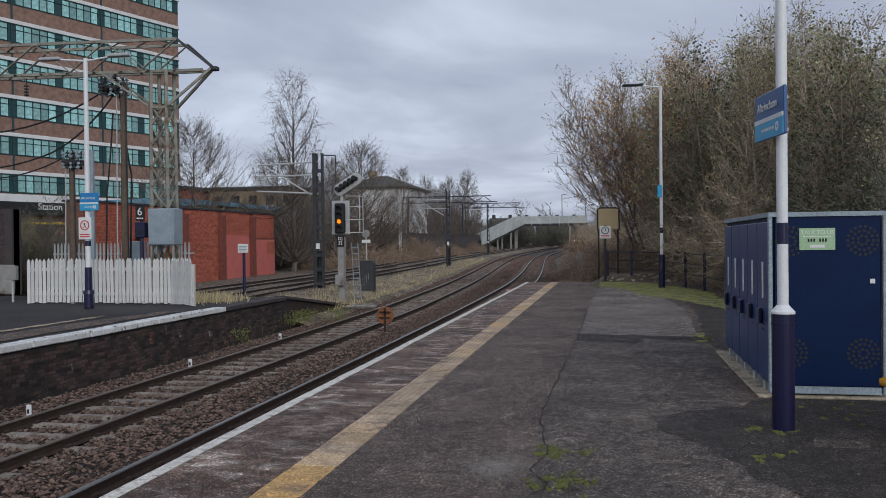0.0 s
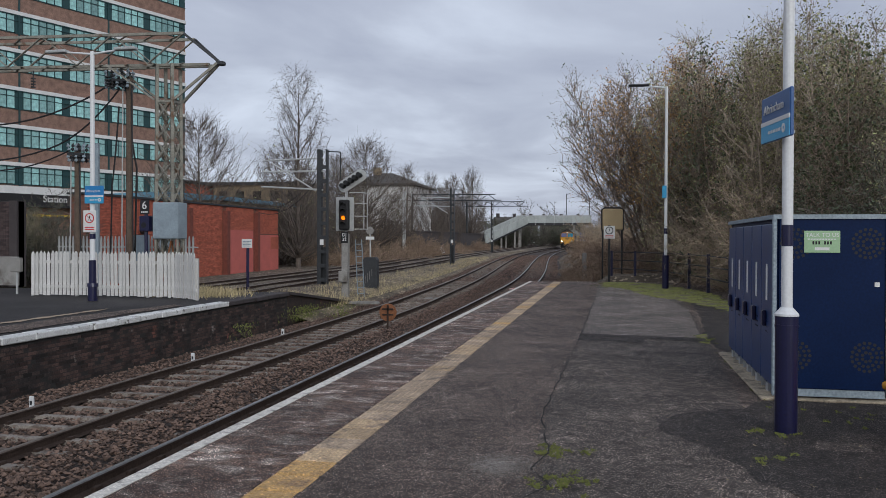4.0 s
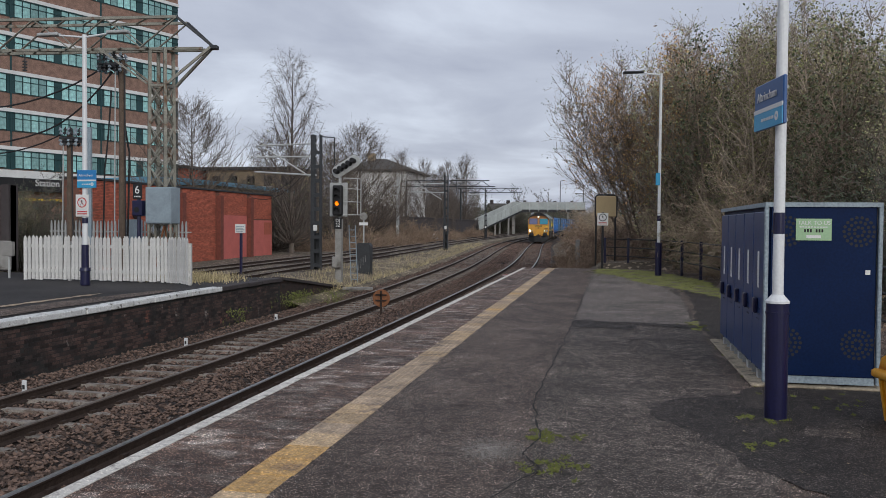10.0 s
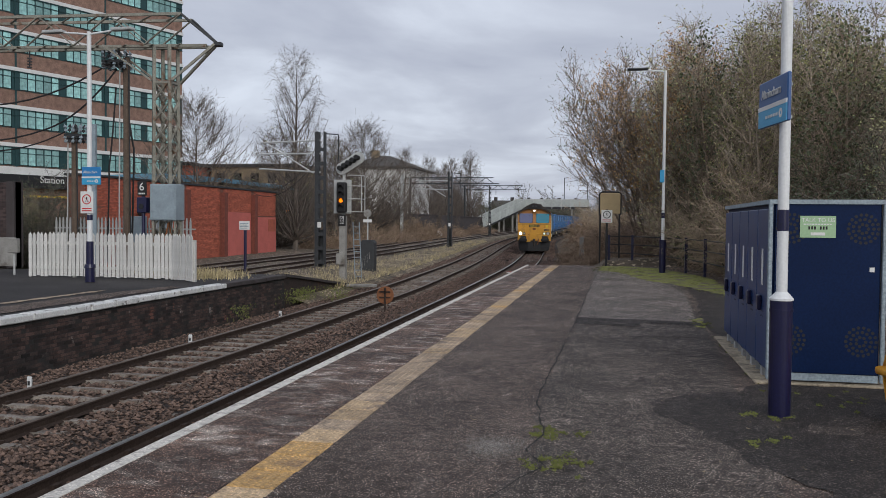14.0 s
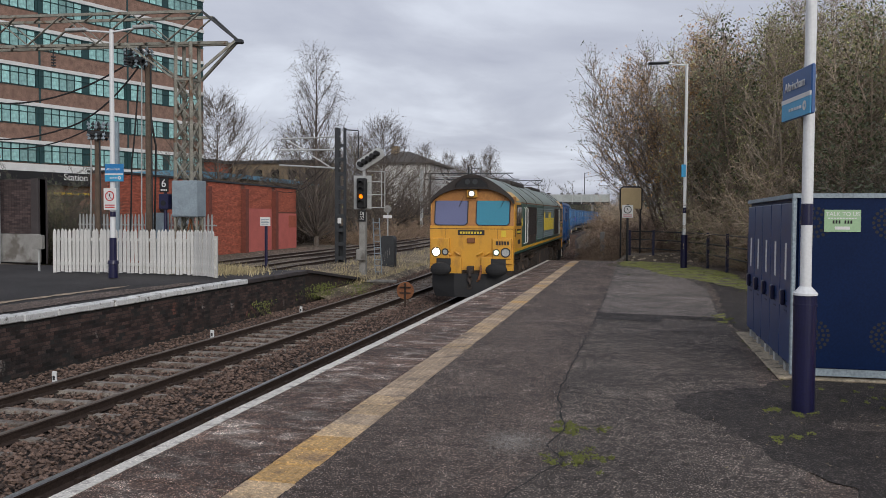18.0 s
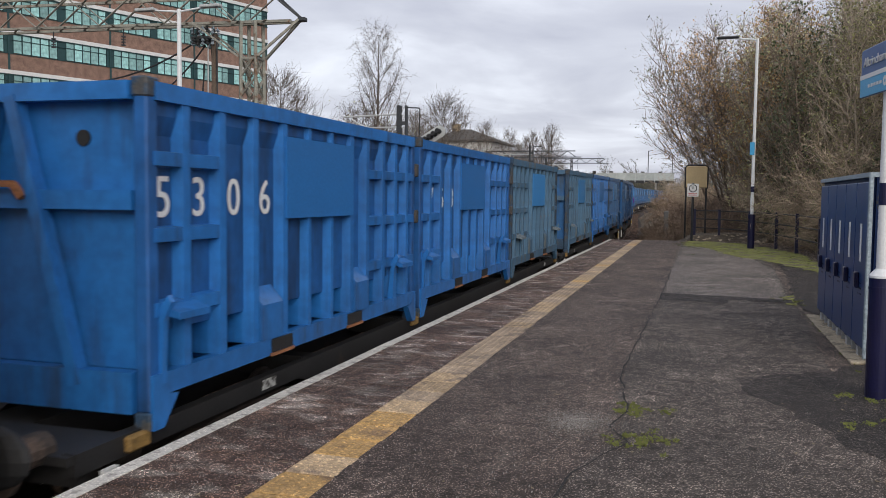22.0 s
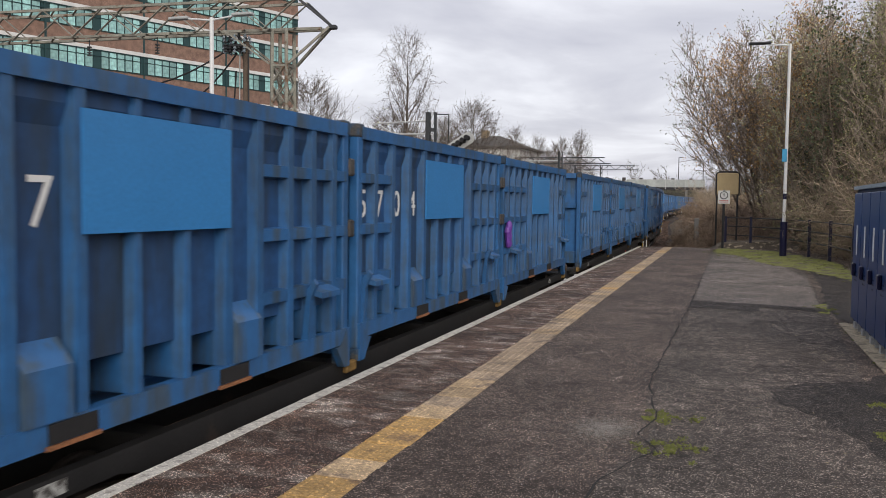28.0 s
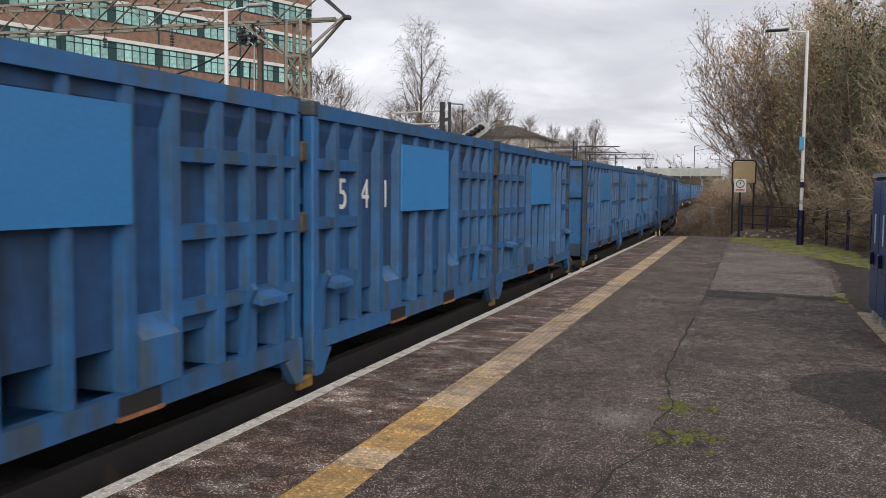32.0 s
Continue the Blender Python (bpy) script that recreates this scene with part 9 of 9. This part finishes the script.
for cx, cy, sx, sy, n in ((-0.42, 6.15, 0.09, 0.15, 330), (-0.22, 6.25, 0.08, 0.05, 80), (-0.52, 7.1, 0.06, 0.13, 260), (-0.28, 7.12, 0.09, 0.06, 90), (1.3, 7.2, 0.09, 0.1, 110), (1.35, 8.2, 0.1, 0.08, 120), (1.62, 8.18, 0.08, 0.08, 90), (1.5, 15.6, 0.15, 0.3, 250),
                         (0.4, 32.5, 0.55, 1.4, 1500), (1.2, 31.0, 0.5, 1.6, 1200), (2.1, 29.2, 0.4, 1.6, 900), (2.6, 26.5, 0.35, 1.6, 700), (2.9, 23.5, 0.25, 1.5, 500), (-0.2, 34.3, 0.3, 0.6, 600), (2.9, 8.6, 0.4, 0.5, 180), (2.2, 8.9, 0.4, 0.3, 120), (1.62, 11.5, 0.04, 1.2, 160)):
    clumps = [(cx + mos.rng.gauss(0, sx), cy + mos.rng.gauss(0, sy)) for _ in range(max(4, n // 14))]
    for k in range(n):
        ux, uy = mos.rng.choice(clumps)
        p = Vector((ux + mos.rng.gauss(0, 0.018), uy + mos.rng.gauss(0, 0.03), 0.008))
        mos.twig(p, p + Vector((mos.rng.gauss(0, 0.008), mos.rng.gauss(0, 0.008), mos.rng.uniform(0.006, 0.014))), mos.rng.uniform(0.003, 0.011), 0.002, 4)
tagged(new("moss", mos.meshes(M_clump, M_clump)[0]), "bright green moss growing in the asphalt seams", "moss", kind="stuff")
wd = Wood(63)
for cx, cy, cz, sx, sy, n in ((-10.25, 27.0, -0.75, 0.05, 0.8, 260), (-10.2, 22.2, -0.9, 0.05, 0.4, 60), (-9.6, 28.8, -0.85, 0.3, 0.4, 160)):
    for k in range(n):
        p = Vector((cx + wd.rng.gauss(0, sx), cy + wd.rng.gauss(0, sy), cz + wd.rng.uniform(-0.15, 0.3)))
        wd.leaf(p, wd.rng.uniform(0.02, 0.05))
        wd.twig(p, p + Vector((0.03, 0, -0.08)), 0.004, 0.004)
for me, nm in zip(wd.meshes(M_weed, M_weed), ("weeds", "weed_leaves")):
    tagged(new(nm, me), "yellow-green weeds on the old brickwork", "weeds", kind="stuff")

# ---- ballast stones ----
st = random.Random(71)
sv, sf = [], []
OCT = ((1, 0, 0), (-1, 0, 0), (0, 1, 0), (0, -1, 0), (0, 0, 1), (0, 0, -1))
OCF = ((0, 2, 4), (2, 1, 4), (1, 3, 4), (3, 0, 4), (2, 0, 5), (1, 2, 5), (3, 1, 5), (0, 3, 5))
for k in range(80000):
    y = 4.5 + st.random() ** 1.7 * 52 if k < 64000 else st.uniform(46, 120)
    lo, hi = far_x(y) - 2.05, line_x(y) + (0.9 if y < 37.5 else 1.7)
    x = st.uniform(lo, hi)
    d1, d2 = abs(x - line_x(y)), abs(x - far_x(y))
    near = min(d1, d2)
    z = RAIL_Z + rise(y) - 0.175 + st.uniform(-0.01, 0.03)
    if d2 < 0.72 and st.random() < 0.15:
        continue
    if x > far_x(y) + 0.9 and x < line_x(y) - 0.9:
        z += 0.07 * (1 - abs(x - (far_x(y) + line_x(y)) / 2) / 0.75)
    if abs(abs(x - line_x(y)) - 0.7525) < 0.09 or abs(abs(x - far_x(y)) - 0.7525) < 0.09:
        continue
    s = st.uniform(0.018, 0.042) if y < 52 else st.uniform(0.04, 0.085)
    ax, ay, az = s * st.uniform(0.7, 1.4), s * st.uniform(0.7, 1.4), s * st.uniform(0.5, 0.9)
    a, ti = st.uniform(0, 6.28), st.uniform(-0.5, 0.5)
    ca, sa = math.cos(a), math.sin(a)
    b = len(sv)
    for px, py, pz in OCT:
        px, py, pz = px * ax * st.uniform(0.75, 1.2) + st.uniform(-0.3, 0.3) * s, py * ay + st.uniform(-0.3, 0.3) * s, pz * az
        pz += ti * px
        sv.append((x + px * ca - py * sa, y + px * sa + py * ca, z + pz))
    sf += [(b + i, b + j, b + m) for i, j, m in OCF]
me = bpy.data.meshes.new("ballast_stones")
me.from_pydata(sv, [], sf)
me.materials.append(M_ballast)
tagged(new("ballast_stones", me), "loose brown and grey ballast stones round the rails", "ballast", kind="stuff")

# ---- sleepers ----
bm = B()
prism(bm, ((-0.12, -0.14), (0.12, -0.14), (0.075, 0.0), (-0.075, 0.0)), -1.25, 1.25, "x")
me_slp = mesh_of(bm, "sleeper", M_sleeper)
bm = B()
box(bm, -1.25, 1.25, -0.125, 0.125, -0.14, 0.0)
me_tim = mesh_of(bm, "sleeper", M_timber)
bm = B()
for s in (-1, 1):
    for d in (-0.085, 0.085):
        box(bm, s * 0.7525 + d - 0.03, s * 0.7525 + d + 0.03, -0.06, 0.06, 0, 0.05)
me_clip = mesh_of(bm, "rail_clip", M_rust)
for k in range(135):
    y = 3.0 + k * 0.68
    for f, tr, me in ((far_x, T_far, me_slp), (line_x, T_near, me_slp)):
        share("sleeper", me, tr, pose(f(y), y, RAIL_Z + rise(y) - (0.132 if f is far_x else 0.15), 0, 0, math.degrees(math.atan((f(y - 1) - f(y + 1)) / 2))))
        if k < 50:
            share("rail_clip", me_clip, tr, pose(f(y), y, RAIL_Z + rise(y) - 0.145))
for k in range(70):
    y = 28.0 + k * 0.75
    for f, tr in ((side_x, T_side), (side2_x, T_side2)):
        share("sleeper", me_tim, tr, pose(f(y), y, -0.745 + rise(y)))

# ---- edge slabs, edge line and tactile paving ----
PAVE = thing("platform_edging", "weathered edge slabs with a white line and tactile strip", "paving", kind="structure")
pr = random.Random(81)
bm = B()
rounded(bm, 0, 0.99, 0.006, 0.754, -0.07, 0.0, 0.006, 1)
me_slab = mesh_of(bm, "edge_slab", M_slab)
bm = B()
box(bm, -0.03, 0.09, 0.002, 0.758, -0.08, 0.0)
me_line = mesh_of(bm, "edge_line", M_paint)
bm = B()
rounded(bm, 0.0, 0.36, 0.009, 0.391, -0.05, 0.0, 0.006, 1)
for i in range(5):
    for j in range(6):
        x, y = 0.036 + i * 0.072, 0.033 + j * 0.066
        rod(bm, (x, y, 0.0), (x, y, 0.006), 0.017, 0.011, 6)
me_tac = mesh_of(bm, "tactile_tile", M_tactile)
me_tac_o, me_tac_g = me_tac.copy(), me_tac.copy()
me_tac_o.materials[0], me_tac_g.materials[0] = M_tactile_orange, M_tactile_grey
for k in range(66):
    y = -14 + k * 0.76
    dz = pr.uniform(-0.003, 0.003)
    share("edge_slab", me_slab, PAVE, pose(EDGE + 0.006, y, dz, pr.uniform(-0.1, 0.1), pr.uniform(-0.1, 0.1)))
    share("edge_line", me_line, PAVE, pose(EDGE, y, dz + 0.005))
for k in range(125):
    y = -14 + k * 0.4
    share("tactile_tile", me_tac_o if pr.random() < (0.75 if y < 6.2 else 0.12) else me_tac_g if pr.random() < (0.12 if y < 6.2 else 0.5) else me_tac, PAVE, pose(-2.5, y, pr.uniform(0.0, 0.005), pr.uniform(-0.25, 0.25), pr.uniform(-0.3, 0.3)))
bm = B()
rounded(bm, -0.34, 0.0, 0.006, 0.894, -0.13, 0.0, 0.018, 1)
me_cop = mesh_of(bm, "coping_stone", M_coping)
bm = B()
rounded(bm, -0.34, 0.0, 0.006, 0.894, -0.13, 0.0, 0.018, 1)
me_cop2 = mesh_of(bm, "coping_stone", M_stone)
COPE = thing("platform_coping", "white painted coping stones of the opposite platform", "coping", kind="structure")
for k in range(45):
    y = -14 + k * 0.9
    share("coping_stone", me_cop if y < 21.2 else me_cop2, COPE, pose(EDGE_L + pr.uniform(-0.015, 0.015), y, 0.012 + pr.uniform(-0.008, 0.008), 0, pr.uniform(-0.4, 0.4), pr.uniform(-0.3, 0.3)))

# ---- brickwork of the opposite platform wall ----
WALL = thing("platform_wall_left", "dark sooty brick wall under the opposite platform", "wall", kind="structure")
bm = B()
box(bm, EDGE_L - 0.33, EDGE_L - 0.075, -14, 26.5, -1.4, -0.1)
part("backing", bm, M_mortar, WALL)
bm = B()
box(bm, -0.09, 0.0, -0.108, 0.108, -0.031, 0.031)
me_brick = mesh_of(bm, "brick", M_brick)
bm = B()
joined = []
count = 0
for c in range(12):
    z = -1.06 + c * 0.0765
    off = 0.115 if c % 2 else 0.0
    y = 9.2 + off
    while y < 26.3:
        x = EDGE_L - 0.07 + pr.uniform(-0.006, 0.008)
        if y < 15.0:
            if count < 300 and y > 9.4:
                share("brick", me_brick, WALL, pose(x, y, z, 0, 0, pr.uniform(-0.8, 0.8)))
                count += 1
            else:
                joined.append((x, y, z))
        else:
            joined.append((x, y, z))
        y += 0.228
bm = B()
for x, y, z in joined:
    box(bm, x - 0.09, x, y - 0.108, y + 0.108, z - 0.031, z + 0.031)
rest = part("brick_courses", bm, material("platform_brick_rest", (0.062, 0.036, 0.03), 0.85, var=0.5, scale=3, island=0.75, tint=(0.022, 0.019, 0.018), stain=(0.24, 0.22, 0.2), stain_at=0.63, stain_scale=2.2, stretch=(1, 1, 0.7), soft=0.1, spots=(0.13, 0.055, 0.04), spots_at=0.6, spots_scale=1.4, placed=True), WALL)
rest["kind"] = "stuff"

# brick courses of the relay building
bm = B()
for c in range(60):
    z = -0.62 + c * 0.0755
    y = 37.0 + (0.115 if c % 2 else 0)
    while y < 60.6:
        if z < (2.4 if 51.9 < y < 56.1 else 2.1) and y > 51.9:
            y += 0.226
            continue
        if not (46.3 < y < 46.9) and not (51.3 < y < 51.9) and not (56.1 < y < 56.7) and not (43.3 < y < 45.1 and z < 2.15):
            box(bm, -25.06, -25.0 + 0.004 * math.sin(y * 77 + c), y - 0.107, y + 0.107, z - 0.031, z + 0.031)
        y += 0.226
rest = part("brick_courses", bm, material("relay_brick", (0.46, 0.125, 0.075), 0.9, var=0.2, scale=3, island=0.25), HUT)
rest["kind"] = "stuff"

# brick courses of the dark screen wall
bm = B()
for c in range(26):
    z = 1.15 + c * 0.0755
    x = -25.0 + (0.113 if c % 2 else 0.0)
    while x < -21.25:
        box(bm, x - 0.106, x + 0.106, 26.982 + 0.004 * math.sin(x * 53 + c), 27.0, z - 0.03, z + 0.03)
        x += 0.226
rest = part("brick_courses", bm, material("screen_brick", (0.075, 0.052, 0.05), 0.9, var=0.3, scale=3, island=0.4), SCREEN)
rest["kind"] = "stuff"



# ---- movement ----
def motions():
    for ob, back, half, *more in MOVING:
        turn, lift, ahead = (tuple(more) + (0, 0.0, 0.0)[len(more):])
        walk(ob, [(t / 2, on_line(front(t / 2) + back, RAIL_Z + lift, half, ahead) @ pose(0, 0, 0, 0, 0, turn)) for t in range(0, 65)])
    for ws, y, r in SPINNING:
        rows = []
        n = 480 if r > 0.5 else 640
        for i in range(n + 1):
            t = 32.0 * i / n
            rows.append((t, pose(0, y, r, math.degrees(SPEED * t / r) % 360)))
        walk(ws, rows)


motions()
